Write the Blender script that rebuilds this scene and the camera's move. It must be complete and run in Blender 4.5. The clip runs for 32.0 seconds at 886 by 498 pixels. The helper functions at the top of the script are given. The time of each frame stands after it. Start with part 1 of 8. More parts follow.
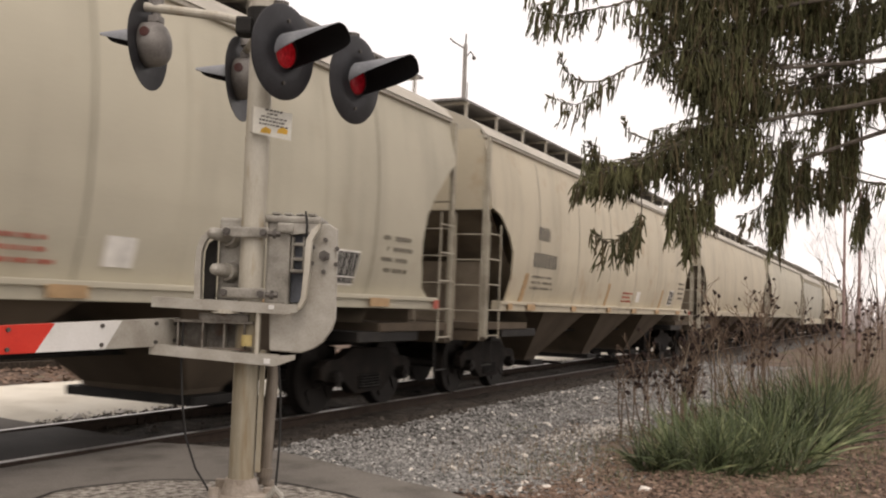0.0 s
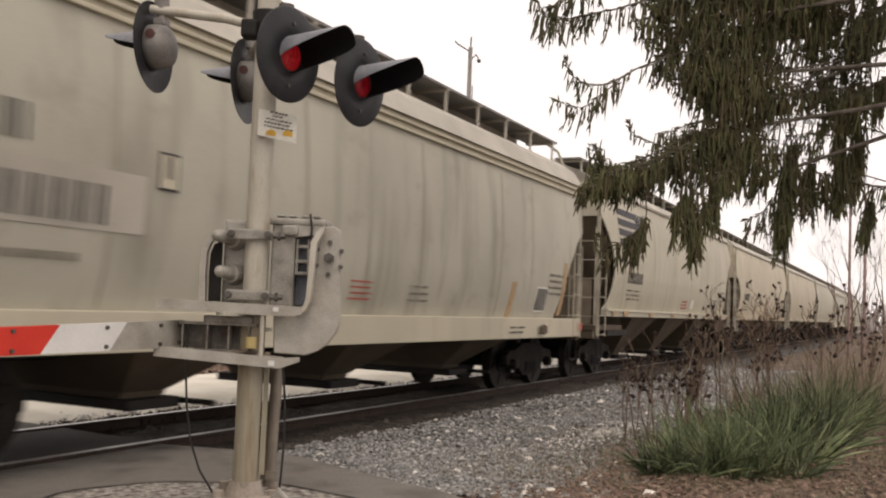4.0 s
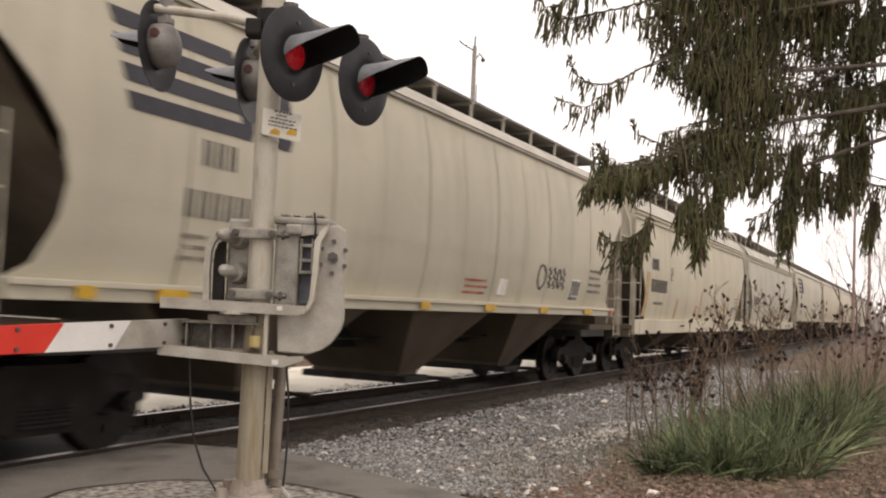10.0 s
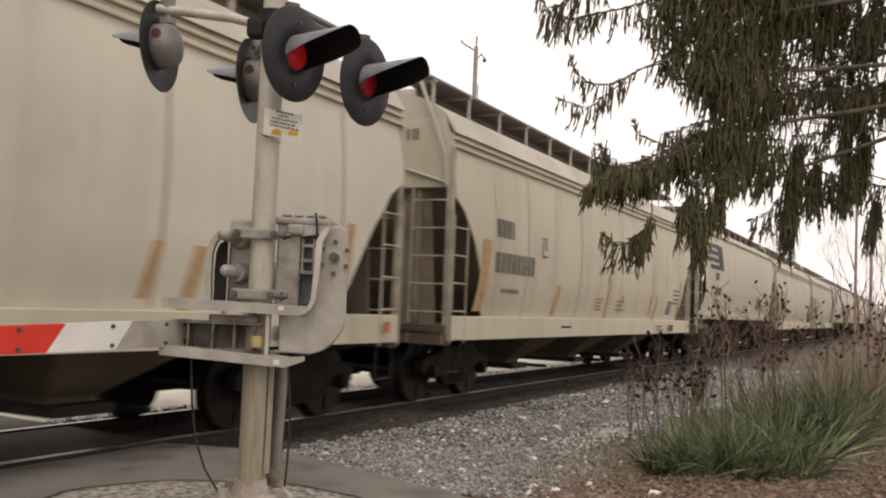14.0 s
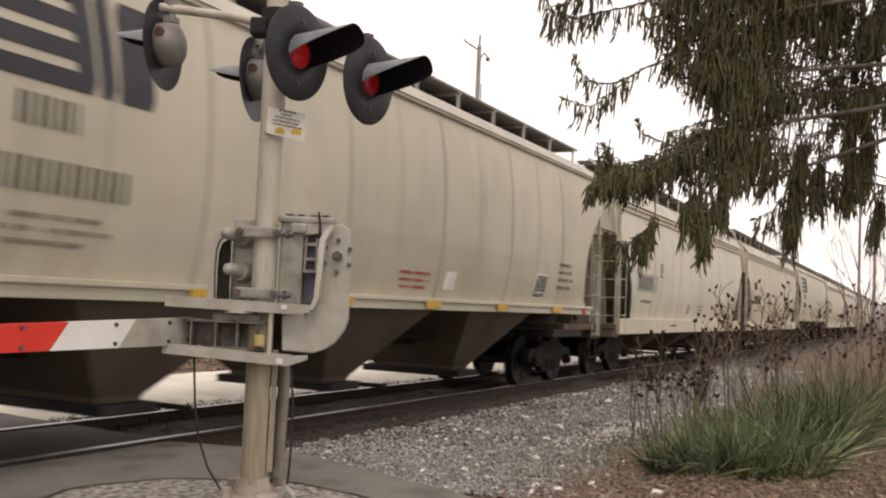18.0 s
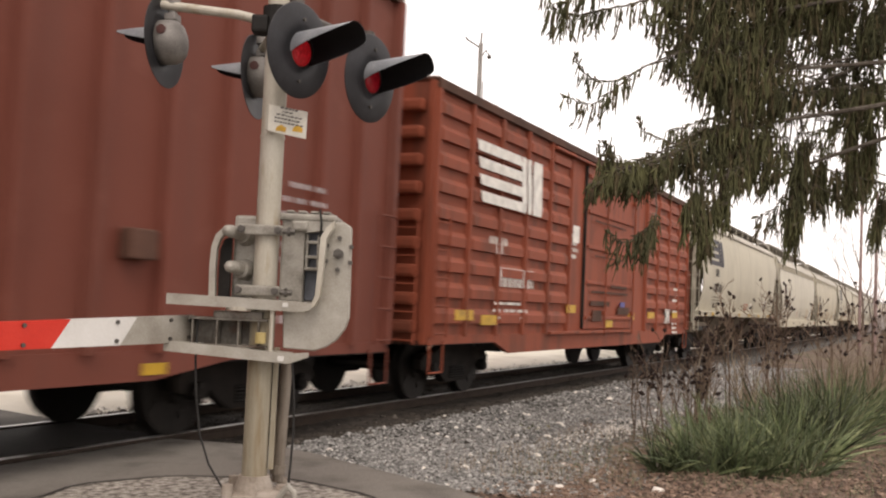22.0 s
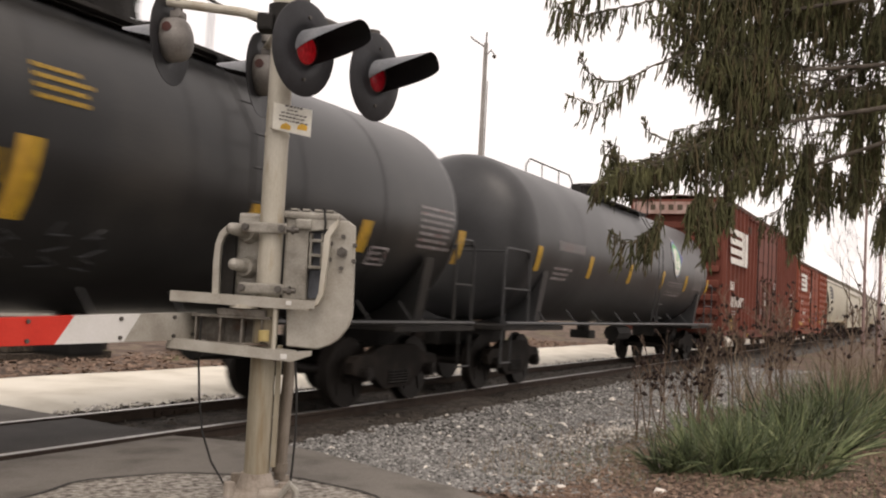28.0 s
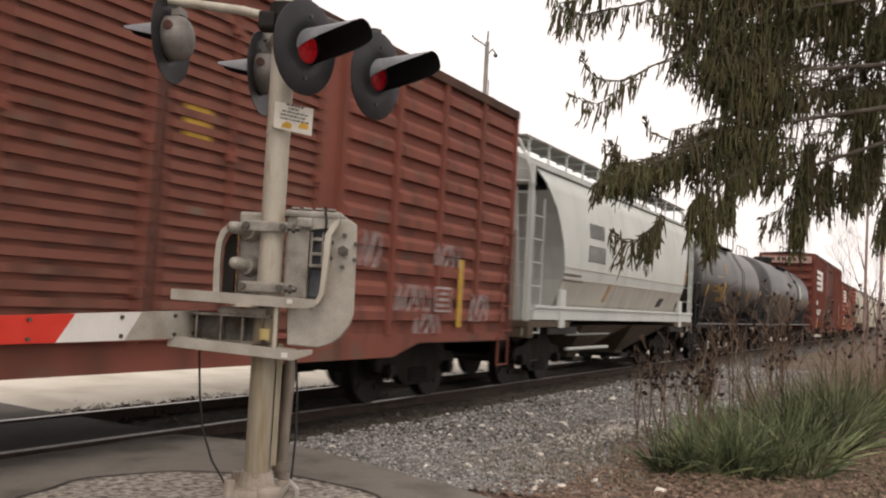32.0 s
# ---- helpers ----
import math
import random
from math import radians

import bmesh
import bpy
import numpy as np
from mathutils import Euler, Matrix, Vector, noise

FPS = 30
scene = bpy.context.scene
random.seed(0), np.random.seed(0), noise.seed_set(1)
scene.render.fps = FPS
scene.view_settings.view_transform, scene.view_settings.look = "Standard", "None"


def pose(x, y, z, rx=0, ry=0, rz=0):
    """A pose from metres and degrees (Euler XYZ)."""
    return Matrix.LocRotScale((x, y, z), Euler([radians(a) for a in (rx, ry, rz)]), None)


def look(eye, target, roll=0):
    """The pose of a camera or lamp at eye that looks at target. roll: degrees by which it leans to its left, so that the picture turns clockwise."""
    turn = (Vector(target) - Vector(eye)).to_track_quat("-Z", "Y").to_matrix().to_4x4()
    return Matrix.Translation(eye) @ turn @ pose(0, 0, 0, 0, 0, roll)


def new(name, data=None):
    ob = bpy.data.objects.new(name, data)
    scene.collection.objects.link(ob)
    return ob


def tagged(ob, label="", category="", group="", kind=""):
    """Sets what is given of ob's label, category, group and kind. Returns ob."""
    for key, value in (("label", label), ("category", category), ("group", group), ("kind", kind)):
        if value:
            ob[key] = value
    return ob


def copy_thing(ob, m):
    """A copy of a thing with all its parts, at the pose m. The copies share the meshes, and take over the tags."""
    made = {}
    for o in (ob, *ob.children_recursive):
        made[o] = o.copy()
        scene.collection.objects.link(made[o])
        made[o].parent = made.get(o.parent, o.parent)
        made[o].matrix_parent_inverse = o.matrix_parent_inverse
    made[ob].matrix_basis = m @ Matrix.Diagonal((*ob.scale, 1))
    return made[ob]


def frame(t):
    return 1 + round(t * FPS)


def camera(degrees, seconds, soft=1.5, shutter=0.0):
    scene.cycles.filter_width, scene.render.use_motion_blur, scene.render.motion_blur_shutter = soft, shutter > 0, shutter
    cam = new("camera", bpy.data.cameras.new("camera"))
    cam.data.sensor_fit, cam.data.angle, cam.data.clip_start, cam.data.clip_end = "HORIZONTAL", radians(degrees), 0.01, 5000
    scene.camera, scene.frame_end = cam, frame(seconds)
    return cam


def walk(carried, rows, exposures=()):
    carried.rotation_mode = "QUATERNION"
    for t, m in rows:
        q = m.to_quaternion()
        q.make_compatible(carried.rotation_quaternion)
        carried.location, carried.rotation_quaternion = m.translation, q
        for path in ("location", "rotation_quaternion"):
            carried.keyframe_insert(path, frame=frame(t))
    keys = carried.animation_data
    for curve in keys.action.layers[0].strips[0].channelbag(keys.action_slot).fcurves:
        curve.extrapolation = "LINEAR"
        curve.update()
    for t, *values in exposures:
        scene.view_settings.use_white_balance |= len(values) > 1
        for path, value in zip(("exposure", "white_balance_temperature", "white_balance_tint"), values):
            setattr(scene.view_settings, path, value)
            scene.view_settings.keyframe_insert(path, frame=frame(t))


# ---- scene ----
# x runs along the track, away from the viewer; y across it; z = 0 is the top of the rails
EYE = (0.0, 0.0, 1.455)
AIM = [
    (0, 25.768, 3.212, 2.153), (1, 25.772, 3.206, 2.238), (2, 25.872, 3.232, 2.274), (3, 25.981, 3.308, 2.284),
    (3.5, 26.016, 3.350, 2.298), (5.5, 26.12, 3.35, 2.34), (7, 26.185, 3.38, 2.41), (8.5, 26.25, 3.357, 2.42),
    (10, 26.27, 3.311, 2.43), (11.5, 26.314, 3.262, 2.43), (13, 26.365, 3.268, 2.42), (14.5, 26.36, 3.34, 2.44),
    (16.5, 26.51, 3.28, 2.50), (18, 26.53, 3.25, 2.53), (19.5, 26.59, 3.17, 2.54), (21, 26.61, 3.14, 2.55),
    (22.5, 26.60, 3.10, 2.60), (24, 26.635, 3.09, 2.68), (25.5, 26.65, 3.09, 2.82), (27.5, 26.79, 3.05, 2.98),
    (29, 26.85, 3.06, 3.07), (30.5, 26.875, 3.0, 3.115), (32, 26.865, 2.99, 3.13)]


def aimed(yaw, pitch, roll):
    a, b = radians(yaw), radians(pitch)
    way = Vector((math.cos(a) * math.cos(b), math.sin(a) * math.cos(b), math.sin(b)))
    return look(EYE, Vector(EYE) + way * 10, roll)


cam = camera(49.52, 32.0, soft=2.1, shutter=0.55)
walk(cam, [(t, aimed(a, b, c)) for t, a, b, c in AIM], exposures=[(0, -0.22, 7300, 17), (3, -0.3, 7300, 17), (6, -0.32, 7300, 17), (10, -0.15, 7300, 17), (14, -0.3, 7300, 17), (18, -0.2, 7300, 17), (19.3, -0.28, 7300, 17), (21, -0.05, 7300, 17),
    (22, 0.05, 7300, 17), (23, 0.32, 7300, 17), (25, 0.4, 7300, 17), (26, 0.35, 7300, 17), (28, -0.22, 7300, 17), (30, -0.28, 7300, 17), (32, -0.3, 7300, 17)])

# overcast sky: a soft sun behind thick cloud
world = bpy.data.worlds.new("overcast_sky")
scene.world = world
world.use_nodes = True
wn, wl = world.node_tree.nodes, world.node_tree.links
sky = wn.new("ShaderNodeTexSky")
sky.sky_type, sky.sun_disc = "NISHITA", False
sky.sun_elevation, sky.sun_rotation, sky.air_density, sky.dust_density = radians(57), radians(163), 1.0, 3.0
cloud = wn.new("ShaderNodeMix")
cloud.data_type = "RGBA"
cloud.inputs["Factor"].default_value = 0.9
wl.new(sky.outputs["Color"], cloud.inputs["A"])
cloud.inputs["B"].default_value = (14.5, 14.6, 14.9, 1)
wl.new(cloud.outputs["Result"], wn["Background"].inputs["Color"])
wn["Background"].inputs["Strength"].default_value = 0.10
sun = new("sun", bpy.data.lights.new("sun", "SUN"))
sun.data.energy, sun.data.angle, sun.data.color = 1.1, radians(25), (1.0, 0.96, 0.9)
sun.matrix_world = look((-14, -10, 25), (0, 0, 0))
# ---- materials ----
def surface(name, base, dark=None, light=None, rough=0.7, metal=0.0, scale=3.0, grain=60.0, bump=0.15, amount=0.5,
            stretch=(1, 1, 1), spots=None, spot_scale=2.0, spot_at=(0.55, 0.7), glow=None, trans=0.0, vary=0.0, bump_dist=0.01):
    """A procedural surface: broad stains, fine grain, spots of another colour, relief."""
    m = bpy.data.materials.new(name)
    m.use_nodes = True
    nt = m.node_tree
    bsdf = nt.nodes["Principled BSDF"]
    dark = dark or tuple(c * 0.7 for c in base)
    light = light or tuple(min(1, c * 1.2) for c in base)
    co = nt.nodes.new("ShaderNodeTexCoord")
    mp = nt.nodes.new("ShaderNodeMapping")
    mp.inputs["Scale"].default_value = stretch
    nt.links.new(co.outputs["Object"], mp.inputs["Vector"])
    broad = nt.nodes.new("ShaderNodeTexNoise")
    broad.inputs["Scale"].default_value, broad.inputs["Detail"].default_value = scale, 6
    fine = nt.nodes.new("ShaderNodeTexNoise")
    fine.inputs["Scale"].default_value, fine.inputs["Detail"].default_value = grain, 4
    for n in (broad, fine):
        nt.links.new(mp.outputs["Vector"], n.inputs["Vector"])
    ramp = nt.nodes.new("ShaderNodeValToRGB")
    e = ramp.color_ramp.elements
    e[0].position, e[1].position = 0.5 - amount * 0.5, 0.5 + amount * 0.5
    e[0].color, e[1].color = (*dark, 1), (*light, 1)
    mid = e.new(0.5)
    mid.color = (*base, 1)
    add = nt.nodes.new("ShaderNodeMath")
    add.operation = "MULTIPLY_ADD"
    nt.links.new(fine.outputs["Fac"], add.inputs[0])
    add.inputs[1].default_value = 0.35
    sub = nt.nodes.new("ShaderNodeMath")
    sub.operation = "MULTIPLY_ADD"
    nt.links.new(broad.outputs["Fac"], sub.inputs[0])
    sub.inputs[1].default_value, sub.inputs[2].default_value = 1.0, -0.175
    nt.links.new(sub.outputs[0], add.inputs[2])
    nt.links.new(add.outputs[0], ramp.inputs["Fac"])
    colour = ramp.outputs["Color"]
    if spots:
        sp = nt.nodes.new("ShaderNodeTexNoise")
        sp.inputs["Scale"].default_value, sp.inputs["Detail"].default_value = spot_scale, 8
        nt.links.new(mp.outputs["Vector"], sp.inputs["Vector"])
        mr = nt.nodes.new("ShaderNodeMapRange")
        mr.inputs["From Min"].default_value, mr.inputs["From Max"].default_value = spot_at
        nt.links.new(sp.outputs["Fac"], mr.inputs["Value"])
        mx = nt.nodes.new("ShaderNodeMix")
        mx.data_type = "RGBA"
        nt.links.new(mr.outputs["Result"], mx.inputs["Factor"])
        nt.links.new(colour, mx.inputs["A"])
        mx.inputs["B"].default_value = (*spots, 1)
        colour = mx.outputs["Result"]
    if vary:
        info = nt.nodes.new("ShaderNodeObjectInfo")
        geo = nt.nodes.new("ShaderNodeNewGeometry")
        sm = nt.nodes.new("ShaderNodeMath")
        sm.operation = "ADD"
        nt.links.new(info.outputs["Random"], sm.inputs[0])
        nt.links.new(geo.outputs["Random Per Island"], sm.inputs[1])
        vr = nt.nodes.new("ShaderNodeMapRange")
        vr.inputs["From Max"].default_value = 2.0
        vr.inputs["To Min"].default_value, vr.inputs["To Max"].default_value = 1 - vary, 1 + vary
        nt.links.new(sm.outputs[0], vr.inputs["Value"])
        hv = nt.nodes.new("ShaderNodeHueSaturation")
        nt.links.new(colour, hv.inputs["Color"])
        nt.links.new(vr.outputs["Result"], hv.inputs["Value"])
        colour = hv.outputs["Color"]
    nt.links.new(colour, bsdf.inputs["Base Color"])
    bsdf.inputs["Roughness"].default_value, bsdf.inputs["Metallic"].default_value = rough, metal
    bsdf.inputs["Specular IOR Level"].default_value = 0.2 if rough > 0.7 else 0.35
    if trans:
        bsdf.inputs["Transmission Weight"].default_value = trans
    if glow:
        bsdf.inputs["Emission Color"].default_value = (*glow[:3], 1)
        bsdf.inputs["Emission Strength"].default_value = glow[3]
    if bump:
        bp = nt.nodes.new("ShaderNodeBump")
        bp.inputs["Strength"].default_value, bp.inputs["Distance"].default_value = bump, bump_dist
        nt.links.new(fine.outputs["Fac"], bp.inputs["Height"])
        nt.links.new(bp.outputs["Normal"], bsdf.inputs["Normal"])
    return m


def car_paint(name, base, rust, streak=0.35, rust_low=0.6, rough=0.5, soot=(0.16, 0.14, 0.11), sheen=0.10):
    """Weathered freight-car paint: vertical streaks of grime and patches of rust."""
    m = surface(name, base, tuple(c * 0.84 for c in base), tuple(min(1, c * 1.10) for c in base), rough, 0, 0.7, 40, 0.05, 0.6)
    nt = m.node_tree
    bsdf = nt.nodes["Principled BSDF"]
    old = bsdf.inputs["Base Color"].links[0].from_socket
    co = nt.nodes.new("ShaderNodeTexCoord")
    info = nt.nodes.new("ShaderNodeObjectInfo")
    shift = nt.nodes.new("ShaderNodeVectorMath")
    shift.operation = "MULTIPLY_ADD"
    nt.links.new(info.outputs["Random"], shift.inputs[0])
    shift.inputs[1].default_value = (60, 60, 0)
    nt.links.new(co.outputs["Object"], shift.inputs[2])
    moved = shift.outputs["Vector"]
    for node in nt.nodes:
        if node.bl_idname == "ShaderNodeMapping":
            nt.links.new(moved, node.inputs["Vector"])
    mp = nt.nodes.new("ShaderNodeMapping")
    mp.inputs["Scale"].default_value = (1.6, 1.6, 0.22)
    nt.links.new(moved, mp.inputs["Vector"])
    st = nt.nodes.new("ShaderNodeTexNoise")
    st.inputs["Scale"].default_value, st.inputs["Detail"].default_value = 1.6, 7
    nt.links.new(mp.outputs["Vector"], st.inputs["Vector"])
    mr = nt.nodes.new("ShaderNodeMapRange")
    mr.inputs["From Min"].default_value, mr.inputs["From Max"].default_value = 0.5, 0.78
    mr.inputs["To Max"].default_value = streak
    nt.links.new(st.outputs["Fac"], mr.inputs["Value"])
    mx = nt.nodes.new("ShaderNodeMix")
    mx.data_type = "RGBA"
    nt.links.new(mr.outputs["Result"], mx.inputs["Factor"])
    nt.links.new(old, mx.inputs["A"])
    mx.inputs["B"].default_value = (*soot, 1)
    ru = nt.nodes.new("ShaderNodeTexNoise")
    ru.inputs["Scale"].default_value, ru.inputs["Detail"].default_value = 2.2, 9
    nt.links.new(moved, ru.inputs["Vector"])
    m2 = nt.nodes.new("ShaderNodeMapRange")
    m2.inputs["From Min"].default_value, m2.inputs["From Max"].default_value = 0.6, 0.75
    m2.inputs["To Max"].default_value = rust_low
    nt.links.new(ru.outputs["Fac"], m2.inputs["Value"])
    x2 = nt.nodes.new("ShaderNodeMix")
    x2.data_type = "RGBA"
    nt.links.new(m2.outputs["Result"], x2.inputs["Factor"])
    nt.links.new(mx.outputs["Result"], x2.inputs["A"])
    x2.inputs["B"].default_value = (*rust, 1)
    bsdf.inputs["Specular IOR Level"].default_value = sheen
    nt.links.new(x2.outputs["Result"], bsdf.inputs["Base Color"])
    return m


M_BUFF = car_paint("buff_grey_paint", (0.495, 0.462, 0.368), (0.35, 0.27, 0.18), 0.22, 0.2)
M_BUFF2 = car_paint("pale_buff_paint", (0.52, 0.478, 0.372), (0.36, 0.27, 0.17), 0.22, 0.22)
M_BUFF3 = car_paint("bleached_buff_paint", (0.57, 0.54, 0.45), (0.45, 0.35, 0.22), 0.2, 0.25)
M_BUFFGRIME = car_paint("grimy_buff_paint", (0.46, 0.44, 0.365), (0.29, 0.26, 0.205), 0.8, 0.55, soot=(0.22, 0.205, 0.165))
M_TAN = car_paint("yellowed_buff_paint", (0.53, 0.475, 0.365), (0.36, 0.22, 0.11), 0.3, 0.4)
M_PALE = car_paint("pale_grey_paint", (0.56, 0.595, 0.57), (0.42, 0.38, 0.3), 0.2, 0.2)
# lower-side paint: dust, plus the shade of the tucked-in belly put into the colour
M_PALELOW = car_paint("dusty_shaded_pale_paint", (0.49, 0.47, 0.425), (0.37, 0.31, 0.24), 0.35, 0.35)
M_SEAM = car_paint("stained_seam_paint", (0.36, 0.335, 0.265), (0.24, 0.19, 0.13), 0.75, 0.5)
# car paint browned by dust, with the shade of the end recess in its colour
M_SLOPE = surface("dusty_shaded_slope_paint", (0.19, 0.158, 0.12), (0.10, 0.08, 0.06), (0.28, 0.24, 0.185), rough=0.85, scale=1.1, bump=0.1, amount=0.5)
M_TRIM = surface("dirty_buff_trim_paint", (0.38, 0.35, 0.28), (0.22, 0.19, 0.145), (0.50, 0.465, 0.38), rough=0.7, scale=3, bump=0.05)
# car paint darkened for grime and for the shade under the cars
M_SHADE = surface("grimy_shaded_underside_paint", (0.105, 0.082, 0.06), rough=0.85, scale=1.5, bump=0.1)
M_ROOF = surface("weathered_roof_paint", (0.43, 0.40, 0.34), rough=0.6, scale=1.0, bump=0.05)
M_GRATE = surface("galvanised_grating", (0.22, 0.21, 0.20), rough=0.6, metal=0.3, bump=0.1)
M_RED = car_paint("red_oxide_paint", (0.27, 0.07, 0.038), (0.13, 0.045, 0.03), 0.8, 0.6, 0.65, (0.07, 0.04, 0.03), 0.22)
M_RED2 = car_paint("faded_brown_red_paint", (0.175, 0.053, 0.036), (0.24, 0.09, 0.065), 0.35, 0.4, 0.65, (0.10, 0.05, 0.04), 0.25)
M_RED3 = car_paint("dusty_brick_red_paint", (0.235, 0.078, 0.056), (0.15, 0.10, 0.075), 0.9, 0.85, 0.7, (0.07, 0.045, 0.036), 0.2)
M_GRIMERED = car_paint("grimy_brown_door_paint", (0.215, 0.085, 0.063), (0.17, 0.13, 0.10), 0.95, 0.95, 0.75, (0.055, 0.04, 0.034), 0.15)
M_ROOFRED = surface("rusty_dark_roof_paint", (0.085, 0.045, 0.033), (0.05, 0.03, 0.024), (0.14, 0.07, 0.05), 0.8, 0, 1.5, 40, 0.1)
M_TANK = surface("dark_grey_tank_paint", (0.045, 0.046, 0.048), (0.03, 0.03, 0.031), (0.075, 0.076, 0.078), 0.38, 0, 0.8, 50, 0.04, 0.5)
M_BLACK = surface("black_tank_paint", (0.016, 0.016, 0.016), (0.008, 0.008, 0.008), (0.04, 0.037, 0.033), 0.36, 0, 0.8, 50, 0.04, 0.5)
M_UNDER = surface("oily_black_steel", (0.017, 0.0155, 0.014), (0.010, 0.009, 0.008), (0.036, 0.031, 0.026), 0.7, 0.2, 3, 50, 0.2)
M_TRUCK = surface("rusty_cast_steel", (0.016, 0.013, 0.011), (0.009, 0.0075, 0.0065), (0.033, 0.026, 0.021), 0.8, 0.2, 4, 60, 0.25)
M_WHEEL = surface("worn_wheel_steel", (0.018, 0.015, 0.013), rough=0.6, metal=0.5, scale=6)
M_TREAD = surface("bright_rolled_steel", (0.42, 0.40, 0.38), rough=0.38, metal=1.0, scale=10, bump=0.03)
M_WHITE = surface("white_stencil_paint", (0.78, 0.76, 0.71), rough=0.6, scale=5, spots=(0.5, 0.38, 0.32), spot_scale=9, spot_at=(0.62, 0.85))
M_INK = surface("dark_stencil_paint", (0.055, 0.052, 0.052), rough=0.6, scale=5)
M_INK2 = surface("faded_stencil_paint", (0.12, 0.11, 0.10), rough=0.6, scale=5)
M_FADED = surface("worn_grey_stencil", (0.22, 0.20, 0.165), rough=0.7, scale=5)
M_LOGO = surface("dark_blue_grey_stencil", (0.04, 0.038, 0.048), rough=0.6, scale=5)
M_YELLOW = surface("yellow_reflective_tape", (0.55, 0.33, 0.03), rough=0.45, scale=6, spots=(0.3, 0.17, 0.03), spot_scale=6)
M_ORANGE = surface("faded_orange_stencil", (0.44, 0.29, 0.155), rough=0.6, scale=6)
M_TAG = surface("pale_spray_paint", (0.42, 0.39, 0.39), rough=0.6, scale=8, spots=(0.3, 0.1, 0.09), spot_scale=7)
M_BAND = surface("faded_pink_band_paint", (0.40, 0.27, 0.235), (0.30, 0.18, 0.15), (0.5, 0.37, 0.33), rough=0.7, scale=4)
M_PATCH = surface("repainted_grey_patch", (0.37, 0.35, 0.30), rough=0.7, scale=4)
M_DIM = surface("dull_grey_stencil_paint", (0.24, 0.235, 0.225), rough=0.6, scale=8)
M_BLUE2 = surface("pale_blue_decal", (0.22, 0.30, 0.50), rough=0.5, scale=6)
M_GREEN = surface("green_decal", (0.12, 0.42, 0.16), rough=0.5, scale=6)
M_BLUE = surface("blue_decal", (0.075, 0.075, 0.26), rough=0.5, scale=6)
M_REDTAG = surface("red_stencil_paint", (0.45, 0.10, 0.07), rough=0.6, scale=6)

M_ALU = surface("weathered_painted_aluminium", (0.46, 0.43, 0.36), (0.34, 0.30, 0.24), (0.58, 0.55, 0.48), 0.5, 0.1, 2.0, 40, 0.06, 0.6,
                stretch=(4, 4, 1), spots=(0.30, 0.23, 0.14), spot_scale=3.0, spot_at=(0.58, 0.8))
M_MASTLOW = surface("stained_mast_paint", (0.30, 0.27, 0.205), (0.2, 0.165, 0.11), (0.40, 0.36, 0.28), 0.6, 0.1, 1.6, 40, 0.08, 0.6,
                    stretch=(7, 7, 0.8), spots=(0.21, 0.15, 0.08), spot_scale=2.2, spot_at=(0.5, 0.75))
M_CAST = surface("grey_cast_aluminium", (0.315, 0.297, 0.26), (0.16, 0.147, 0.125), (0.45, 0.43, 0.385), 0.55, 0.3, 6, 90, 0.2, 0.5)
M_GALV = surface("galvanised_plate", (0.375, 0.352, 0.305), (0.27, 0.245, 0.205), (0.47, 0.45, 0.405), 0.5, 0.3, 5, 70, 0.08, 0.5)
M_BLACKDISC = surface("dull_black_disc_paint", (0.021, 0.021, 0.024), (0.014, 0.014, 0.016), (0.036, 0.037, 0.042), 0.5, 0, 5, 60, 0.05)
M_DARKIN = surface("hood_inner_black", (0.010, 0.010, 0.011), rough=0.8, scale=5)
# outer hood paint, lightened for the sky's light on its top
M_HOODTOP = surface("skylit_hood_paint", (0.21, 0.22, 0.235), (0.14, 0.145, 0.16), (0.32, 0.33, 0.34), 0.42, 0.1, 5, 60, 0.05)
M_LENS = surface("red_glass_lens", (0.17, 0.008, 0.012), (0.05, 0.003, 0.006), (0.40, 0.02, 0.03), 0.15, 0, 30, 90, 0.8, glow=(1.0, 0.02, 0.03, 0.13))
M_LENSDIM = surface("dim_red_glass_lens", (0.22, 0.008, 0.015), (0.14, 0.005, 0.01), (0.3, 0.02, 0.03), 0.15, 0, 30, 90, 0.3, glow=(1.0, 0.02, 0.04, 0.04))
M_BOLT = surface("dark_bolt_steel", (0.12, 0.11, 0.10), rough=0.5, metal=0.7, scale=8)
M_WIRE = surface("black_cable", (0.02, 0.019, 0.018), rough=0.6, scale=8)
M_BRASS = surface("yellowed_plastic", (0.42, 0.33, 0.14), rough=0.5, scale=8)
M_REFRED = surface("red_reflective_sheet", (0.62, 0.035, 0.02), (0.55, 0.03, 0.018), (0.68, 0.05, 0.03), 0.4, 0, 3, 60, 0.02)
M_REFWHITE = surface("white_reflective_sheet", (0.68, 0.67, 0.64), (0.58, 0.57, 0.54), (0.75, 0.74, 0.72), 0.4, 0, 3, 60, 0.02, spots=(0.45, 0.43, 0.4), spot_scale=7, spot_at=(0.62, 0.8))
M_SIGN = surface("off_white_sign_plate", (0.66, 0.64, 0.57), rough=0.5, scale=6)
M_SIGNGOLD = surface("amber_print", (0.62, 0.36, 0.05), rough=0.5, scale=12)

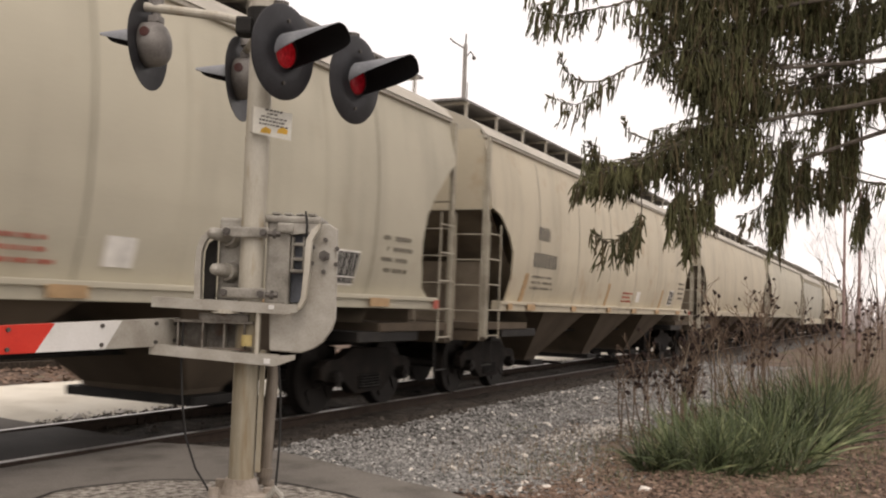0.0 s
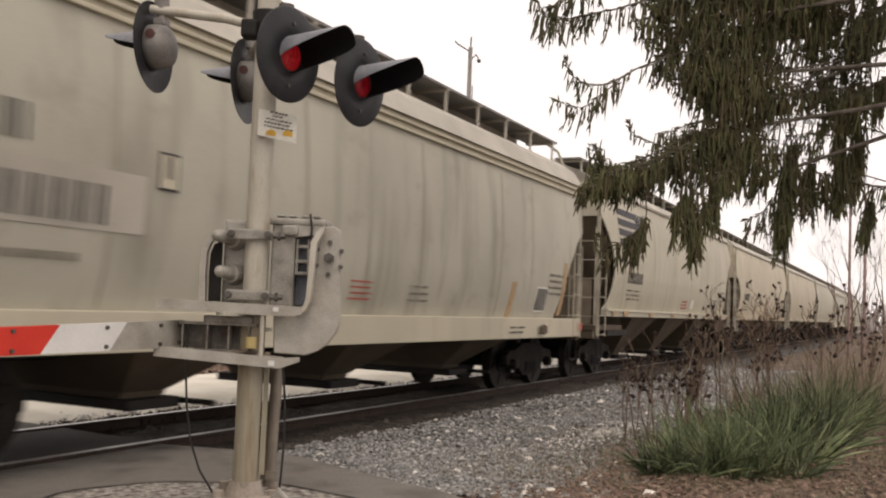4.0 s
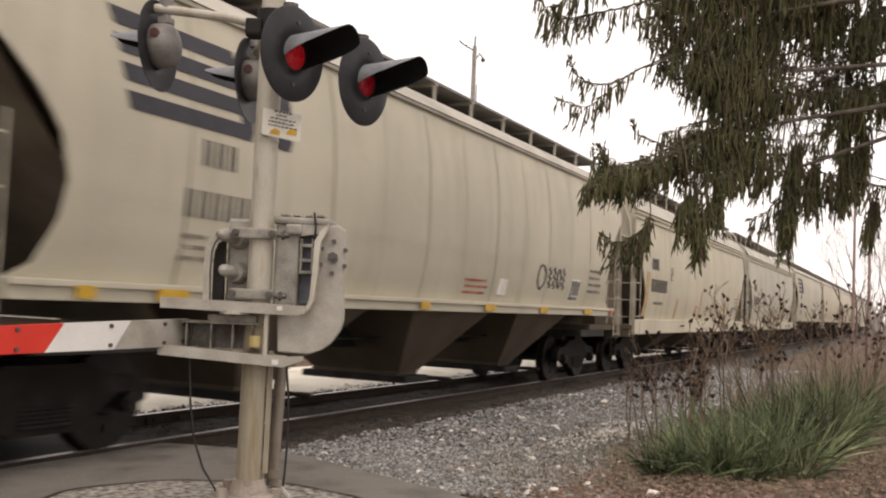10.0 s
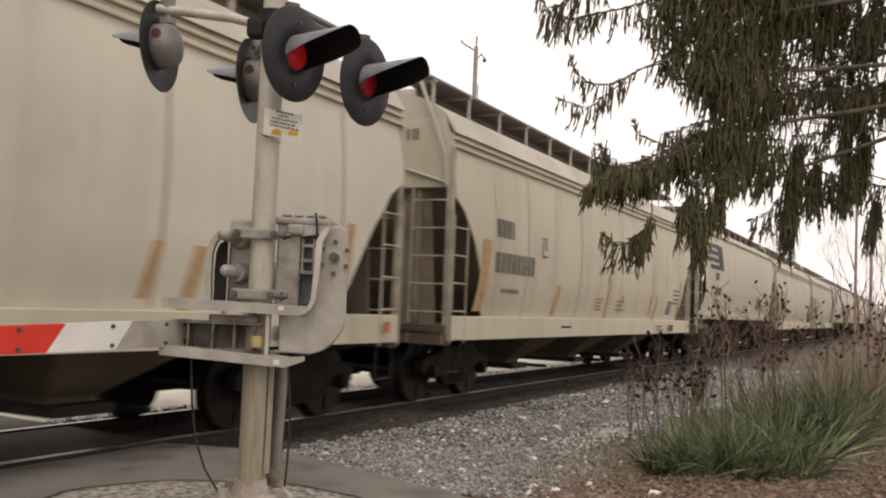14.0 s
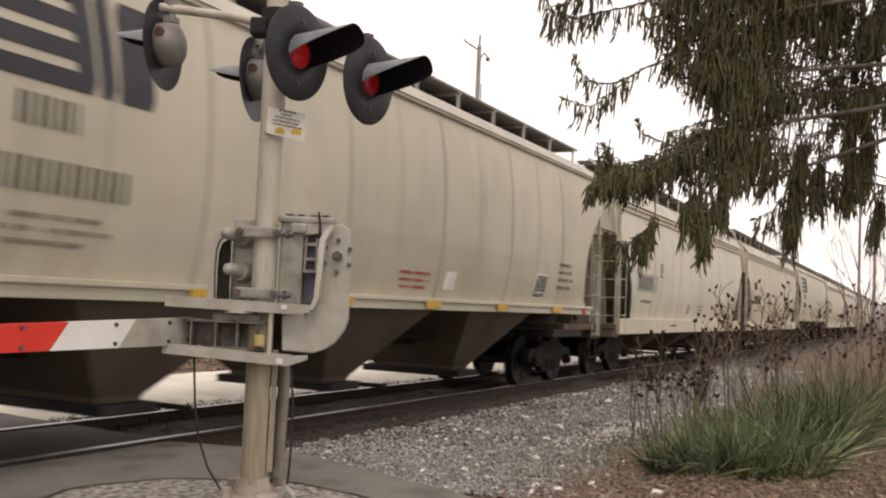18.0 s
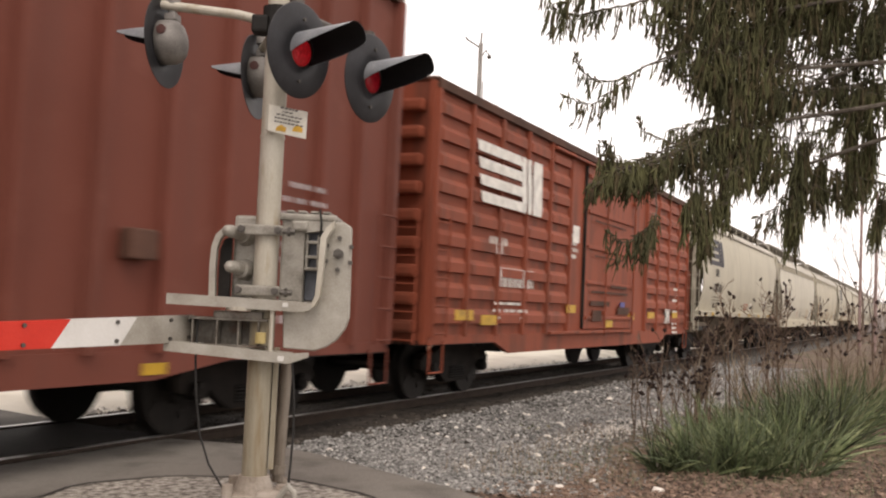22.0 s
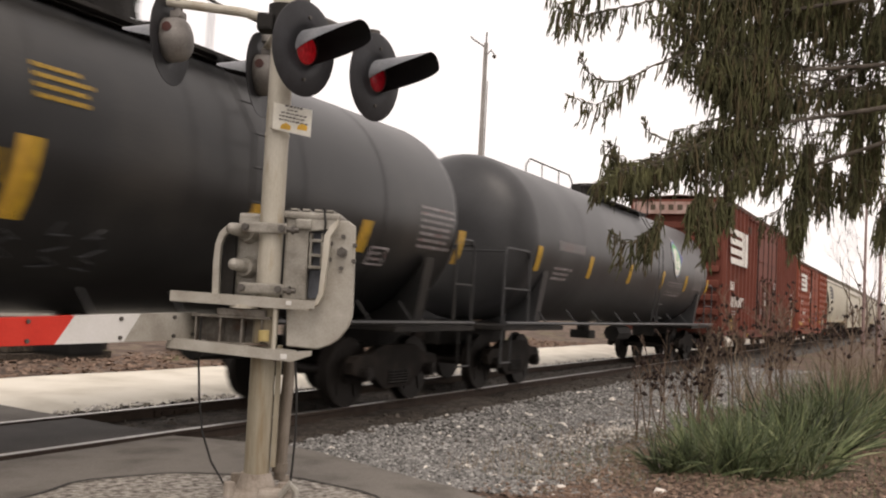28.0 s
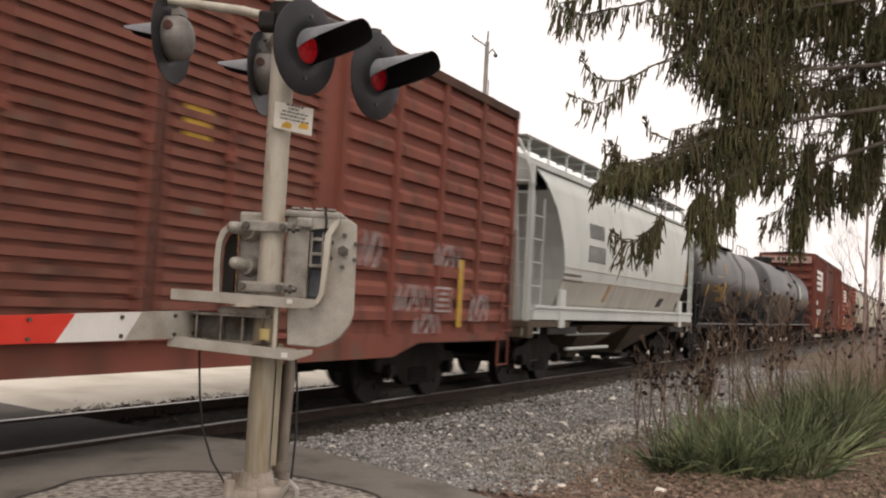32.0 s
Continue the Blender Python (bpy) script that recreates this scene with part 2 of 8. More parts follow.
M_ASPHALT = surface("worn_grey_asphalt", (0.185, 0.17, 0.15), (0.11, 0.10, 0.088), (0.27, 0.25, 0.225), 0.9, 0, 1.6, 55, 0.9, 0.42,
                    spots=(0.10, 0.09, 0.078), spot_scale=1.6, spot_at=(0.52, 0.75), bump_dist=0.012)
M_TAR = surface("black_crossing_asphalt", (0.045, 0.04, 0.036), (0.025, 0.022, 0.02), (0.08, 0.072, 0.065), 0.75, 0, 1.2, 120, 0.5, 0.6, bump_dist=0.006)
M_SOIL = surface("leafy_brown_soil", (0.12, 0.085, 0.066), (0.055, 0.04, 0.032), (0.22, 0.17, 0.135), 0.95, 0, 1.4, 30, 0.8, 0.4,
                 spots=(0.13, 0.14, 0.05), spot_scale=0.7, spot_at=(0.55, 0.75), bump_dist=0.02)
M_STONE = surface("grey_crushed_limestone", (0.20, 0.196, 0.186), (0.07, 0.068, 0.065), (0.40, 0.39, 0.37), 0.9, 0, 24, 90, 0.3, 0.5, vary=0.95)
M_STONEBED = surface("grey_stone_bed", (0.085, 0.08, 0.074), (0.035, 0.033, 0.03), (0.20, 0.19, 0.175), 0.95, 0, 9, 34, 1.0, 0.45, bump_dist=0.04)
M_PALESTONE = surface("white_limestone", (0.66, 0.62, 0.56), rough=0.9, scale=8, vary=0.2)
M_GRIT = surface("pale_worn_grit", (0.34, 0.31, 0.27), (0.13, 0.115, 0.10), (0.55, 0.51, 0.46), 0.95, 0, 16, 60, 1.0, 0.3, bump_dist=0.03)
M_LANE = surface("pale_gravel_lane", (0.68, 0.64, 0.55), (0.5, 0.46, 0.38), (0.78, 0.74, 0.65), 0.95, 0, 1.2, 60, 0.4, 0.6, bump_dist=0.01)
M_OILBED = surface("oil_dark_stone_bed", (0.055, 0.046, 0.038), (0.025, 0.021, 0.018), (0.10, 0.086, 0.072), 0.9, 0, 6, 34, 1.0, 0.5, bump_dist=0.04)
M_OILSTONE = surface("oil_dark_stone", (0.07, 0.06, 0.05), (0.03, 0.026, 0.022), (0.13, 0.115, 0.10), 0.9, 0, 5, 60, 0.3, vary=0.5)
M_TIE = surface("creosoted_timber", (0.06, 0.048, 0.038), (0.03, 0.024, 0.02), (0.11, 0.09, 0.07), 0.9, 0, 2, 60, 0.5, stretch=(8, 1, 8))
M_RAIL = surface("rusty_rail_side", (0.05, 0.036, 0.028), rough=0.8, metal=0.2, scale=5)
M_DEADLEAF = surface("dry_brown_leaf", (0.20, 0.135, 0.10), (0.10, 0.065, 0.048), (0.38, 0.28, 0.215), 0.9, 0, 9, 60, 0.2, 0.6, vary=0.5)
M_NEEDLE = surface("dark_spruce_needles", (0.080, 0.080, 0.038), (0.040, 0.042, 0.022), (0.13, 0.13, 0.06), 0.8, 0, 2, 30, 0.1, 0.5, vary=0.4)
M_NEEDLE2 = surface("brown_green_needles", (0.085, 0.068, 0.038), (0.05, 0.042, 0.025), (0.13, 0.11, 0.06), 0.85, 0, 3, 60, 0.2, 0.6, vary=0.4)
M_BARK = surface("grey_brown_bark", (0.10, 0.085, 0.07), (0.05, 0.042, 0.035), (0.17, 0.15, 0.125), 0.95, 0, 6, 50, 0.6)
M_TWIG = surface("bare_twig_bark", (0.15, 0.115, 0.095), rough=0.9, scale=6, vary=0.3)
M_WEED = surface("dead_weed_stem", (0.19, 0.135, 0.10), (0.10, 0.07, 0.055), (0.3, 0.23, 0.17), 0.9, 0, 6, 50, 0.2, vary=0.35)
M_SEED = surface("dark_seed_head", (0.045, 0.03, 0.026), rough=0.95, scale=9, vary=0.3)
M_STRAW = surface("straw_grass", (0.29, 0.23, 0.165), (0.17, 0.13, 0.09), (0.42, 0.35, 0.265), 0.9, 0, 6, 50, 0.2, vary=0.3)
M_IRIS = surface("green_sword_leaf", (0.10, 0.128, 0.06), (0.035, 0.048, 0.024), (0.28, 0.29, 0.16), 0.5, 0, 4, 50, 0.1, vary=0.9)
M_POLE = surface("weathered_pole_timber", (0.31, 0.295, 0.28), (0.2, 0.185, 0.17), (0.40, 0.385, 0.365), 0.9, 0, 4, 60, 0.3, stretch=(6, 6, 0.6))
M_REDPOLE = surface("reddish_pole_timber", (0.30, 0.215, 0.20), rough=0.9, scale=4, bump=0.3)
M_WALL = surface("pale_block_wall", (0.42, 0.40, 0.36), rough=0.9, scale=2)
M_DARKWIN = surface("dark_window_glass", (0.03, 0.03, 0.035), rough=0.15, scale=3)
# bark tone paled: the haze of distance is put into the colour
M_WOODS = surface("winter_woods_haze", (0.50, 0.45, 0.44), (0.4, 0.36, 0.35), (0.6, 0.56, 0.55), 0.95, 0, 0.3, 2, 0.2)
# ---- small mesh tools ----
def part(name, bm, material, parent=None, label="", smooth=False, kind=""):
    me = bpy.data.meshes.new(name)
    if smooth:
        for f in bm.faces:
            f.smooth = True
    bm.to_mesh(me)
    bm.free()
    me.materials.append(material)
    ob = new(name, me)
    ob.parent = parent
    if label or kind:
        tagged(ob, label, kind=kind)
    return ob


def raw(name, verts, faces, material, parent=None, label="", smooth=False, kind=""):
    me = bpy.data.meshes.new(name)
    me.from_pydata([tuple(v) for v in verts], [], faces)
    if smooth:
        me.polygons.foreach_set("use_smooth", [True] * len(me.polygons))
    me.materials.append(material)
    ob = new(name, me)
    ob.parent = parent
    if label or kind:
        tagged(ob, label, kind=kind)
    return ob


def thing(name, m, label, category, group="", kind=""):
    ob = new(name)
    ob.empty_display_size = 0.2
    ob.matrix_world = m
    return tagged(ob, label, category, group, kind)


def box(bm, x0, x1, y0, y1, z0, z1, bevel=0.0, m=None):
    made = bmesh.ops.create_cube(bm, size=1.0)["verts"]
    for v in made:
        v.co = Vector((x0 + (v.co.x + 0.5) * (x1 - x0), y0 + (v.co.y + 0.5) * (y1 - y0), z0 + (v.co.z + 0.5) * (z1 - z0)))
    if bevel:
        edges = list({e for v in made for e in v.link_edges})
        out = bmesh.ops.bevel(bm, geom=edges, offset=bevel, segments=2, affect="EDGES", profile=0.6)
        made = list({v for f in out["faces"] for v in f.verts} | {v for v in made if v.is_valid})
    if m is not None:
        bmesh.ops.transform(bm, matrix=m, verts=made)
    return bm


def rod(bm, p, q, r, r2=None, n=8, caps=True):
    """A round bar from p to q."""
    p, q = Vector(p), Vector(q)
    d = q - p
    m = Matrix.Translation((p + q) / 2) @ d.to_track_quat("Z", "Y").to_matrix().to_4x4()
    bmesh.ops.create_cone(bm, cap_ends=caps, segments=n, radius1=r, radius2=r if r2 is None else r2, depth=d.length, matrix=m)
    return bm


def pipe(bm, points, r, n=8):
    """A bent bar through the points: one closed tube with mitred bends."""
    pts = [Vector(p) for p in points]
    ways = [(b - a).normalized() for a, b in zip(pts, pts[1:])]
    across = ways[0].orthogonal().normalized()
    loops = []
    for i, p in enumerate(pts):
        before, after = ways[max(i - 1, 0)], ways[min(i, len(ways) - 1)]
        d = before + after
        d = d.normalized() if d.length > 0.05 else after
        across = (across - d * across.dot(d)).normalized()
        other = d.cross(across)
        bend = before - after
        wide = 1 / max(0.6, d.dot(after))
        bend = bend.normalized() if bend.length > 0.01 else None
        ring = []
        for k in range(n):
            a = 6.2832 * k / n
            o = across * math.cos(a) + other * math.sin(a)
            if bend is not None:
                o = o + bend * (o.dot(bend) * (wide - 1))
            ring.append(bm.verts.new(p + o * r))
        loops.append(ring)
    for a, b in zip(loops, loops[1:]):
        for k in range(n):
            bm.faces.new((a[k], a[(k + 1) % n], b[(k + 1) % n], b[k]))
    bm.faces.new(loops[0][::-1])
    bm.faces.new(loops[-1])
    return bm


def slab(bm, outline, y0, y1):
    """An outline in x and z, given depth in y."""
    a = [bm.verts.new((x, y0, z)) for x, z in outline]
    b = [bm.verts.new((x, y1, z)) for x, z in outline]
    n = len(outline)
    bm.faces.new(a)
    bm.faces.new(list(reversed(b)))
    for i in range(n):
        j = (i + 1) % n
        bm.faces.new((a[j], a[i], b[i], b[j]))
    bmesh.ops.recalc_face_normals(bm, faces=bm.faces[:])
    return bm


class Sticks:
    """Many thin tapered sticks in one mesh, from plain lists."""

    def __init__(self, sides=5):
        self.v, self.f, self.n = [], [], sides

    def rod(self, p, q, r, r2=None):
        p, q = Vector(p), Vector(q)
        d = (q - p).normalized()
        s = d.orthogonal().normalized()
        o = d.cross(s)
        k, n = len(self.v), self.n
        for c, w in ((p, r), (q, r if r2 is None else r2)):
            for i in range(n):
                a = 6.2832 * i / n
                self.v.append(c + (s * math.cos(a) + o * math.sin(a)) * w)
        for i in range(n):
            j = (i + 1) % n
            self.f.append((k + i, k + j, k + n + j, k + n + i))

    def lump(self, c, r, tall=1.0):
        k = len(self.v)
        for dx, dy, dz in ((1, 0, 0), (0, 1, 0), (-1, 0, 0), (0, -1, 0), (0, 0, 1), (0, 0, -1)):
            self.v.append(Vector((c.x + dx * r, c.y + dy * r, c.z + dz * r * tall)))
        for i in range(4):
            j = (i + 1) % 4
            self.f += [(k + i, k + j, k + 4), (k + j, k + i, k + 5)]

    def put(self, name, material, parent, label="", kind=""):
        return raw(name, self.v, self.f, material, parent, label, kind=kind)


def piece(name, mesh, parent, m):
    """One more object on a shared mesh."""
    ob = new(name, mesh)
    ob.parent = parent
    ob.matrix_local = m
    return ob


def mesh_of(name, bm, material):
    me = bpy.data.meshes.new(name)
    bm.to_mesh(me)
    bm.free()
    me.materials.append(material)
    return me
# ---- ground, track, road ----
ROAD_EDGE = [(10.0, 30), (8.6, 14), (7.75, 9.6), (7.6, 8.3), (7.45, 6.6), (7.75, 5.3), (7.2, 3.9), (6.8, 2.96), (6.2, 1.2), (5.5, -1), (3.5, -8), (-5, -40)]


def lane_height(x, y):
    """Height of the open ground."""
    z = -0.13 + 0.03 * noise.noise((x * 0.35, y * 0.35, 0)) + 0.02 * noise.noise((x * 1.3, y * 1.3, 3))
    if abs(y - TRACK_AXIS) < 2.3 and abs(x) < 400:
        z = -0.24
    if y < 3.2 and x > 7:
        z += 0.10 * min(1, (3.2 - y) / 2.0)
    if y > 15:
        z += 0.25 * min(1, (y - 15) / 6)
    return z


TRACK_AXIS = 7.5
xs = [-900, -300, -100, -40, -20, -10] + [-5 + 0.5 * i for i in range(90)] + [42, 46, 52, 60, 80, 120, 200, 400, 900, 2500]
ys = [-900, -300, -100, -40, -20, -10] + [-6 + 0.4 * i for i in range(70)] + [24, 28, 34, 44, 60, 100, 200, 500, 1500]
verts = [(x, y, lane_height(x, y)) for y in ys for x in xs]
faces = [(j * len(xs) + i, j * len(xs) + i + 1, (j + 1) * len(xs) + i + 1, (j + 1) * len(xs) + i) for j in range(len(ys) - 1) for i in range(len(xs) - 1)]
tagged(raw("ground", verts, faces, M_SOIL, smooth=True), "brown soil with dead leaves and thin grass", "ground", kind="structure")


def edge_x(y):
    pts = ROAD_EDGE
    for (xa, ya), (xb, yb) in zip(pts, pts[1:]):
        if y >= yb:
            return xa + (xb - xa) * (ya - y) / (ya - yb) + 0.06 * noise.noise((0, y * 2.2, 5)) + 0.03 * noise.noise((0, y * 7, 9))
    return pts[-1][0]


def strip(name, material, y_rows, x_cols, z_at, label, category):
    """A paved strip whose right border is the road's ragged edge."""
    v, f = [], []
    n = len(x_cols)
    for y in y_rows:
        e = edge_x(y)
        for c in x_cols:
            x = e - c
            v.append((x, y, z_at(x, y) if c > 0.005 else -0.22))
    for j in range(len(y_rows) - 1):
        for i in range(n - 1):
            f.append((j * n + i, j * n + i + 1, (j + 1) * n + i + 1, (j + 1) * n + i))
    f = [q[::-1] for q in f]
    return tagged(raw(name, v, f, material, smooth=False), label, category, kind="structure")


cols = [0, 0.012, 0.2, 0.5, 1, 1.5, 2, 3, 4, 5, 6, 7, 8.2]


def road_z(x, y):
    return 0.004 * noise.noise((x * 1.5, y * 1.5, 1)) + 0.012 * noise.noise((x * 0.4, y * 0.4, 2)) - 0.02


near_rows = [-40, -20, -10, -6] + [-4 + 0.35 * i for i in range(30)] + [6.63]
strip("road", M_ASPHALT, near_rows, cols, road_z, "worn grey asphalt road up to the rails", "road")
strip("crossing_surface", M_TAR, [6.86, 7.1, 7.4, 7.7, 8.0, 8.13], cols, lambda x, y: -0.012 + 0.004 * noise.noise((x, y * 3, 1)), "dark asphalt between the rails of the crossing", "road")
strip("far_road", M_ASPHALT, [8.34, 8.8, 9.3, 10, 11, 12, 14, 18, 24, 30], cols, lambda x, y: -0.015 - 0.01 * max(0, y - 9), "grey asphalt road beyond the rails", "road")


def rail(name, y):
    """A flat-bottomed rail with a bright running surface."""
    ob = thing(name, pose(0, y, 0), "steel rail, rusty web and bright worn head", "rail", kind="structure")
    sec = [(-0.07, -0.172), (0.07, -0.172), (0.07, -0.155), (0.012, -0.13), (0.01, -0.045), (0.036, -0.035), (0.036, -0.006), (-0.036, -0.006),
           (-0.036, -0.035), (-0.01, -0.045), (-0.012, -0.13), (-0.07, -0.155)]
    v, f, n = [], [], len(sec)
    for x in (-160, 400):
        v += [(x, a, b) for a, b in sec]
    for i in range(n):
        j = (i + 1) % n
        f.append((i, j, n + j, n + i))
    f += [tuple(range(n))[::-1], tuple(range(n, 2 * n))]
    raw("rail_body", v, f, M_RAIL, ob)
    bm = bmesh.new()
    box(bm, -160, 400, -0.035, 0.035, -0.006, 0.0)
    part("rail_head", bm, M_TREAD, ob)
    for x in (9.3, 20.2, 31.0):
        bm = bmesh.new()
        for s in (-1, 1):
            a, b = sorted((s * 0.012, s * 0.034))
            box(bm, x - 0.45, x + 0.45, a, b, -0.13, -0.045, 0.006)
            for k in range(4):
                u = x - 0.33 + k * 0.22
                rod(bm, (u, s * 0.03, -0.088), (u, s * 0.055, -0.088), 0.02, n=6)
        part("joint_bar", bm, M_RAIL, ob, "bolted joint bar")
    return ob


rail("rail", TRACK_AXIS - 0.75)
rail("rail", TRACK_AXIS + 0.75)

# ties under the open track
tie_bm = bmesh.new()
box(tie_bm, -0.115, 0.115, -1.3, 1.3, -0.36, -0.175, 0.012)
tie = tagged(part("railroad_tie", tie_bm, M_TIE), "dark creosoted timber tie bedded in stone", "railroad tie", "ties of the track")
rnd = random.Random(4)
tie.matrix_world = pose(7.9, TRACK_AXIS, 0)
for i in range(1, 90):
    copy_thing(tie, pose(7.9 + 0.53 * i + rnd.uniform(-0.03, 0.03), TRACK_AXIS + rnd.uniform(-0.04, 0.04), rnd.uniform(-0.012, 0), 0, 0, rnd.uniform(-1, 1)))


# stone bed: a mound of crushed rock along the track, outside the road
def bed_z(x, y):
    d = abs(y - TRACK_AXIS)
    z = -0.20 if d < 1.5 else -0.20 - 0.10 * min(1, (d - 1.5) / 1.1)
    return z + 0.035 * noise.noise((x * 1.1, y * 1.1, 7)) + 0.03 * noise.noise((x * 4, y * 4, 8))


def stone_bed(name, x_list, y_list, fz):
    v = [(x, y, fz(x, y)) for y in y_list for x in x_list]
    n = len(x_list)
    f = [(j * n + i, j * n + i + 1, (j + 1) * n + i + 1, (j + 1) * n + i) for j in range(len(y_list) - 1) for i in range(n - 1)]
    return tagged(raw(name, v, f, M_STONEBED), "bed of grey crushed stone under the track", "ballast", kind="structure")


bx = [7.35 + 0.16 * i for i in range(200)] + [40, 50, 70, 110, 180, 320]
by = [2.9 + 0.2 * i for i in range(41)]


def bed_top(x, y):
    z = bed_z(x, y)
    rim = min(1, max(0, (y - 2.9) / 0.9 + 0.5 * noise.noise((x * 0.8, y * 0.8, 5))), max(0, (11.0 - y) / 0.8))
    return z * 1.0 + (rim - 1) * 0.12 + 0.06 * (1 if abs(y - TRACK_AXIS) < 2.4 else 0) + (0.07 if y < 5.6 else 0)


stone_bed("ballast", bx, by, bed_top)


def oil_rim(x, s):
    return TRACK_AXIS + s * (1.78 + 0.22 * noise.noise((x * 0.7, s * 3, 0)) + 0.1 * noise.noise((x * 3, s, 4)))


v, f = [], []
n = 13
for x in bx:
    a, b = oil_rim(x, -1), oil_rim(x, 1)
    for k in range(n):
        y = a + (b - a) * k / (n - 1)
        v.append((x, y, bed_top(x, y) + (0.012 if 0 < k < n - 1 else -0.03)))
for i in range(len(bx) - 1):
    for k in range(n - 1):
        f.append((i * n + k, (i + 1) * n + k, (i + 1) * n + k + 1, i * n + k + 1))
tagged(raw("track_bed", v, f, M_OILBED), "oil-darkened stone bed under the rails", "ballast", kind="structure")
stone_bed("ballast", [-140, -60, -30, -14, -6, -3, -1.0], [5.0, 5.6, 6.2, 7.5, 8.8, 9.4, 10.0], lambda x, y: -0.2)


def stones(name, count, spot, size, material, label, seed):
    """Loose broken stones: uneven eight-faced lumps."""
    r = random.Random(seed)
    v, f = [], []
    for _ in range(count):
        x, y, z = spot(r)
        s = r.uniform(*size) * (1.7 if r.random() < 0.04 else 1)
        a = r.uniform(0, 6.283)
        k = len(v)
        ca, sa = math.cos(a), math.sin(a)
        for dx, dy, dz in ((1, 0, 0.1), (0, 1, -0.1), (-1, 0, 0.05), (0, -1, 0), (0.2, 0.1, 1), (0.1, -0.2, -1), (0.75, 0.7, 0.55), (-0.7, 0.6, 0.5)):
            px, py, pz = dx * r.uniform(0.75, 1.25) * s, dy * r.uniform(0.6, 1.1) * s, dz * r.uniform(0.45, 0.9) * s
            v.append((x + px * ca - py * sa, y + px * sa + py * ca, z + pz + s * 0.2))
        f += [(k, k + 6, k + 4), (k + 6, k + 1, k + 4), (k + 1, k + 7, k + 4), (k + 7, k + 2, k + 4), (k + 2, k + 3, k + 4), (k + 3, k, k + 4),
              (k, k + 3, k + 5), (k + 3, k + 2, k + 5), (k + 2, k + 1, k + 5), (k + 1, k, k + 5), (k, k + 1, k + 6), (k + 1, k + 2, k + 7)]
    return tagged(raw(name, v, f, material), label, "stones", kind="stuff")


def near_spot(r):
    while True:
        x = 7.4 + 24 * r.random() ** 1.8
        y = r.uniform(2.1, 5.95)
        if x > edge_x(y) + 0.03 and (y > 2.95 + 0.5 * noise.noise((x * 0.6, y * 0.6, 2)) or r.random() < 0.22):
            return x, y, max(bed_top(x, y), lane_height(x, y))


def bed_spot(r):
    x = 7.7 + 24 * r.random() ** 1.5
    y = r.uniform(5.75, 9.3)
    if x < edge_x(y) + 0.1:
        x += 2.5
    return x, y, bed_top(x, y) - (0.01 if abs(y - TRACK_AXIS) < 1.3 else 0)


stones("ballast_stones", 36000, near_spot, (0.013, 0.032), M_STONE, "loose grey crushed limestone of many sizes", 11)
stones("ballast_stones", 6000, bed_spot, (0.018, 0.040), M_OILSTONE, "loose oil-dark stone between the ties", 12)


def pale_spot(r):
    a, d = r.uniform(0, 6.283), r.random() ** 0.7
    x, y = 12.4 + 2.0 * d * math.cos(a), 3.55 + 0.42 * d * math.sin(a) - 0.03 * d * math.cos(a)
    return x, y, max(bed_top(x, y), lane_height(x, y)) + 0.01


stones("pale_stones", 520, pale_spot, (0.012, 0.026), M_PALESTONE, "strip of pale crushed stone and sand", 15)
stones("pale_stones", 220, near_spot, (0.018, 0.045), M_PALESTONE, "scattered white limestone chips", 14)


def far_spot(r):
    x = 7.9 + 22 * r.random()
    y = r.triangular(8.9, 10.6, 9.6)
    return x, y, -0.18 + 0.05


stones("lane_stones", 3500, far_spot, (0.02, 0.05), M_PALESTONE, "pale broken stone along the lane", 13)
for px, py, s in ((7.46, 4.13, 0.075), (8.1, 1.95, 0.07), (7.55, 4.35, 0.05), (7.9, 2.75, 0.06), (8.05, 3.0, 0.05), (7.7, 2.9, 0.045), (8.4, 2.6, 0.05), (12.3, 4.3, 0.06), (11.0, 4.0, 0.05), (9.6, 3.6, 0.05)):
    bm = bmesh.new()
    bmesh.ops.create_icosphere(bm, subdivisions=2, radius=1.0)
    for v in bm.verts:
        v.co = v.co * (1 + 0.35 * noise.noise(v.co * 1.7 + Vector((px * 7, py * 5, 0))))
        v.co = Vector((v.co.x * s, v.co.y * s * 0.8, v.co.z * s * 0.55))
    rock = part("rock", bm, M_PALESTONE)
    rock.matrix_world = pose(px, py, max(bed_top(px, py), lane_height(px, py)) + s * 0.25, 0, 0, px * 90)
    tagged(rock, "pale limestone lump lying on the ground", "rock", "loose rocks")

# pale lane beyond the track, with a verge of leaves
lx = [-60, -30, -10, 0] + [4 + 0.8 * i for i in range(80)] + [75, 95, 140, 220, 400]


def sheet(name, x_list, y_list, fz, material, label, category):
    v = [(x, y, fz(x, y)) for y in y_list for x in x_list]
    n = len(x_list)
    f = [(j * n + i, j * n + i + 1, (j + 1) * n + i + 1, (j + 1) * n + i) for j in range(len(y_list) - 1) for i in range(n - 1)]
    return tagged(raw(name, v, f, material, smooth=True), label, category, kind="structure")


sheet("gravel_lane", lx, [9.15, 9.4, 9.8, 10.4, 11, 11.6, 12.2, 12.5], lambda x, y: -0.09 + 0.02 * noise.noise((x * 0.6, y * 0.6, 4)) + (0.045 if 9.7 < y < 12.4 else 0.0 if 9.3 < y < 10 else -0.08), M_LANE,
      "bleached white gravel lane beside the track", "lane")


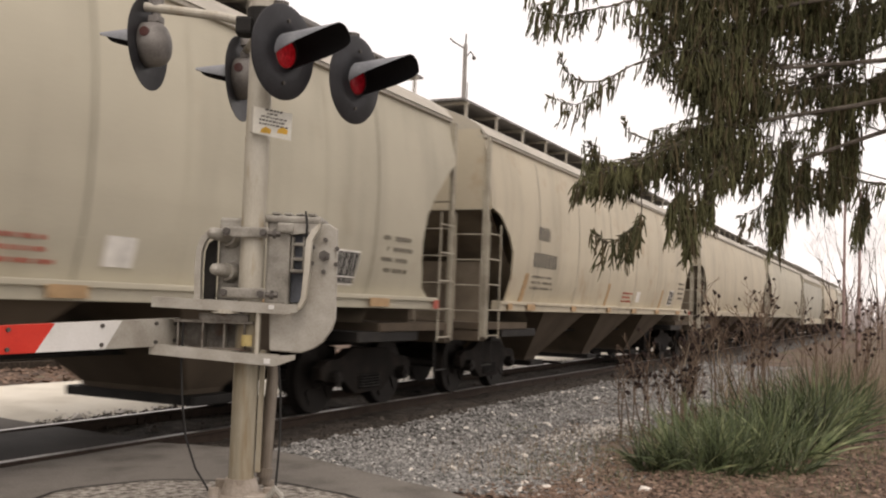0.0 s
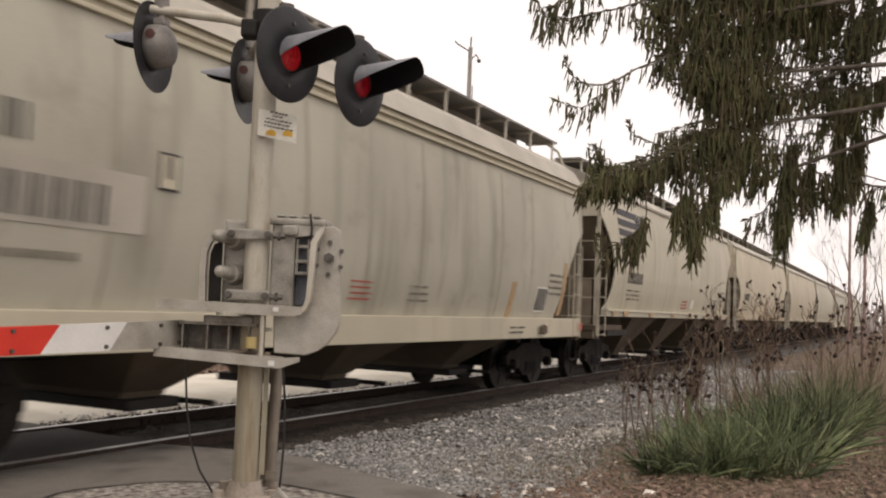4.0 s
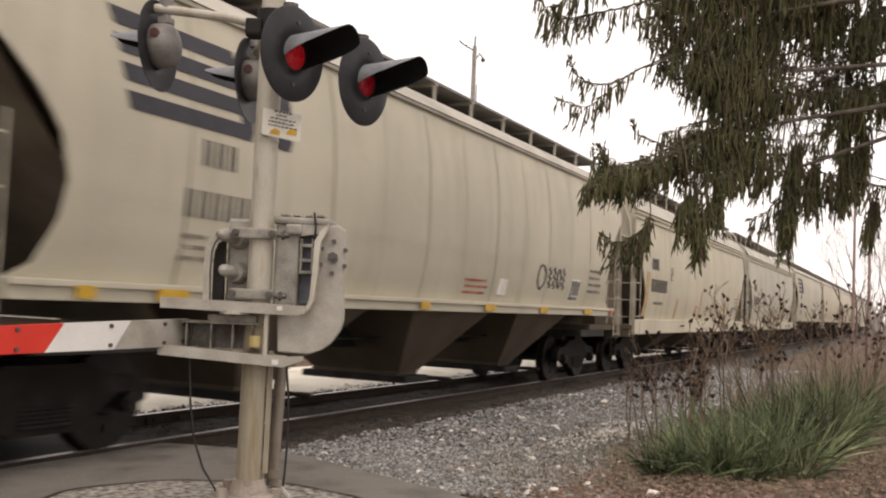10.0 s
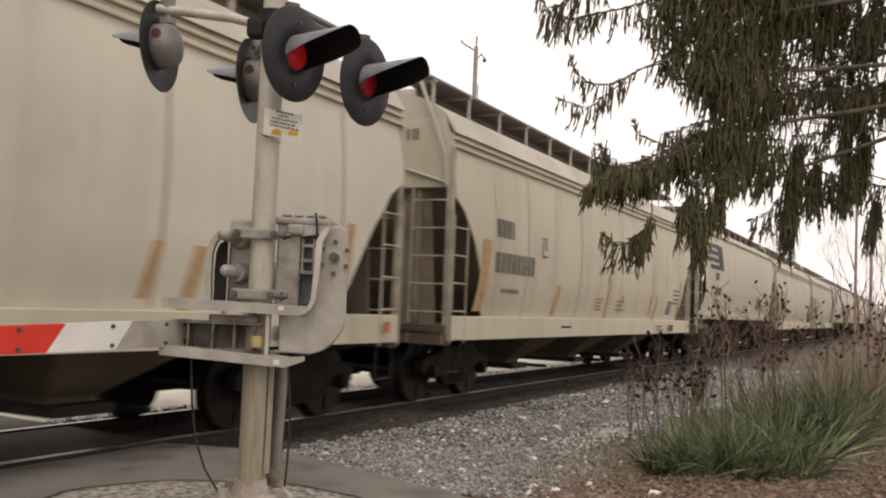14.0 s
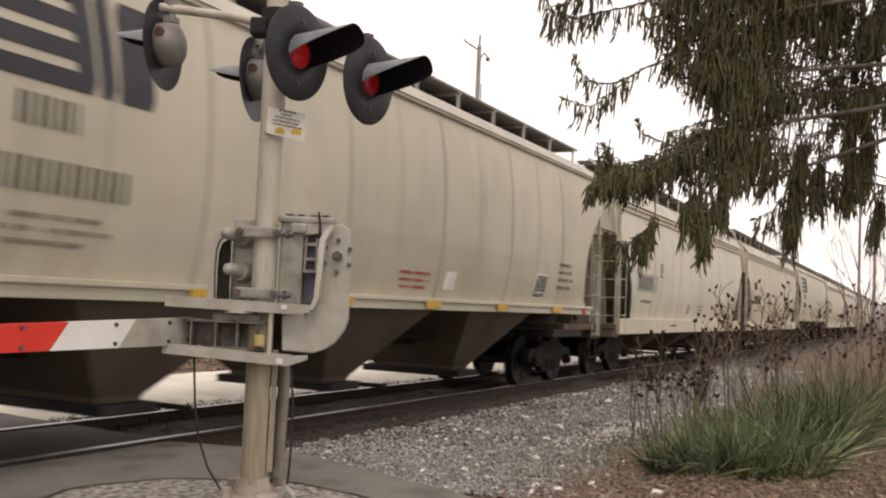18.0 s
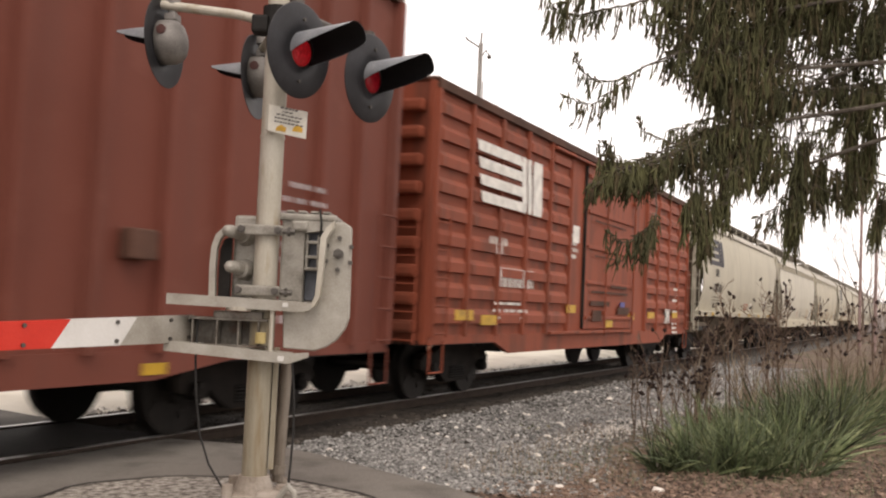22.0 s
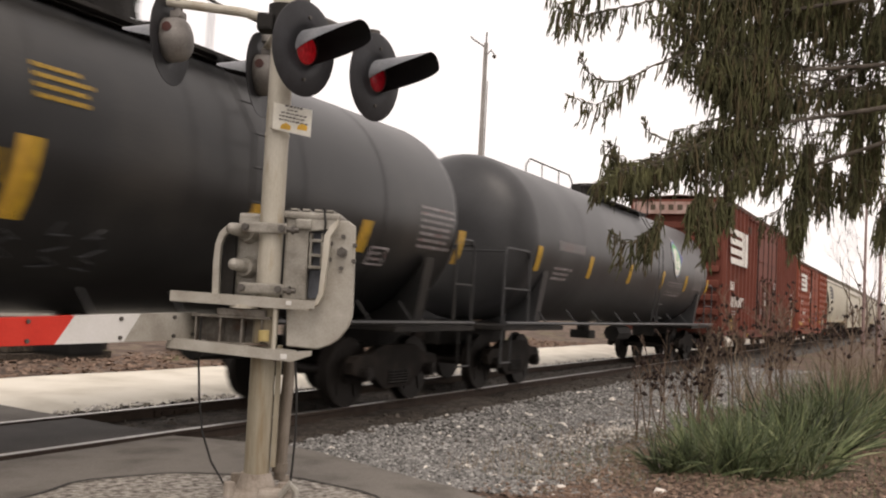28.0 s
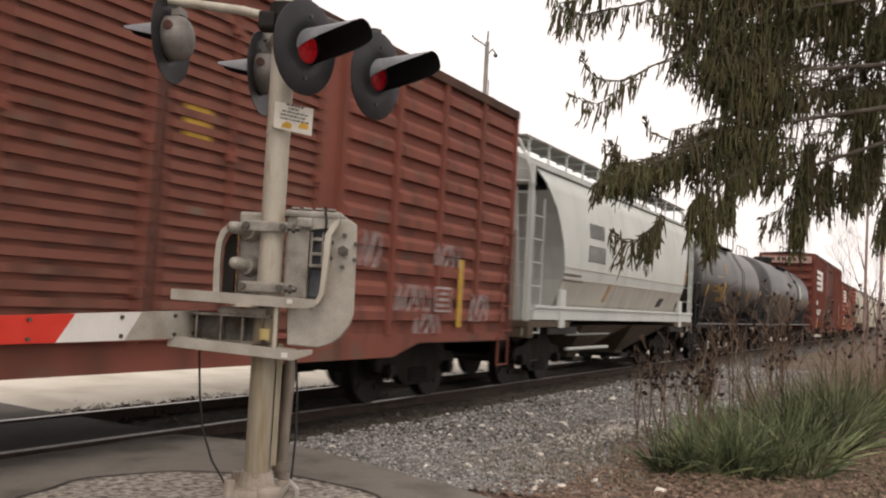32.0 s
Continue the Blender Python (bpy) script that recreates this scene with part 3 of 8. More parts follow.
def scatter_leaves(name, count, spot, seed, size=(0.03, 0.07), material=None):
    """Fallen leaves: bent four-sided flakes."""
    r = random.Random(seed)
    v, f = [], []
    for _ in range(count):
        x, y, z = spot(r)
        s, a = r.uniform(*size), r.uniform(0, 6.283)
        ca, sa, k = math.cos(a), math.sin(a), len(v)
        for dx, dy, dz in ((-1, 0, r.uniform(0, 0.6)), (0, -0.55, r.uniform(-0.2, 0.2)), (1, 0, r.uniform(0, 0.7)), (0, 0.55, r.uniform(-0.2, 0.5))):
            v.append((x + (dx * ca - dy * sa) * s, y + (dx * sa + dy * ca) * s, z + dz * s + 0.012))
        f += [(k, k + 1, k + 2), (k, k + 2, k + 3)]
    return tagged(raw(name, v, f, material or M_DEADLEAF), "curled dry brown leaves lying on the ground", "fallen leaves", kind="stuff")


def leaf_near(r):
    x = 6.9 + 9 * r.random() ** 1.4
    y = r.uniform(-0.8, 2.75)
    return x, y, lane_height(x, y) + 0.01


def leaf_verge(r):
    x = 6 + 34 * r.random()
    y = r.uniform(12.3, 15.5)
    return x, y, lane_height(x, y) + 0.03


def leaf_edge(r):
    while True:
        x = 7.0 + 9 * r.random() ** 1.3
        y = r.triangular(2.3, 3.5, 2.7)
        if x > edge_x(y) + 0.05:
            return x, y, max(lane_height(x, y), bed_top(x, y)) + 0.015


scatter_leaves("fallen_leaves", 20000, leaf_near, 21, (0.012, 0.034))
scatter_leaves("fallen_leaves", 1600, leaf_edge, 23, (0.012, 0.032))
scatter_leaves("fallen_leaves", 4000, leaf_verge, 22, (0.05, 0.11))
# worn gravel pad round the signal's foot, edged by a tarred crack
pad = []
for i in range(40):
    a = 2 * math.pi * i / 40
    q = 1 + 0.10 * noise.noise((math.cos(a) * 2, math.sin(a) * 2, 6))
    pad.append((5.05 + 1.25 * q * math.cos(a), 4.15 + 1.30 * q * math.sin(a)))
n = len(pad)
v = [(5.05, 4.15, 0.006)] + [(x, y, 0.003) for x, y in pad]
tagged(raw("gravel_pad", v, [(0, 1 + i, 1 + (i + 1) % n) for i in range(n)], M_GRIT, smooth=True), "worn patch of grit round the signal's foot", "pavement", kind="structure")
v, f = [], []
for i, (x, y) in enumerate(pad):
    w = 0.018 + 0.012 * noise.noise((i * 0.7, 0, 3))
    dx, dy = x - 5.05, y - 4.15
    d = math.hypot(dx, dy)
    v += [(x - dx / d * w, y - dy / d * w, 0.010), (x + dx / d * w, y + dy / d * w, 0.010)]
for i in range(n):
    j = (i + 1) % n
    f.append((2 * i, 2 * i + 1, 2 * j + 1, 2 * j))
tagged(raw("tar_seam", v, f, M_TAR), "ragged tarred seam in the asphalt", "pavement", kind="structure")
# ---- crossing signal with its gate ----
M_CONDUIT = surface("rusty_conduit_steel", (0.19, 0.16, 0.13), (0.11, 0.09, 0.07), (0.27, 0.235, 0.195), 0.7, 0.2, 4, 60, 0.1, stretch=(5, 5, 1))
M_BASE = surface("weathered_base_casting", (0.34, 0.295, 0.25), (0.20, 0.165, 0.13), (0.45, 0.40, 0.35), 0.7, 0.1, 5, 60, 0.2)
signal = thing("crossing_signal", pose(5.2, 3.92, 0, 0, 0, -63.4), "crossing signal on a silver mast with red lights and lowered gate", "crossing signal")
bm = bmesh.new()
rod(bm, (0, 0, 0.12), (0, 0, 1.42), 0.083, n=24)
part("mast_foot", bm, M_MASTLOW, signal, "lower mast, stained yellow-brown", smooth=False)
bm = bmesh.new()
rod(bm, (0, 0, 1.42), (0, 0, 3.85), 0.079, n=24)
rod(bm, (0, 0, 2.49), (0, 0, 2.51), 0.083, n=24)
part("mast", bm, M_ALU, signal, "round painted aluminium mast")
bm = bmesh.new()
box(bm, -0.17, 0.17, -0.17, 0.17, 0.0, 0.16, 0.04)
rod(bm, (0, 0, 0.14), (0, 0, 0.26), 0.135, 0.10, 20)
for sx, sy in ((-0.14, -0.16), (0.2, -0.1), (0.16, 0.16), (-0.16, 0.14)):
    rod(bm, (sx, sy, 0.10), (sx, sy, 0.22), 0.035, n=10)
box(bm, 0.05, 0.30, -0.22, -0.08, 0.02, 0.19, 0.03)
part("base_casting", bm, M_BASE, signal, "cast foot with bolts, dull and stained")
bm = bmesh.new()
pipe(bm, [(0.20, -0.24, 0.16), (0.26, -0.24, 0.24), (0.30, -0.23, 0.20), (0.31, -0.23, 0.05)], 0.02)
part("cable_clamp", bm, M_CAST, signal)
bm = bmesh.new()
rod(bm, (0.135, 0.12, 0.20), (0.160, 0.12, 1.05), 0.040, n=14)
rod(bm, (0.134, 0.12, 0.25), (0.136, 0.12, 0.31), 0.053, n=14)
part("conduit", bm, M_CONDUIT, signal, "stained steel conduit beside the mast")
bm = bmesh.new()
box(bm, 0.090, 0.122, -0.02, 0.02, 0.30, 1.1, 0.004)
part("cable_strap", bm, M_MASTLOW, signal)

# gate machine
M_HOLDER = surface("grimy_holder_steel", (0.15, 0.135, 0.115), (0.06, 0.05, 0.04), (0.27, 0.25, 0.22), 0.7, 0.2, 7, 60, 0.2, 0.5, spots=(0.10, 0.05, 0.03), spot_scale=6)
M_RECESS = surface("blue_grey_panel", (0.12, 0.13, 0.15), (0.07, 0.075, 0.085), (0.18, 0.19, 0.21), 0.6, 0.2, 6, 70, 0.1)
bm = bmesh.new()
box(bm, -0.235, 0.02, 0.06, 0.40, 1.40, 1.975, 0.02)
part("mounting_plate", bm, M_CAST, signal, "cast bracket clamped to the mast")
bm = bmesh.new()
box(bm, 0.09, 0.25, 0.02, 0.46, 1.40, 1.96, 0.02)
box(bm, 0.07, 0.455, 0.0, 0.48, 1.95, 2.000, 0.018)
box(bm, 0.16, 0.27, -0.02, 0.06, 1.88, 1.95, 0.015)
box(bm, 0.25, 0.42, 0.12, 0.46, 1.40, 1.95, 0.01)
machine = part("gate_machine", bm, M_CAST, signal, "grey cast gate machine housing with a lid")
bm = bmesh.new()
box(bm, 0.252, 0.41, 0.10, 0.125, 1.42, 1.94, 0.004)
part("recess_panel", bm, M_RECESS, machine, "blue-grey panel in the housing's recess")
bm = bmesh.new()
for z in (1.80, 1.70, 1.62):
    box(bm, 0.25, 0.34, 0.04, 0.11, z, z + 0.022, 0.006)
for x in (0.255, 0.33):
    box(bm, x, x + 0.016, 0.04, 0.11, 1.62, 1.86, 0.004)
slab(bm, [(0.25, 1.95), (0.44, 1.95), (0.44, 1.90), (0.25, 1.87)], 0.0, 0.1)
part("housing_rib", bm, M_CAST, machine)
bm = bmesh.new()
for x in (0.12, 0.2, 0.28, 0.36):
    box(bm, x, x + 0.05, 0.0, 0.46, 2.004, 2.018, 0.004)
part("lid_rib", bm, M_CAST, machine)
bm = bmesh.new()
pipe(bm, [(0.345, 0.0, 2.03), (0.36, -0.012, 1.93), (0.355, -0.015, 1.80)], 0.008, 6)
part("hinge_wire", bm, M_WIRE, machine)
for z in (1.87, 1.47):
    bm = bmesh.new()
    box(bm, -0.17, 0.12, -0.115, -0.085, z - 0.035, z + 0.035, 0.012)
    part("mast_clamp", bm, M_CAST, signal, "bolted strap round the mast")
    for x in (-0.15, 0.09):
        bm = bmesh.new()
        rod(bm, (x, -0.145, z), (x, 0.10, z), 0.018, n=8)
        rod(bm, (x, -0.135, z), (x, -0.115, z), 0.026, n=6)
        part("clamp_bolt", bm, M_BOLT, signal)
    bm = bmesh.new()
    rod(bm, (0.12, -0.10, z - 0.005), (0.20, -0.10, z - 0.005), 0.018, n=8)
    rod(bm, (0.15, -0.10, z - 0.005), (0.17, -0.10, z - 0.005), 0.030, n=6)
    part("clamp_stud", bm, M_BOLT, signal)
for z in (1.850, 1.617):
    bm = bmesh.new()
    rod(bm, (-0.15, 0.06, z - 0.01), (-0.17, 0.0, z - 0.008), 0.075, 0.060, 16)
    u = 0.028 if z < 1.7 else 0.0
    rod(bm, (-0.17, 0.0, z - 0.008), (-0.22 + u, -0.09, z), 0.042, 0.040, 14)
    rod(bm, (-0.215 + u, -0.085, z), (-0.238 + u, -0.120, z + 0.003), 0.043, 0.039, 14)
    bmesh.ops.create_uvsphere(bm, u_segments=12, v_segments=6, radius=0.039, matrix=Matrix.Translation((-0.238 + u, -0.120, z + 0.003)))
    part("buffer_knob", bm, M_CAST, signal, "rounded cast stud")
bm = bmesh.new()
slab(bm, [(-0.350, 1.40), (-0.356, 1.62), (-0.350, 1.75), (-0.325, 1.83), (-0.28, 1.875), (-0.215, 1.885), (-0.215, 1.85), (-0.265, 1.838), (-0.295, 1.80),
          (-0.313, 1.74), (-0.316, 1.62), (-0.308, 1.40)], -0.08, -0.02)
part("arm_bracket", bm, M_GALV, signal, "bent flat bracket of the gate arm")
# added black plate: stands in for the shade between bracket and housing
bm = bmesh.new()
slab(bm, [(-0.312, 1.41), (-0.316, 1.62), (-0.311, 1.74), (-0.29, 1.80), (-0.24, 1.83), (-0.237, 1.41)], 0.02, 0.06)
part("counterweight", bm, M_UNDER, signal, "black plate added to darken the gap behind the bracket")
bm = bmesh.new()
slab(bm, [(0.375, 1.832), (0.41, 1.90), (0.46, 1.945), (0.515, 1.95), (0.568, 1.915), (0.580, 1.32), (0.56, 1.25), (0.503, 1.166), (0.44, 1.12), (0.358, 1.09),
          (0.153, 1.10), (0.140, 1.351), (0.29, 1.352), (0.335, 1.39), (0.359, 1.456), (0.370, 1.644)], -0.06, 0.0)
bmesh.ops.bevel(bm, geom=bm.edges[:], offset=0.008, segments=1, affect="EDGES")
part("arm_plate", bm, M_GALV, signal, "heavy galvanised pivot plate of the gate arm")
bm = bmesh.new()
slab(bm, [(0.375, 1.832), (0.41, 1.90), (0.46, 1.945), (0.455, 1.90), (0.415, 1.83), (0.405, 1.644), (0.39, 1.45), (0.36, 1.385), (0.30, 1.345), (0.29, 1.352), (0.335, 1.39), (0.359, 1.456), (0.370, 1.644)], -0.16, -0.055)
part("plate_flange", bm, M_ALU, signal)
bm = bmesh.new()
rod(bm, (0.49, -0.11, 1.735), (0.49, -0.05, 1.735), 0.036, n=6)
rod(bm, (0.49, -0.13, 1.735), (0.49, -0.05, 1.735), 0.018, n=8)
part("pivot_nut", bm, M_BOLT, signal)
for k in range(6):
    a = k * math.pi / 3 + 0.5
    bm = bmesh.new()
    rod(bm, (0.49 + 0.092 * math.cos(a), -0.085, 1.735 + 0.105 * math.sin(a)), (0.49 + 0.092 * math.cos(a), -0.05, 1.735 + 0.105 * math.sin(a)), 0.016, n=6)
    part("pivot_bolt", bm, M_BOLT, signal)


def channel(za, zb, x0, x1, xe, lower):
    """A horizontal channel of the arm support, open behind."""
    bm = bmesh.new()
    t = (zb - za) / (x1 - x0)
    slab(bm, [(x0, za - 0.034), (x1, zb - 0.034), (x1, zb + 0.034), (x0, za + 0.034)], -0.17, -0.155)
    slab(bm, [(x0, za + 0.026), (x1, zb + 0.026), (x1, zb + 0.034), (x0, za + 0.034)], -0.155, 0.0)
    slab(bm, [(x1, zb - 0.034), (xe, zb + (-0.02 if not lower else 0.015)), (xe, zb + (0.03 if not lower else 0.045)), (x1, zb + 0.034)], -0.17, -0.155)
    ob = part("support_channel", bm, M_GALV, signal, "galvanised channel of the gate arm support")
    return ob


channel(1.394, 1.378, -0.60, 0.215, 0.34, False)
channel(1.09, 1.040, -0.60, 0.213, 0.34, True)
bm = bmesh.new()
box(bm, 0.155, 0.19, -0.176, -0.17, 1.372, 1.40)
part("sticker", bm, M_REFWHITE, signal)
bm = bmesh.new()
box(bm, 0.14, 0.18, -0.176, -0.17, 1.022, 1.055)
part("sticker", bm, M_REFWHITE, signal)
bm = bmesh.new()
for x in (-0.44, -0.28, -0.14, -0.01):
    box(bm, x, x + 0.012, -0.12, 0.0, 1.10, 1.28, 0.002)
box(bm, -0.46, 0.05, -0.125, 0.0, 1.268, 1.285, 0.003)
box(bm, -0.46, 0.05, -0.125, 0.0, 1.095, 1.11, 0.003)
box(bm, -0.46, 0.05, 0.0, 0.012, 1.10, 1.28, 0.003)
box(bm, -0.30, 0.02, -0.13, -0.02, 1.285, 1.33, 0.006)
part("arm_holder", bm, M_HOLDER, signal, "ribbed steel arm holder, dark inside")
bm = bmesh.new()
rod(bm, (-0.13, -0.08, 1.335), (-0.13, -0.08, 1.36), 0.10, n=20)
rod(bm, (-0.12, -0.08, 1.055), (-0.12, -0.08, 1.095), 0.06, n=16)
part("pivot_washer", bm, M_ALU, signal)
bm = bmesh.new()
rod(bm, (0.085, -0.14, 1.06), (0.085, -0.14, 1.35), 0.014, n=8)
part("shear_rod", bm, M_ALU, signal)
bm = bmesh.new()
rod(bm, (0.02, -0.15, 1.13), (0.02, -0.15, 1.20), 0.035, n=12)
part("shear_cap", bm, M_BRASS, signal, "yellowed plastic cap")
# hanging cables
for pts in ([(-0.405, -0.10, 1.26), (-0.405, -0.10, 1.0), (-0.385, -0.10, 0.75), (-0.35, -0.10, 0.52), (-0.28, -0.10, 0.33), (-0.16, -0.10, 0.15), (-0.05, -0.15, 0.09)],
            [(0.225, -0.10, 1.02), (0.25, -0.10, 0.80), (0.258, -0.10, 0.55), (0.25, -0.11, 0.32), (0.24, -0.12, 0.15)]):
    bm = bmesh.new()
    pipe(bm, pts, 0.008, 6)
    part("cable", bm, M_WIRE, signal, "black cable hanging in a bow")

# the striped arm: tapered hollow blade, lowered, a little drooping
turn = pose(5.2, 3.92, 0, 0, 0, -63.4).to_3x3().inverted()


def on_arm(d, z, y):
    """A point d metres out along the arm, z above its middle, y behind its face."""
    way = turn @ Vector((-0.9945, 0.1045, -0.030)).normalized()
    back = turn @ Vector((0.1045, 0.9945, 0))
    return Vector((-0.455, 0.0, 1.200)) + way * d + Vector((0, 0, z)) + back * y


def arm_piece(name, d0, d1, slant0, slant1, material, label=""):
    bm = bmesh.new()
    h = [0.090 - 0.0085 * d for d in (d0, d1)]
    quad = [(d0 + slant0, -h[0]), (d1 + slant1, -h[1]), (d1 - slant1, h[1]), (d0 - slant0, h[0])]
    a = [bm.verts.new(on_arm(d, z, 0)) for d, z in quad]
    b = [bm.verts.new(on_arm(d, z, 0.05)) for d, z in quad]
    bm.faces.new(a)
    bm.faces.new(b)
    for i in range(4):
        j = (i + 1) % 4
        bm.faces.new((a[i], a[j], b[j], b[i]))
    bmesh.ops.recalc_face_normals(bm, faces=bm.faces[:])
    return part(name, bm, material, signal, label)


arm_piece("arm_adapter", 0.0, 0.53, 0, 0.06, M_GALV, "plain grey end of the gate arm")
edge = [0.53]
for k in range(12):
    edge.append(edge[-1] + 0.48)
for k, (a, b) in enumerate(zip(edge, edge[1:])):
    arm_piece("arm_stripe", a, b, 0.06, 0.06 if k < 11 else 0, M_REFRED if k % 2 else M_REFWHITE, "red reflective stripe" if k % 2 else "white reflective stripe")
for d, zz in ((0.04, 0.055), (0.04, -0.055), (0.20, 0.06), (0.20, -0.06), (0.62, 0.058), (0.62, -0.058), (1.25, 0.055), (1.25, -0.055)):
    bm = bmesh.new()
    rod(bm, on_arm(d, zz, -0.012), on_arm(d, zz, 0.0), 0.013, n=8)
    part("arm_bolt", bm, M_BOLT, signal)
# notice plate
bm = bmesh.new()
slab(bm, [(-0.012, 2.525), (0.242, 2.480), (0.244, 2.660), (-0.012, 2.700)], -0.128, -0.122)
notice = part("notice_plate", bm, M_SIGN, signal, "small white notice with lines of print")
for k, (w, hh) in enumerate(((0.10, 0.012), (0.07, 0.009), (0.15, 0.009), (0.17, 0.011), (0.17, 0.011))):
    bm = bmesh.new()
    z = 2.672 - k * 0.024
    r5 = random.Random(k)
    u = 0.115 - w / 2
    while u < 0.115 + w / 2:
        d = r5.uniform(0.008, 0.026)
        dz = -(u - 0.115) * 0.17
        slab(bm, [(u, z + dz - hh / 2), (u + d, z + dz - hh / 2), (u + d, z + dz + hh / 2), (u, z + dz + hh / 2)], -0.131, -0.128)
        u += d + 0.006
    part("print_line", bm, M_INK2, notice)
for x in (0.075, 0.185):
    bm = bmesh.new()
    slab(bm, [(x - 0.035, 2.528), (x + 0.03, 2.520), (x + 0.035, 2.548), (x, 2.568), (x - 0.03, 2.552)], -0.131, -0.128)
    part("print_mark", bm, M_SIGNGOLD, notice)
bm = bmesh.new()
for z in (2.68, 2.55):
    rod(bm, (-0.01, -0.10, z), (-0.01, -0.08, z), 0.015, n=6)
box(bm, -0.03, 0.03, -0.122, -0.07, 2.53, 2.70, 0.004)
part("notice_bracket", bm, M_ALU, notice)

# cross arms and the four lamps
inv = pose(5.2, 3.92, 0, 0, 0, -63.4).inverted()


def to_local(x, y, z):
    return inv @ Vector((x, y, z))


bm = bmesh.new()
pipe(bm, [to_local(4.80, 4.62, 3.36), to_local(5.08, 4.18, 3.33), to_local(5.2, 3.92, 3.27)], 0.031, 12)
rod(bm, to_local(5.2, 3.92, 3.27), to_local(5.58, 4.35, 3.22), 0.032, n=10)
part("cross_arm", bm, M_ALU, signal, "tubular cross arm carrying the lamps")
bm = bmesh.new()
rod(bm, to_local(5.2, 3.92, 3.30), to_local(5.05, 3.72, 3.30), 0.032, n=10)
rod(bm, to_local(5.05, 3.72, 3.30), to_local(5.70, 3.58, 3.26), 0.032, n=10)
part("cross_arm", bm, M_BOLT, signal)
bm = bmesh.new()
rod(bm, (0, 0, 3.20), (0, 0, 3.38), 0.11, n=16)
for a in range(6):
    rod(bm, (0.11 * math.cos(a), 0.11 * math.sin(a), 3.25), (0.15 * math.cos(a), 0.15 * math.sin(a), 3.25), 0.025, n=6)
box(bm, -0.16, -0.05, -0.14, 0.0, 3.18, 3.30, 0.02)
part("junction_casting", bm, M_UNDER, signal, "dark cast junction fitting on the mast")


def lamp(x, y, z, face, tilt, lens, name_label):
    """A flashing-light unit: black background disc, hood, red lens, cast housing behind."""
    m = inv @ pose(x, y, z, 0, 0, face) @ pose(0, 0, 0, tilt, 0, 0)

    def put(name, bm, material, label="", smooth=False, parent=None):
        bmesh.ops.transform(bm, matrix=m, verts=bm.verts[:])
        return part(name, bm, material, parent or signal, label, smooth)
    back = lens is M_LENSBACK
    bm = bmesh.new()
    n = 56
    rings = []
    for r, yy in ((0.112, -0.020), (0.20, -0.012), (0.30, 0.000), (0.306, 0.004), (0.306, 0.007), (0.30, 0.006), (0.20, -0.006), (0.112, -0.012)):
        rings.append([bm.verts.new((r * math.cos(2 * math.pi * k / n), yy, r * math.sin(2 * math.pi * k / n))) for k in range(n)])
    for a, b in zip(rings, rings[1:] + rings[:1]):
        for k in range(n):
            bm.faces.new((a[k], a[(k + 1) % n], b[(k + 1) % n], b[k]))
    bmesh.ops.recalc_face_normals(bm, faces=bm.faces[:])
    put("background_disc", bm, M_BLACKDISC, name_label, True)
    # hood: a long half tube cut slantwise, open below
    for inner, mat, nm in ((0.0, M_HOODTOP, "hood"), (0.005, M_DARKIN, "hood_lining")):
        bm = bmesh.new()
        k = 28
        rows = []
        for u in range(11):
            f = u / 10
            row = []
            for i in range(k + 1):
                a = math.pi * (-0.22 + 1.44 * i / k)
                q = min(1.0, (math.sin(a) + 0.10) / 0.95) if back else min(1.0, (math.sin(a) + 0.72) / 1.35)
                reach = (0.30 if back else 0.43) * (3 * q * q - 2 * q ** 3) ** 0.8 if q > 0 else 0.0
                rr = 0.118 - inner - 0.004 * f
                turned = a if back else a - 0.40
                row.append(bm.verts.new((rr * math.cos(turned), -0.012 - reach * f, rr * math.sin(turned) + (-0.015 * f if back else 0.11 * reach * f))))
            rows.append(row)
        for a, b in zip(rows, rows[1:]):
            for i in range(k):
                bm.faces.new((a[i], a[i + 1], b[i + 1], b[i]))
        put(nm, bm, mat, "curved sheet hood over the lens" if nm == "hood" else "", True, None)
    bm = bmesh.new()
    bmesh.ops.create_uvsphere(bm, u_segments=28, v_segments=14, radius=0.090)
    for v in bm.verts:
        v.co.y = v.co.y * 0.28 - 0.016
        v.co.z -= 0.012
    put("lens", bm, lens, "ribbed red glass lens", True)
    bm = bmesh.new()
    turns = []
    for y, w in ((-0.012, 0.150), (0.03, 0.150), (0.07, 0.149), (0.10, 0.140), (0.122, 0.120), (0.138, 0.088), (0.146, 0.05), (0.149, 0.015)):
        turns.append([bm.verts.new((w * math.cos(6.2832 * i / 28), y, w * math.sin(6.2832 * i / 28))) for i in range(28)])
    for a, b in zip(turns, turns[1:]):
        for i in range(28):
            bm.faces.new((a[i], a[(i + 1) % 28], b[(i + 1) % 28], b[i]))
    bm.faces.new(turns[0])
    bm.faces.new(turns[-1])
    bmesh.ops.recalc_face_normals(bm, faces=bm.faces)
    housing = put("lamp_housing", bm, M_HOUSE if back else M_BOLT, "round cast lamp housing", True)
    bm = bmesh.new()
    rod(bm, (0.13, 0.045, 0.05), (0.154, 0.045, 0.05), 0.032, n=14)
    put("sight_port", bm, M_PORT, parent=housing)
    bm = bmesh.new()
    rod(bm, (0, 0.06, 0.12), (0, 0.06, 0.25), 0.030, n=10)
    rod(bm, (0, 0.06, 0.24), (0, 0.06, 0.33), 0.050, n=12)
    box(bm, -0.05, 0.05, 0.02, 0.10, 0.14, 0.19, 0.01)
    put("lamp_bracket", bm, M_HOUSE if back else M_BOLT)
    bm = bmesh.new()
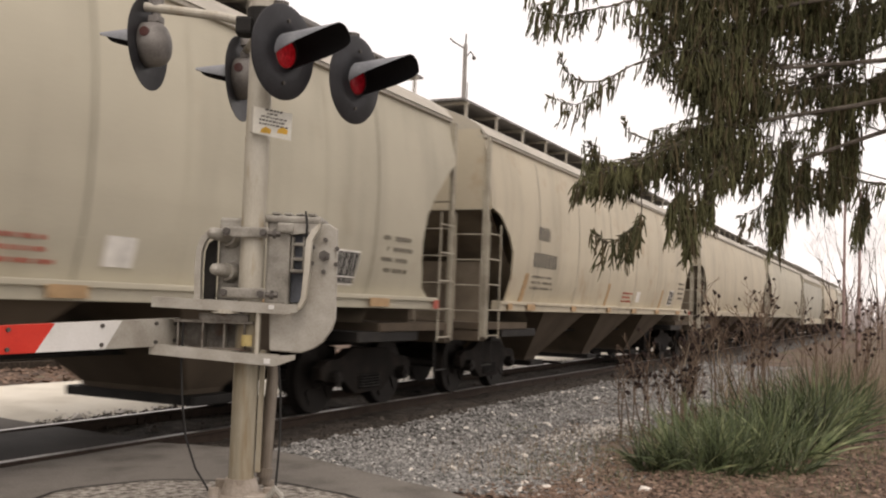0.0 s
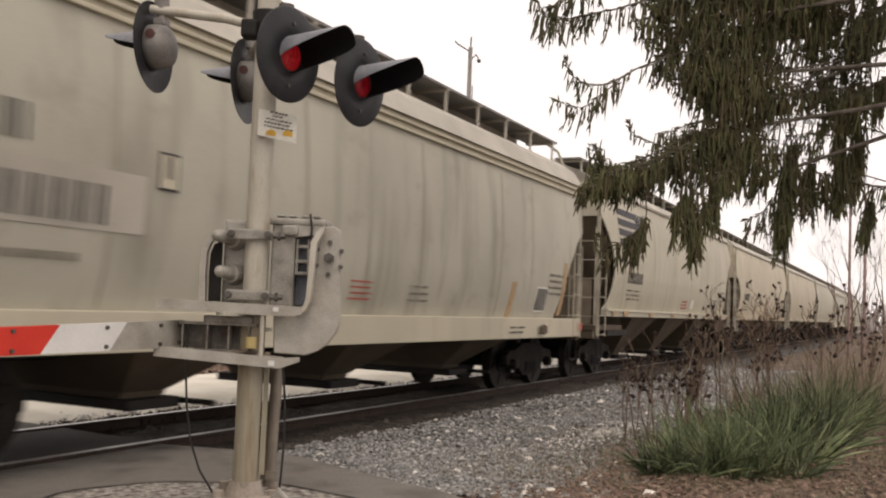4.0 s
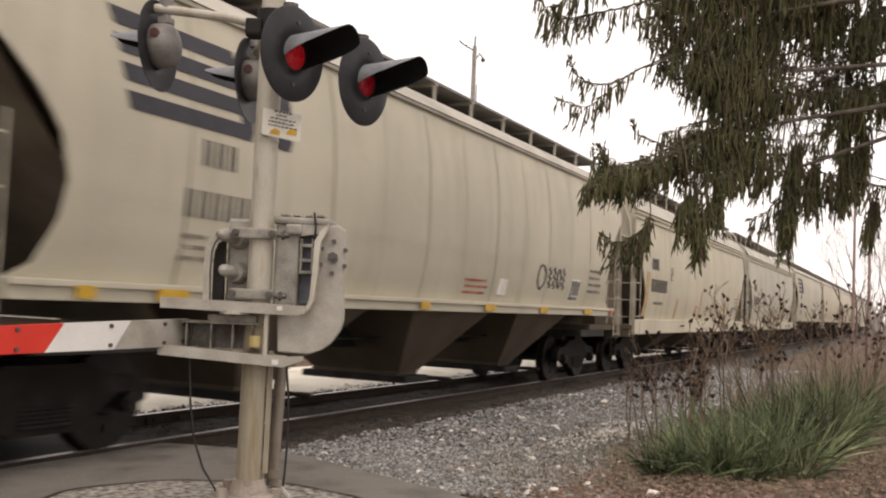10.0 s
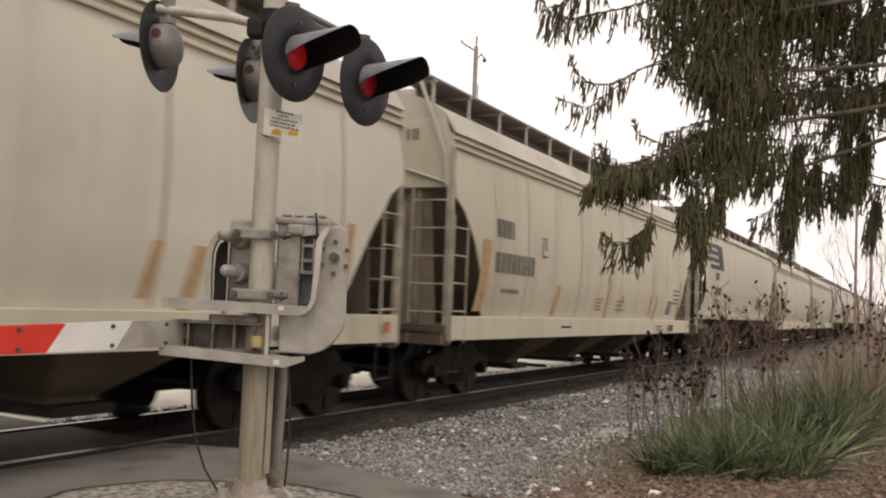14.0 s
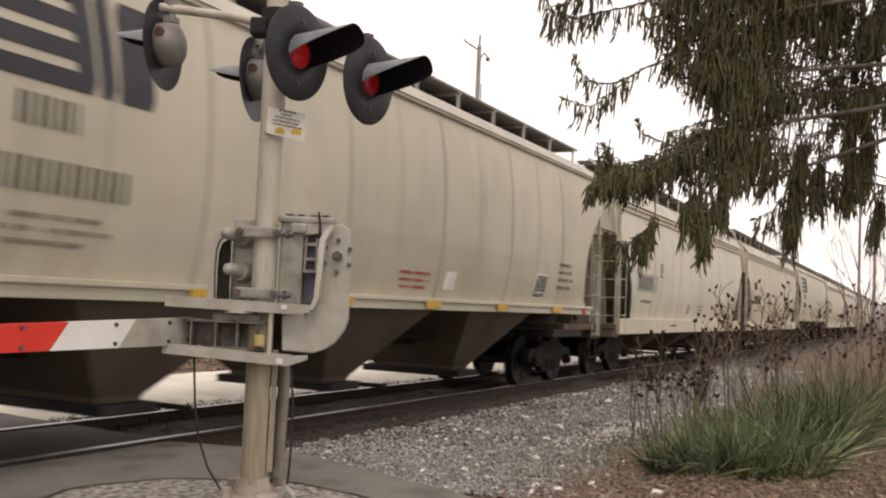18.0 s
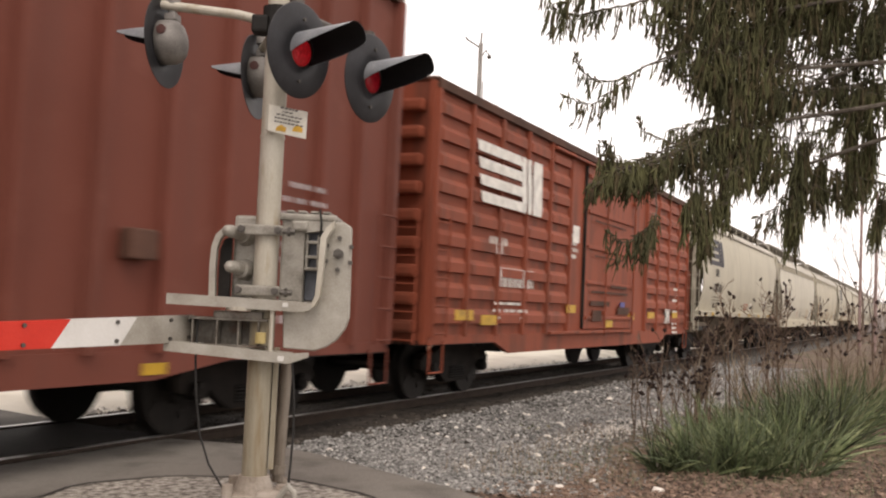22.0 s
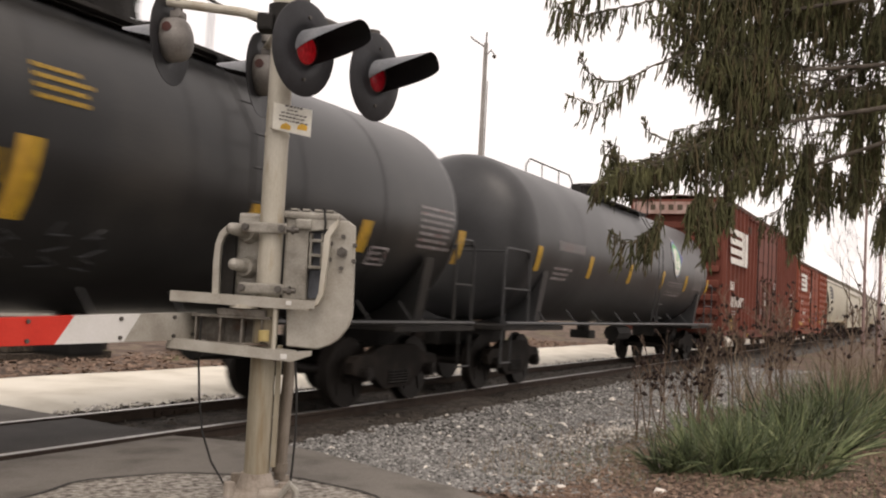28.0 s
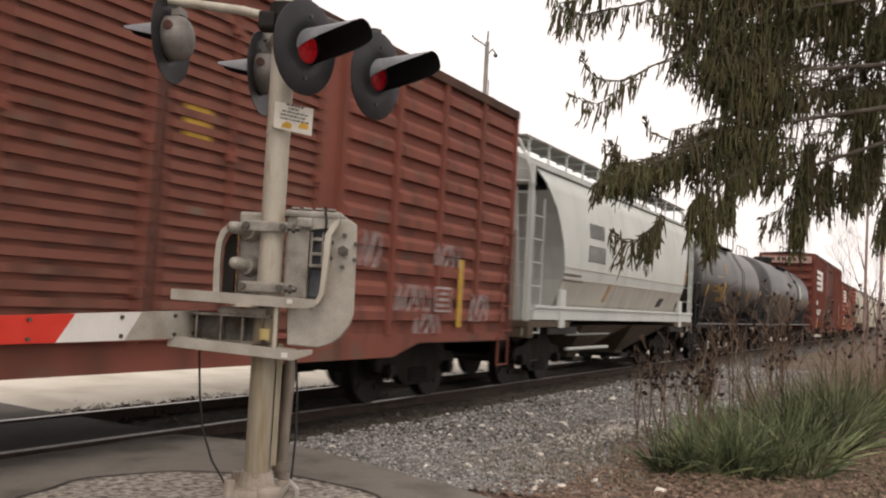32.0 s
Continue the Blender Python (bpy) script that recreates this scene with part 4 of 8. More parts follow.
    for z2 in (0.20, -0.20):
        rod(bm, (0, -0.024, z2), (0, -0.008, z2), 0.012, n=8)
    put("disc_bolt", bm, M_BOLT)


M_LENSBACK = M_LENSDIM.copy()
M_PORT = surface("dull_red_port_glass", (0.10, 0.045, 0.04), rough=0.3, scale=8)
M_HOUSE = surface("dull_cast_housing", (0.23, 0.215, 0.20), (0.14, 0.13, 0.12), (0.31, 0.295, 0.275), 0.6, 0.2, 6, 80, 0.15)
lamp(5.01, 3.60, 3.02, -5, 3, M_LENS, "black round background disc")
lamp(5.67, 3.46, 2.98, -3, 3, M_LENSDIM, "black round background disc")
lamp(4.85, 4.60, 3.11, 198, 3, M_LENSBACK, "back of a black round disc")
lamp(5.55, 4.37, 3.02, 198, 3, M_LENSBACK, "back of a black round disc")
# ---- plants ----
TRUNK = Vector((12.2, -2.2, 0))


def spruce():
    """A Norway spruce: boughs that sweep out and down, hung with fingers of needled shoots."""
    r = random.Random(31)
    base = Vector((TRUNK.x, TRUNK.y, lane_height(TRUNK.x, TRUNK.y)))
    tree = thing("spruce_tree", Matrix.Translation(base), "dark green spruce with drooping boughs beside the track", "tree")
    bm = bmesh.new()
    for z0, z1, a, b in ((0, 1.2, 0.30, 0.25), (1.2, 5, 0.25, 0.19), (5, 11, 0.19, 0.08), (11, 15, 0.08, 0.02)):
        rod(bm, (0, 0, z0 - 0.1 if z0 == 0 else z0), (0, 0, z1), a, b, 14)
    part("trunk", bm, M_BARK, tree, "rough grey-brown trunk")
    nv, nf = {0: [], 1: []}, {0: [], 1: []}
    twigs = Sticks(3)

    def jit(a, b=None):
        return Vector((r.uniform(-a, a), r.uniform(-a, a), r.uniform(-a, a) if b is None else r.uniform(-b, b)))

    def shoot(p, way, length, which, fat=1.0):
        """One shoot: a tapered core and slanting needles all round it."""
        v, f = nv[which], nf[which]
        side = way.cross(Vector((r.uniform(-1, 1), r.uniform(-1, 1), 0.35))).normalized()
        other = way.cross(side).normalized()
        bend = side * r.uniform(-0.10, 0.10) * length
        k = len(v)
        for t, w in ((0.0, 0.006), (0.35, 0.011), (0.72, 0.009), (1.0, 0.002)):
            c = p + way * (length * t) + bend * t * t
            for i in range(4):
                d = side if i % 2 == 0 else other
                v.append(c + d * (w * fat * (1 if i < 2 else -1)))
        for j in range(3):
            for i in range(4):
                m = (i + 1) % 4
                f.append((k + 4 * j + i, k + 4 * j + m, k + 4 * j + 4 + m, k + 4 * j + 4 + i))
        for _ in range(max(6, int(length * 150))):
            t = r.random() ** 0.85
            a = r.uniform(0, 6.283)
            out = side * math.cos(a) + other * math.sin(a)
            c = p + way * (length * t) + bend * t * t
            ln = r.uniform(0.018, 0.030) * fat * (1.05 - 0.4 * t)
            d = out * 0.66 + way * 0.75
            w = way.cross(out) * r.uniform(0.0022, 0.0042)
            k = len(v)
            v += [c + w, c - w, c + d * ln]
            f.append((k, k + 1, k + 2))

    def bough(points, per_metre, short, long, spread, thick, clad=0.0, old=0.25):
        """A limb through the points, hung beyond the share clad of its length with drooping shoots on short side twigs."""
        pts = [Vector(p) - base for p in points]
        path = []
        for i in range(len(pts) - 1):
            p0, p1, p2, p3 = pts[max(0, i - 1)], pts[i], pts[i + 1], pts[min(len(pts) - 1, i + 2)]
            for k in range(6):
                t = k / 6
                path.append(0.5 * (2 * p1 + (p2 - p0) * t + (2 * p0 - 5 * p1 + 4 * p2 - p3) * t * t + (3 * p1 - p0 - 3 * p2 + p3) * t ** 3) + jit(0.006))
        path.append(pts[-1])
        n = len(path) - 1
        limb = Sticks(6)
        for i, (p, q) in enumerate(zip(path, path[1:])):
            limb.rod(p, q, thick * (1 - 0.75 * i / n), thick * (1 - 0.75 * (i + 1) / n))
        limb.put("bough", M_BARK, tree)
        length = sum((q - p).length for p, q in zip(path, path[1:]))
        count = int(length * (1 - clad) * per_metre * (1.45 if per_metre < 36 else 1.9))
        for k in range(count):
            f = clad + (1 - clad) * (k + r.random()) / count
            u = min(n - 0.001, f * n)
            p = path[int(u)].lerp(path[int(u) + 1], u - int(u))
            along = (path[int(u) + 1] - path[int(u)]).normalized()
            off = jit(spread, spread * 0.5) * r.random() ** 0.5
            off.z -= 0.25 * off.length
            q = p + off
            if off.length > 0.03:
                twigs.rod(p, q, 0.005, 0.003)
            which = 1 if r.random() < old else 0
            ln = r.uniform(short, long * 1.15)
            if f > 0.9:
                ln *= 0.55
            drop = (Vector((0, 0, -1)) + jit(0.22, 0) + along * r.uniform(0, 0.3)).normalized()
            shoot(q, drop, ln, which, r.uniform(0.65, 1.0))
            if ln > 0.16:
                for _ in range(int(ln / 0.10)):
                    m = q + drop * (ln * r.uniform(0.15, 0.8))
                    shoot(m, (drop + jit(0.55, 0.1)).normalized(), r.uniform(0.05, 0.10), which, 0.85)
            if r.random() < 0.8:
                shoot(p + off * r.random(), (along + jit(0.8, 0.45)).normalized(), r.uniform(0.04, 0.09), which, 0.8)
        for _ in range(4):
            shoot(pts[-1] - along * 0.03, (along + jit(0.45, 0.35)).normalized(), r.uniform(0.05, 0.09), 0, 0.8)

    def bare(points, thick):
        """A limb without needles, with a few fine dead twigs."""
        pts = [Vector(p) - base for p in points]
        limb = Sticks(6)
        n = len(pts) - 1
        for i, (p, q) in enumerate(zip(pts, pts[1:])):
            m = p.lerp(q, 0.5) + jit(0.02)
            limb.rod(p, m, thick * (1 - 0.6 * i / n), thick * (1 - 0.6 * (i + 0.5) / n))
            limb.rod(m, q, thick * (1 - 0.6 * (i + 0.5) / n), thick * (1 - 0.6 * (i + 1) / n))
            for _ in range(5):
                a = p.lerp(q, r.random())
                e = a + (q - p).normalized() * r.uniform(0.05, 0.25) + jit(0.18, 0.12)
                limb.rod(a, e, 0.005, 0.002)
                limb.rod(a.lerp(e, 0.6), a.lerp(e, 0.6) + jit(0.12, 0.10), 0.003, 0.0015)
        limb.put("bare_branch", M_BARK, tree)

    # open boughs at the tree's edge
    bough([(9.71, 2.35, 4.74), (9.20, 2.73, 4.48), (9.08, 2.98, 4.41), (8.95, 3.24, 4.36), (8.84, 3.43, 4.56)], 34, 0.08, 0.30, 0.07, 0.012, 0.00, 0.25)
    bough([(9.72, 2.30, 4.96), (9.15, 2.79, 4.74), (8.99, 3.14, 4.57), (8.92, 3.29, 4.47)], 30, 0.08, 0.26, 0.06, 0.010, 0.00, 0.25)
    bough([(9.78, 2.29, 4.12), (9.45, 2.52, 3.92), (9.24, 2.75, 3.74), (9.15, 2.92, 3.73), (9.07, 3.08, 3.81), (9.04, 3.12, 3.98)], 20, 0.06, 0.24, 0.05, 0.011, 0.10, 0.25)
    bough([(9.34, 2.63, 3.83), (9.22, 2.79, 3.64), (9.13, 2.99, 3.49), (9.01, 3.22, 3.55)], 30, 0.10, 0.30, 0.05, 0.009, 0.10, 0.25)
    bough([(9.78, 2.17, 3.13), (9.45, 2.38, 3.18), (9.39, 2.51, 3.24), (9.35, 2.56, 3.36)], 16, 0.04, 0.10, 0.03, 0.008, 0.20, 0.25)
    # lower lobe
    bough([(10.06, 2.04, 3.39), (9.60, 2.33, 3.09), (9.36, 2.61, 2.93), (9.27, 2.78, 2.91), (9.22, 2.86, 3.10)], 60, 0.14, 0.40, 0.16, 0.013, 0.05, 0.25)
    bough([(9.94, 2.07, 3.23), (9.33, 2.43, 2.92), (9.10, 2.68, 2.82), (9.01, 2.89, 2.66)], 60, 0.10, 0.28, 0.14, 0.012, 0.05, 0.25)
    bough([(10.19, 2.00, 3.33), (9.85, 2.27, 3.04), (9.56, 2.43, 2.92), (9.36, 2.61, 2.83)], 50, 0.12, 0.32, 0.16, 0.011, 0.00, 0.25)
    # hanging branch with an upturned end
    bough([(9.43, 2.45, 3.01), (9.48, 2.40, 2.70), (9.44, 2.39, 2.39), (9.33, 2.52, 2.19), (9.26, 2.67, 2.12), (9.19, 2.80, 2.21)], 30, 0.10, 0.36, 0.05, 0.009, 0.42, 0.50)
    bough([(9.44, 2.38, 2.42), (9.38, 2.42, 2.27), (9.33, 2.53, 2.18)], 60, 0.18, 0.36, 0.06, 0.007, 0.00, 0.50)
    # hanging bunches under the crown
    bough([(9.86, 2.04, 2.92), (9.80, 2.10, 2.65), (9.72, 2.16, 2.49)], 60, 0.20, 0.42, 0.07, 0.010, 0.20, 0.25)
    bough([(9.99, 2.01, 2.88), (9.90, 2.02, 2.58), (9.84, 2.04, 2.34)], 60, 0.18, 0.46, 0.07, 0.010, 0.20, 0.25)
    bough([(10.03, 1.93, 2.89), (9.99, 1.95, 2.47), (9.93, 2.01, 2.18)], 50, 0.15, 0.40, 0.05, 0.009, 0.20, 0.25)
    bough([(10.20, 1.82, 2.97), (10.14, 1.84, 2.69), (10.09, 1.85, 2.57)], 90, 0.18, 0.34, 0.10, 0.010, 0.10, 0.25)
    bough([(10.49, 1.65, 3.25), (10.35, 1.73, 3.04), (10.23, 1.77, 2.91)], 60, 0.15, 0.34, 0.10, 0.010, 0.10, 0.25)
    # arching branch and the bunches on its far side
    bough([(11.08, 1.32, 3.61), (10.98, 1.35, 3.19), (10.82, 1.48, 2.94), (10.63, 1.63, 2.93), (10.46, 1.72, 3.07)], 34, 0.08, 0.24, 0.06, 0.010, 0.15, 0.25)
    bough([(11.20, 1.27, 3.83), (11.15, 1.21, 3.40), (11.15, 1.25, 3.09), (11.06, 1.24, 2.77), (11.05, 1.31, 2.45)], 127, 0.18, 0.42, 0.10, 0.012, 0.25, 0.25)
    bough([(11.03, 1.30, 2.76), (11.05, 1.29, 2.45), (11.07, 1.28, 2.27)], 50, 0.15, 0.32, 0.10, 0.010, 0.00, 0.25)
    bough([(10.99, 1.38, 2.79), (10.90, 1.47, 2.61), (10.77, 1.62, 2.52)], 26, 0.12, 0.40, 0.04, 0.008, 0.00, 0.25)
    bough([(12.12, 0.21, 3.01), (11.84, 0.55, 3.04), (11.55, 0.89, 3.11), (11.22, 1.33, 3.10)], 30, 0.12, 0.40, 0.07, 0.014, 0.00, 0.25)
    bough([(11.46, 1.03, 3.42), (11.47, 1.06, 3.07), (11.48, 1.06, 2.88)], 136, 0.20, 0.44, 0.09, 0.010, 0.20, 0.25)
    bough([(11.55, 0.88, 3.14), (11.56, 0.89, 2.85)], 40, 0.18, 0.36, 0.05, 0.008, 0.00, 0.25)
    bough([(11.69, 0.74, 3.80), (11.73, 0.75, 3.16), (11.73, 0.78, 2.90)], 102, 0.20, 0.40, 0.08, 0.010, 0.10, 0.25)
    bough([(11.91, 0.53, 3.71), (11.91, 0.59, 3.38), (11.91, 0.61, 3.18)], 153, 0.22, 0.44, 0.10, 0.010, 0.00, 0.25)
    bough([(12.04, 0.38, 3.00), (12.02, 0.46, 2.71), (12.00, 0.50, 2.54)], 102, 0.18, 0.36, 0.08, 0.010, 0.20, 0.25)
    # upper limbs towards the trunk
    bough([(11.90, 0.13, 5.43), (11.19, 0.90, 5.22), (10.50, 1.63, 5.02)], 60, 0.20, 0.42, 0.20, 0.016, 0.00, 0.25)
    bough([(11.87, 0.01, 5.15), (11.54, 0.45, 4.90), (11.49, 0.59, 4.65)], 187, 0.25, 0.48, 0.22, 0.016, 0.00, 0.15)
    bough([(12.03, -0.00, 4.42), (11.71, 0.45, 4.11), (11.44, 0.78, 3.90)], 153, 0.22, 0.46, 0.18, 0.015, 0.00, 0.25)
    bough([(11.70, 0.45, 4.18), (11.22, 0.99, 3.97), (10.61, 1.56, 3.84)], 60, 0.08, 0.26, 0.14, 0.015, 0.10, 0.25)
    bough([(11.48, 0.80, 4.98), (11.30, 0.96, 4.75), (11.28, 1.01, 4.63)], 80, 0.18, 0.36, 0.10, 0.012, 0.00, 0.25)
    bough([(11.10, 1.12, 4.90), (10.87, 1.38, 4.70), (10.67, 1.59, 4.51)], 60, 0.14, 0.32, 0.12, 0.012, 0.00, 0.25)
    bough([(11.27, 0.96, 5.13), (11.07, 1.18, 4.96), (10.90, 1.30, 4.86)], 70, 0.16, 0.32, 0.12, 0.012, 0.00, 0.25)
    # the close middle of the crown: overlapping tiers that reach out from the main limbs
    for k in range(108):
        f = 1.85 * (k * 7 % 108) / 107
        z = 5.15 - 2.05 * (k % 11) / 10 + r.uniform(-0.06, 0.06)
        x, y = 9.72 + 0.92 * f, 2.47 - 0.82 * f
        if f > 0.95 and z < 4.45 + 0.10 * f and (k * 5 % 9 > 3 or z < 3.4 or (z < 3.95 and f < 1.45)):
            continue
        if z < 4.0 and f < 0.22:
            x, y = x + 0.12, y - 0.11
        if z > 4.2 and f < 0.4:
            x, y = x - 0.16, y + 0.15
        if (3.38 < z < 3.75 and f < 0.5) or (z > 4.6 and f > 0.9 and k % 4 == 0):
            continue
        tip = Vector((x, y, z - 0.05)) + jit(0.05)
        root = tip + Vector((0.50, -0.50, r.uniform(0.05, 0.22)))
        bough([root, root.lerp(tip, 0.5) + Vector((0, 0, 0.05)), tip], 38 if f < 0.9 else 28, 0.15, 0.37, 0.15, 0.012, 0.0, 0.3)
    # bare limbs inside the crown
    bare([(12.12, -0.00, 4.67), (11.52, 0.56, 4.43), (11.25, 0.89, 4.30), (10.93, 1.32, 4.17), (10.46, 1.84, 4.02)], 0.017)
    bare([(12.12, 0.00, 4.77), (11.51, 0.59, 4.34), (11.26, 0.89, 4.13), (11.03, 1.15, 3.95)], 0.024)
    bare([(11.05, 1.10, 4.02), (10.81, 1.36, 3.94), (10.77, 1.44, 3.96)], 0.009)
    bare([(11.10, 1.26, 3.77), (11.14, 1.21, 3.56), (11.20, 1.12, 3.31)], 0.009)
    bare([(12.31, -0.02, 3.56), (11.85, 0.44, 3.66), (11.29, 1.11, 3.65)], 0.012)
    bare([(12.46, -0.03, 3.05), (11.91, 0.61, 3.18), (11.61, 0.95, 3.34)], 0.010)
    for x, y, z, rise in ((10.75, 1.45, 3.55, 0.5), (10.9, 1.25, 4.15, 0.15), (10.7, 1.50, 4.75, 0.5), (11.0, 1.25, 5.3, 0.3), (11.2, 1.15, 3.15, 0.9)):
        root = (TRUNK.x, TRUNK.y, z + rise)
        mid = ((TRUNK.x + x) / 2, (TRUNK.y + y) / 2, z + rise * 0.6 + 0.1)
        bare([root, mid, (x, y, z)], 0.045)
    for k in range(60):
        f = r.random()
        p = Vector((11.0 + 0.95 * f, 1.25 - 0.95 * f, r.uniform(2.3, 4.7)))
        q = p + Vector((-0.12, 0.14, r.uniform(-0.12, 0.05))) + jit(0.14)
        twigs.rod(p - base, q - base, 0.005, 0.003)
        twigs.rod(q - base, q - base + jit(0.16, 0.10), 0.003, 0.0015)
    # the crown above and behind
    for i in range(46):
        a, ln, z = r.uniform(0, 6.283), r.uniform(2.4, 3.6), r.uniform(5.9, 13.5)
        ln *= 1.3 - z / 14.5
        root = Vector((TRUNK.x, TRUNK.y, z))
        tip = root + Vector((ln * math.cos(a), ln * math.sin(a), -0.3 * ln))
        bough([root, root.lerp(tip, 0.5) + Vector((0, 0, 0.1 * ln)), tip], 16, 0.2, 0.45, 0.25, 0.03, 0.35, 0.2)
    twigs.put("twig", M_BARK, tree, "fine bare twigs", "stuff")
    raw("needles", nv[0], nf[0], M_NEEDLE, tree, "hanging dark green needle sprays", kind="stuff")
    raw("old_needles", nv[1], nf[1], M_NEEDLE2, tree, "brownish older needle sprays", kind="stuff")


spruce()


def iris_clump(x, y, count, spread, height, seed):
    """A clump of sword-shaped leaves."""
    r = random.Random(seed)
    ob = thing("iris_clump", pose(x, y, lane_height(x, y) - 0.01), "clump of green sword-leaved plants in dead leaves", "plant", "green clumps by the track")
    v, f = [], []
    for _ in range(max(5, count // 4)):
        a, d = r.uniform(0, 6.283), spread * math.sqrt(r.random())
        b = Vector((d * math.cos(a), d * math.sin(a), 0))
        fan = r.uniform(0, 3.14)
        flat = Vector((math.cos(fan), math.sin(fan), 0))
        tip_out = Vector((math.cos(a), math.sin(a), 0)) * (0.45 * d / spread)
        for j in range(r.randint(6, 9)):
            lean = r.uniform(-1.0, 1.0)
            h = height * r.uniform(0.65, 1.3) * (1 - 0.16 * abs(lean))
            way = (Vector((0, 0, math.cos(lean))) + flat * math.sin(lean) + tip_out + Vector((r.uniform(-0.15, 0.15), r.uniform(-0.15, 0.15), 0))).normalized()
            level = Vector((way.x, way.y, 0))
            fall = r.uniform(0.0, 0.45)
            side = way.cross(Vector((-flat.y, flat.x, 0.2)) + Vector((r.uniform(-0.8, 0.8), r.uniform(-0.8, 0.8), 0))).normalized()
            k, n, w = len(v), 6, r.uniform(0.0055, 0.0115)
            for i in range(n + 1):
                t = i / n
                p = b + way * (h * t) + (level - Vector((0, 0, 0.8 * level.length))) * (fall * h * t ** 2.5)
                ww = w * (0.8 + 0.4 * t if t < 0.5 else 2.0 * (1 - t)) + 0.0008
                v += [p + side * ww, p - side * ww]
            for i in range(n):
                f.append((k + 2 * i, k + 2 * i + 1, k + 2 * i + 3, k + 2 * i + 2))
    raw("leaves", v, f, M_IRIS, ob, "long pointed green leaves", kind="stuff")
    return ob


for k, (x, y, n, s, h) in enumerate(((9.25, 2.15, 70, 0.20, 0.42), (9.45, 1.85, 100, 0.28, 0.58), (9.5, 1.45, 110, 0.28, 0.60), (10.3, 1.45, 120, 0.34, 0.68),
                                     (10.6, 1.15, 110, 0.32, 0.62), (9.75, 1.05, 55, 0.26, 0.40), (11.5, 1.20, 130, 0.40, 0.80), (12.4, 1.05, 120, 0.42, 0.85), (10.2, 1.95, 90, 0.30, 0.60),
                                     (9.35, 1.60, 50, 0.25, 0.36), (13.6, 1.05, 110, 0.45, 0.9), (15.0, 0.95, 100, 0.5, 0.95), (11.2, 1.75, 90, 0.32, 0.62))):
    iris_clump(x, y, n, s, h, 40 + k)


def weed(x, y, height, seed, heads=True, pale=False):
    """A dead branching weed with dark seed heads."""
    r = random.Random(seed)
    ob = thing("dead_weed", pose(x, y, lane_height(x, y) - 0.02), "dry brown weed with dark seed heads" if heads else "pale bare dry weed stalk", "weed", "dead weeds by the track")
    sd = Sticks(4)
    thick = 0.015 if pale else 0.0095
    for _ in range(r.randint(3, 4) if heads else 2):
        bm = Sticks(5)
        p = Vector((r.uniform(-0.12, 0.12), r.uniform(-0.12, 0.12), 0))
        d = Vector((r.uniform(-0.25, 0.25), r.uniform(-0.25, 0.25), 1)).normalized()
        h = height * r.uniform(0.6, 1.0)
        n = 7
        for i in range(n):
            q = p + d * (h / n)
            bm.rod(p, q, thick * (1 - 0.09 * i), thick * (1 - 0.09 * (i + 1)))
            d = (d + Vector((r.uniform(-0.14, 0.14), r.uniform(-0.14, 0.14), 0.05))).normalized()
            if i >= ((4 if height > 1.25 else 3) if heads else 2):
                for _k in range(r.randint(1, 3)):
                    e = (d + Vector((r.uniform(-1, 1), r.uniform(-1, 1), r.uniform(0, 0.6)))).normalized()
                    ln = h * r.uniform(0.08, 0.20)
                    bm.rod(q, q + e * ln, thick * 0.5, thick * 0.35)
                    m = q + e * ln
                    for _j in range(2):
                        g = (e + Vector((r.uniform(-0.8, 0.8), r.uniform(-0.8, 0.8), r.uniform(-0.2, 0.6)))).normalized()
                        bm.rod(m, m + g * ln * 0.5, thick * 0.35, thick * 0.28)
                        if heads and r.random() < (0.34 if height < 1.25 else 0.32):
                            c = m + g * ln * 0.5
                            sd.lump(c, r.uniform(0.016, 0.030), r.uniform(0.8, 1.4))
                            for _h in range(2):
                                sd.lump(c + Vector((r.uniform(-0.025, 0.025), r.uniform(-0.025, 0.025), r.uniform(-0.02, 0.03))), r.uniform(0.008, 0.018), 1.2)
            p = q
        bm.put("stem", M_STRAW if pale else M_WEED, ob, kind="stuff")
    if sd.v:
        sd.put("seed_head", M_SEED, ob, "dark dried seed heads", "stuff")
    return ob


rw = random.Random(8)
k = 0
for x0, x1, y0, y1, n, h0, h1 in ((11.3, 12.4, 2.6, 3.0, 5, 0.95, 1.45), (11.8, 13.2, 2.35, 2.6, 5, 0.95, 1.45), (13.0, 16.0, 1.75, 2.45, 10, 1.3, 2.0), (14.0, 18.0, 0.5, 1.5, 9, 1.4, 2.1)):
    for _ in range(n):
        weed(rw.uniform(x0, x1), rw.uniform(y0, y1), rw.uniform(h0, h1), 100 + k)
        k += 1
for x, y, h in ((12.2, 2.55, 1.45), (12.8, 1.95, 1.45), (13.5, 2.2, 1.3)):
    weed(x, y, h, 300 + k, False, True)
    k += 1


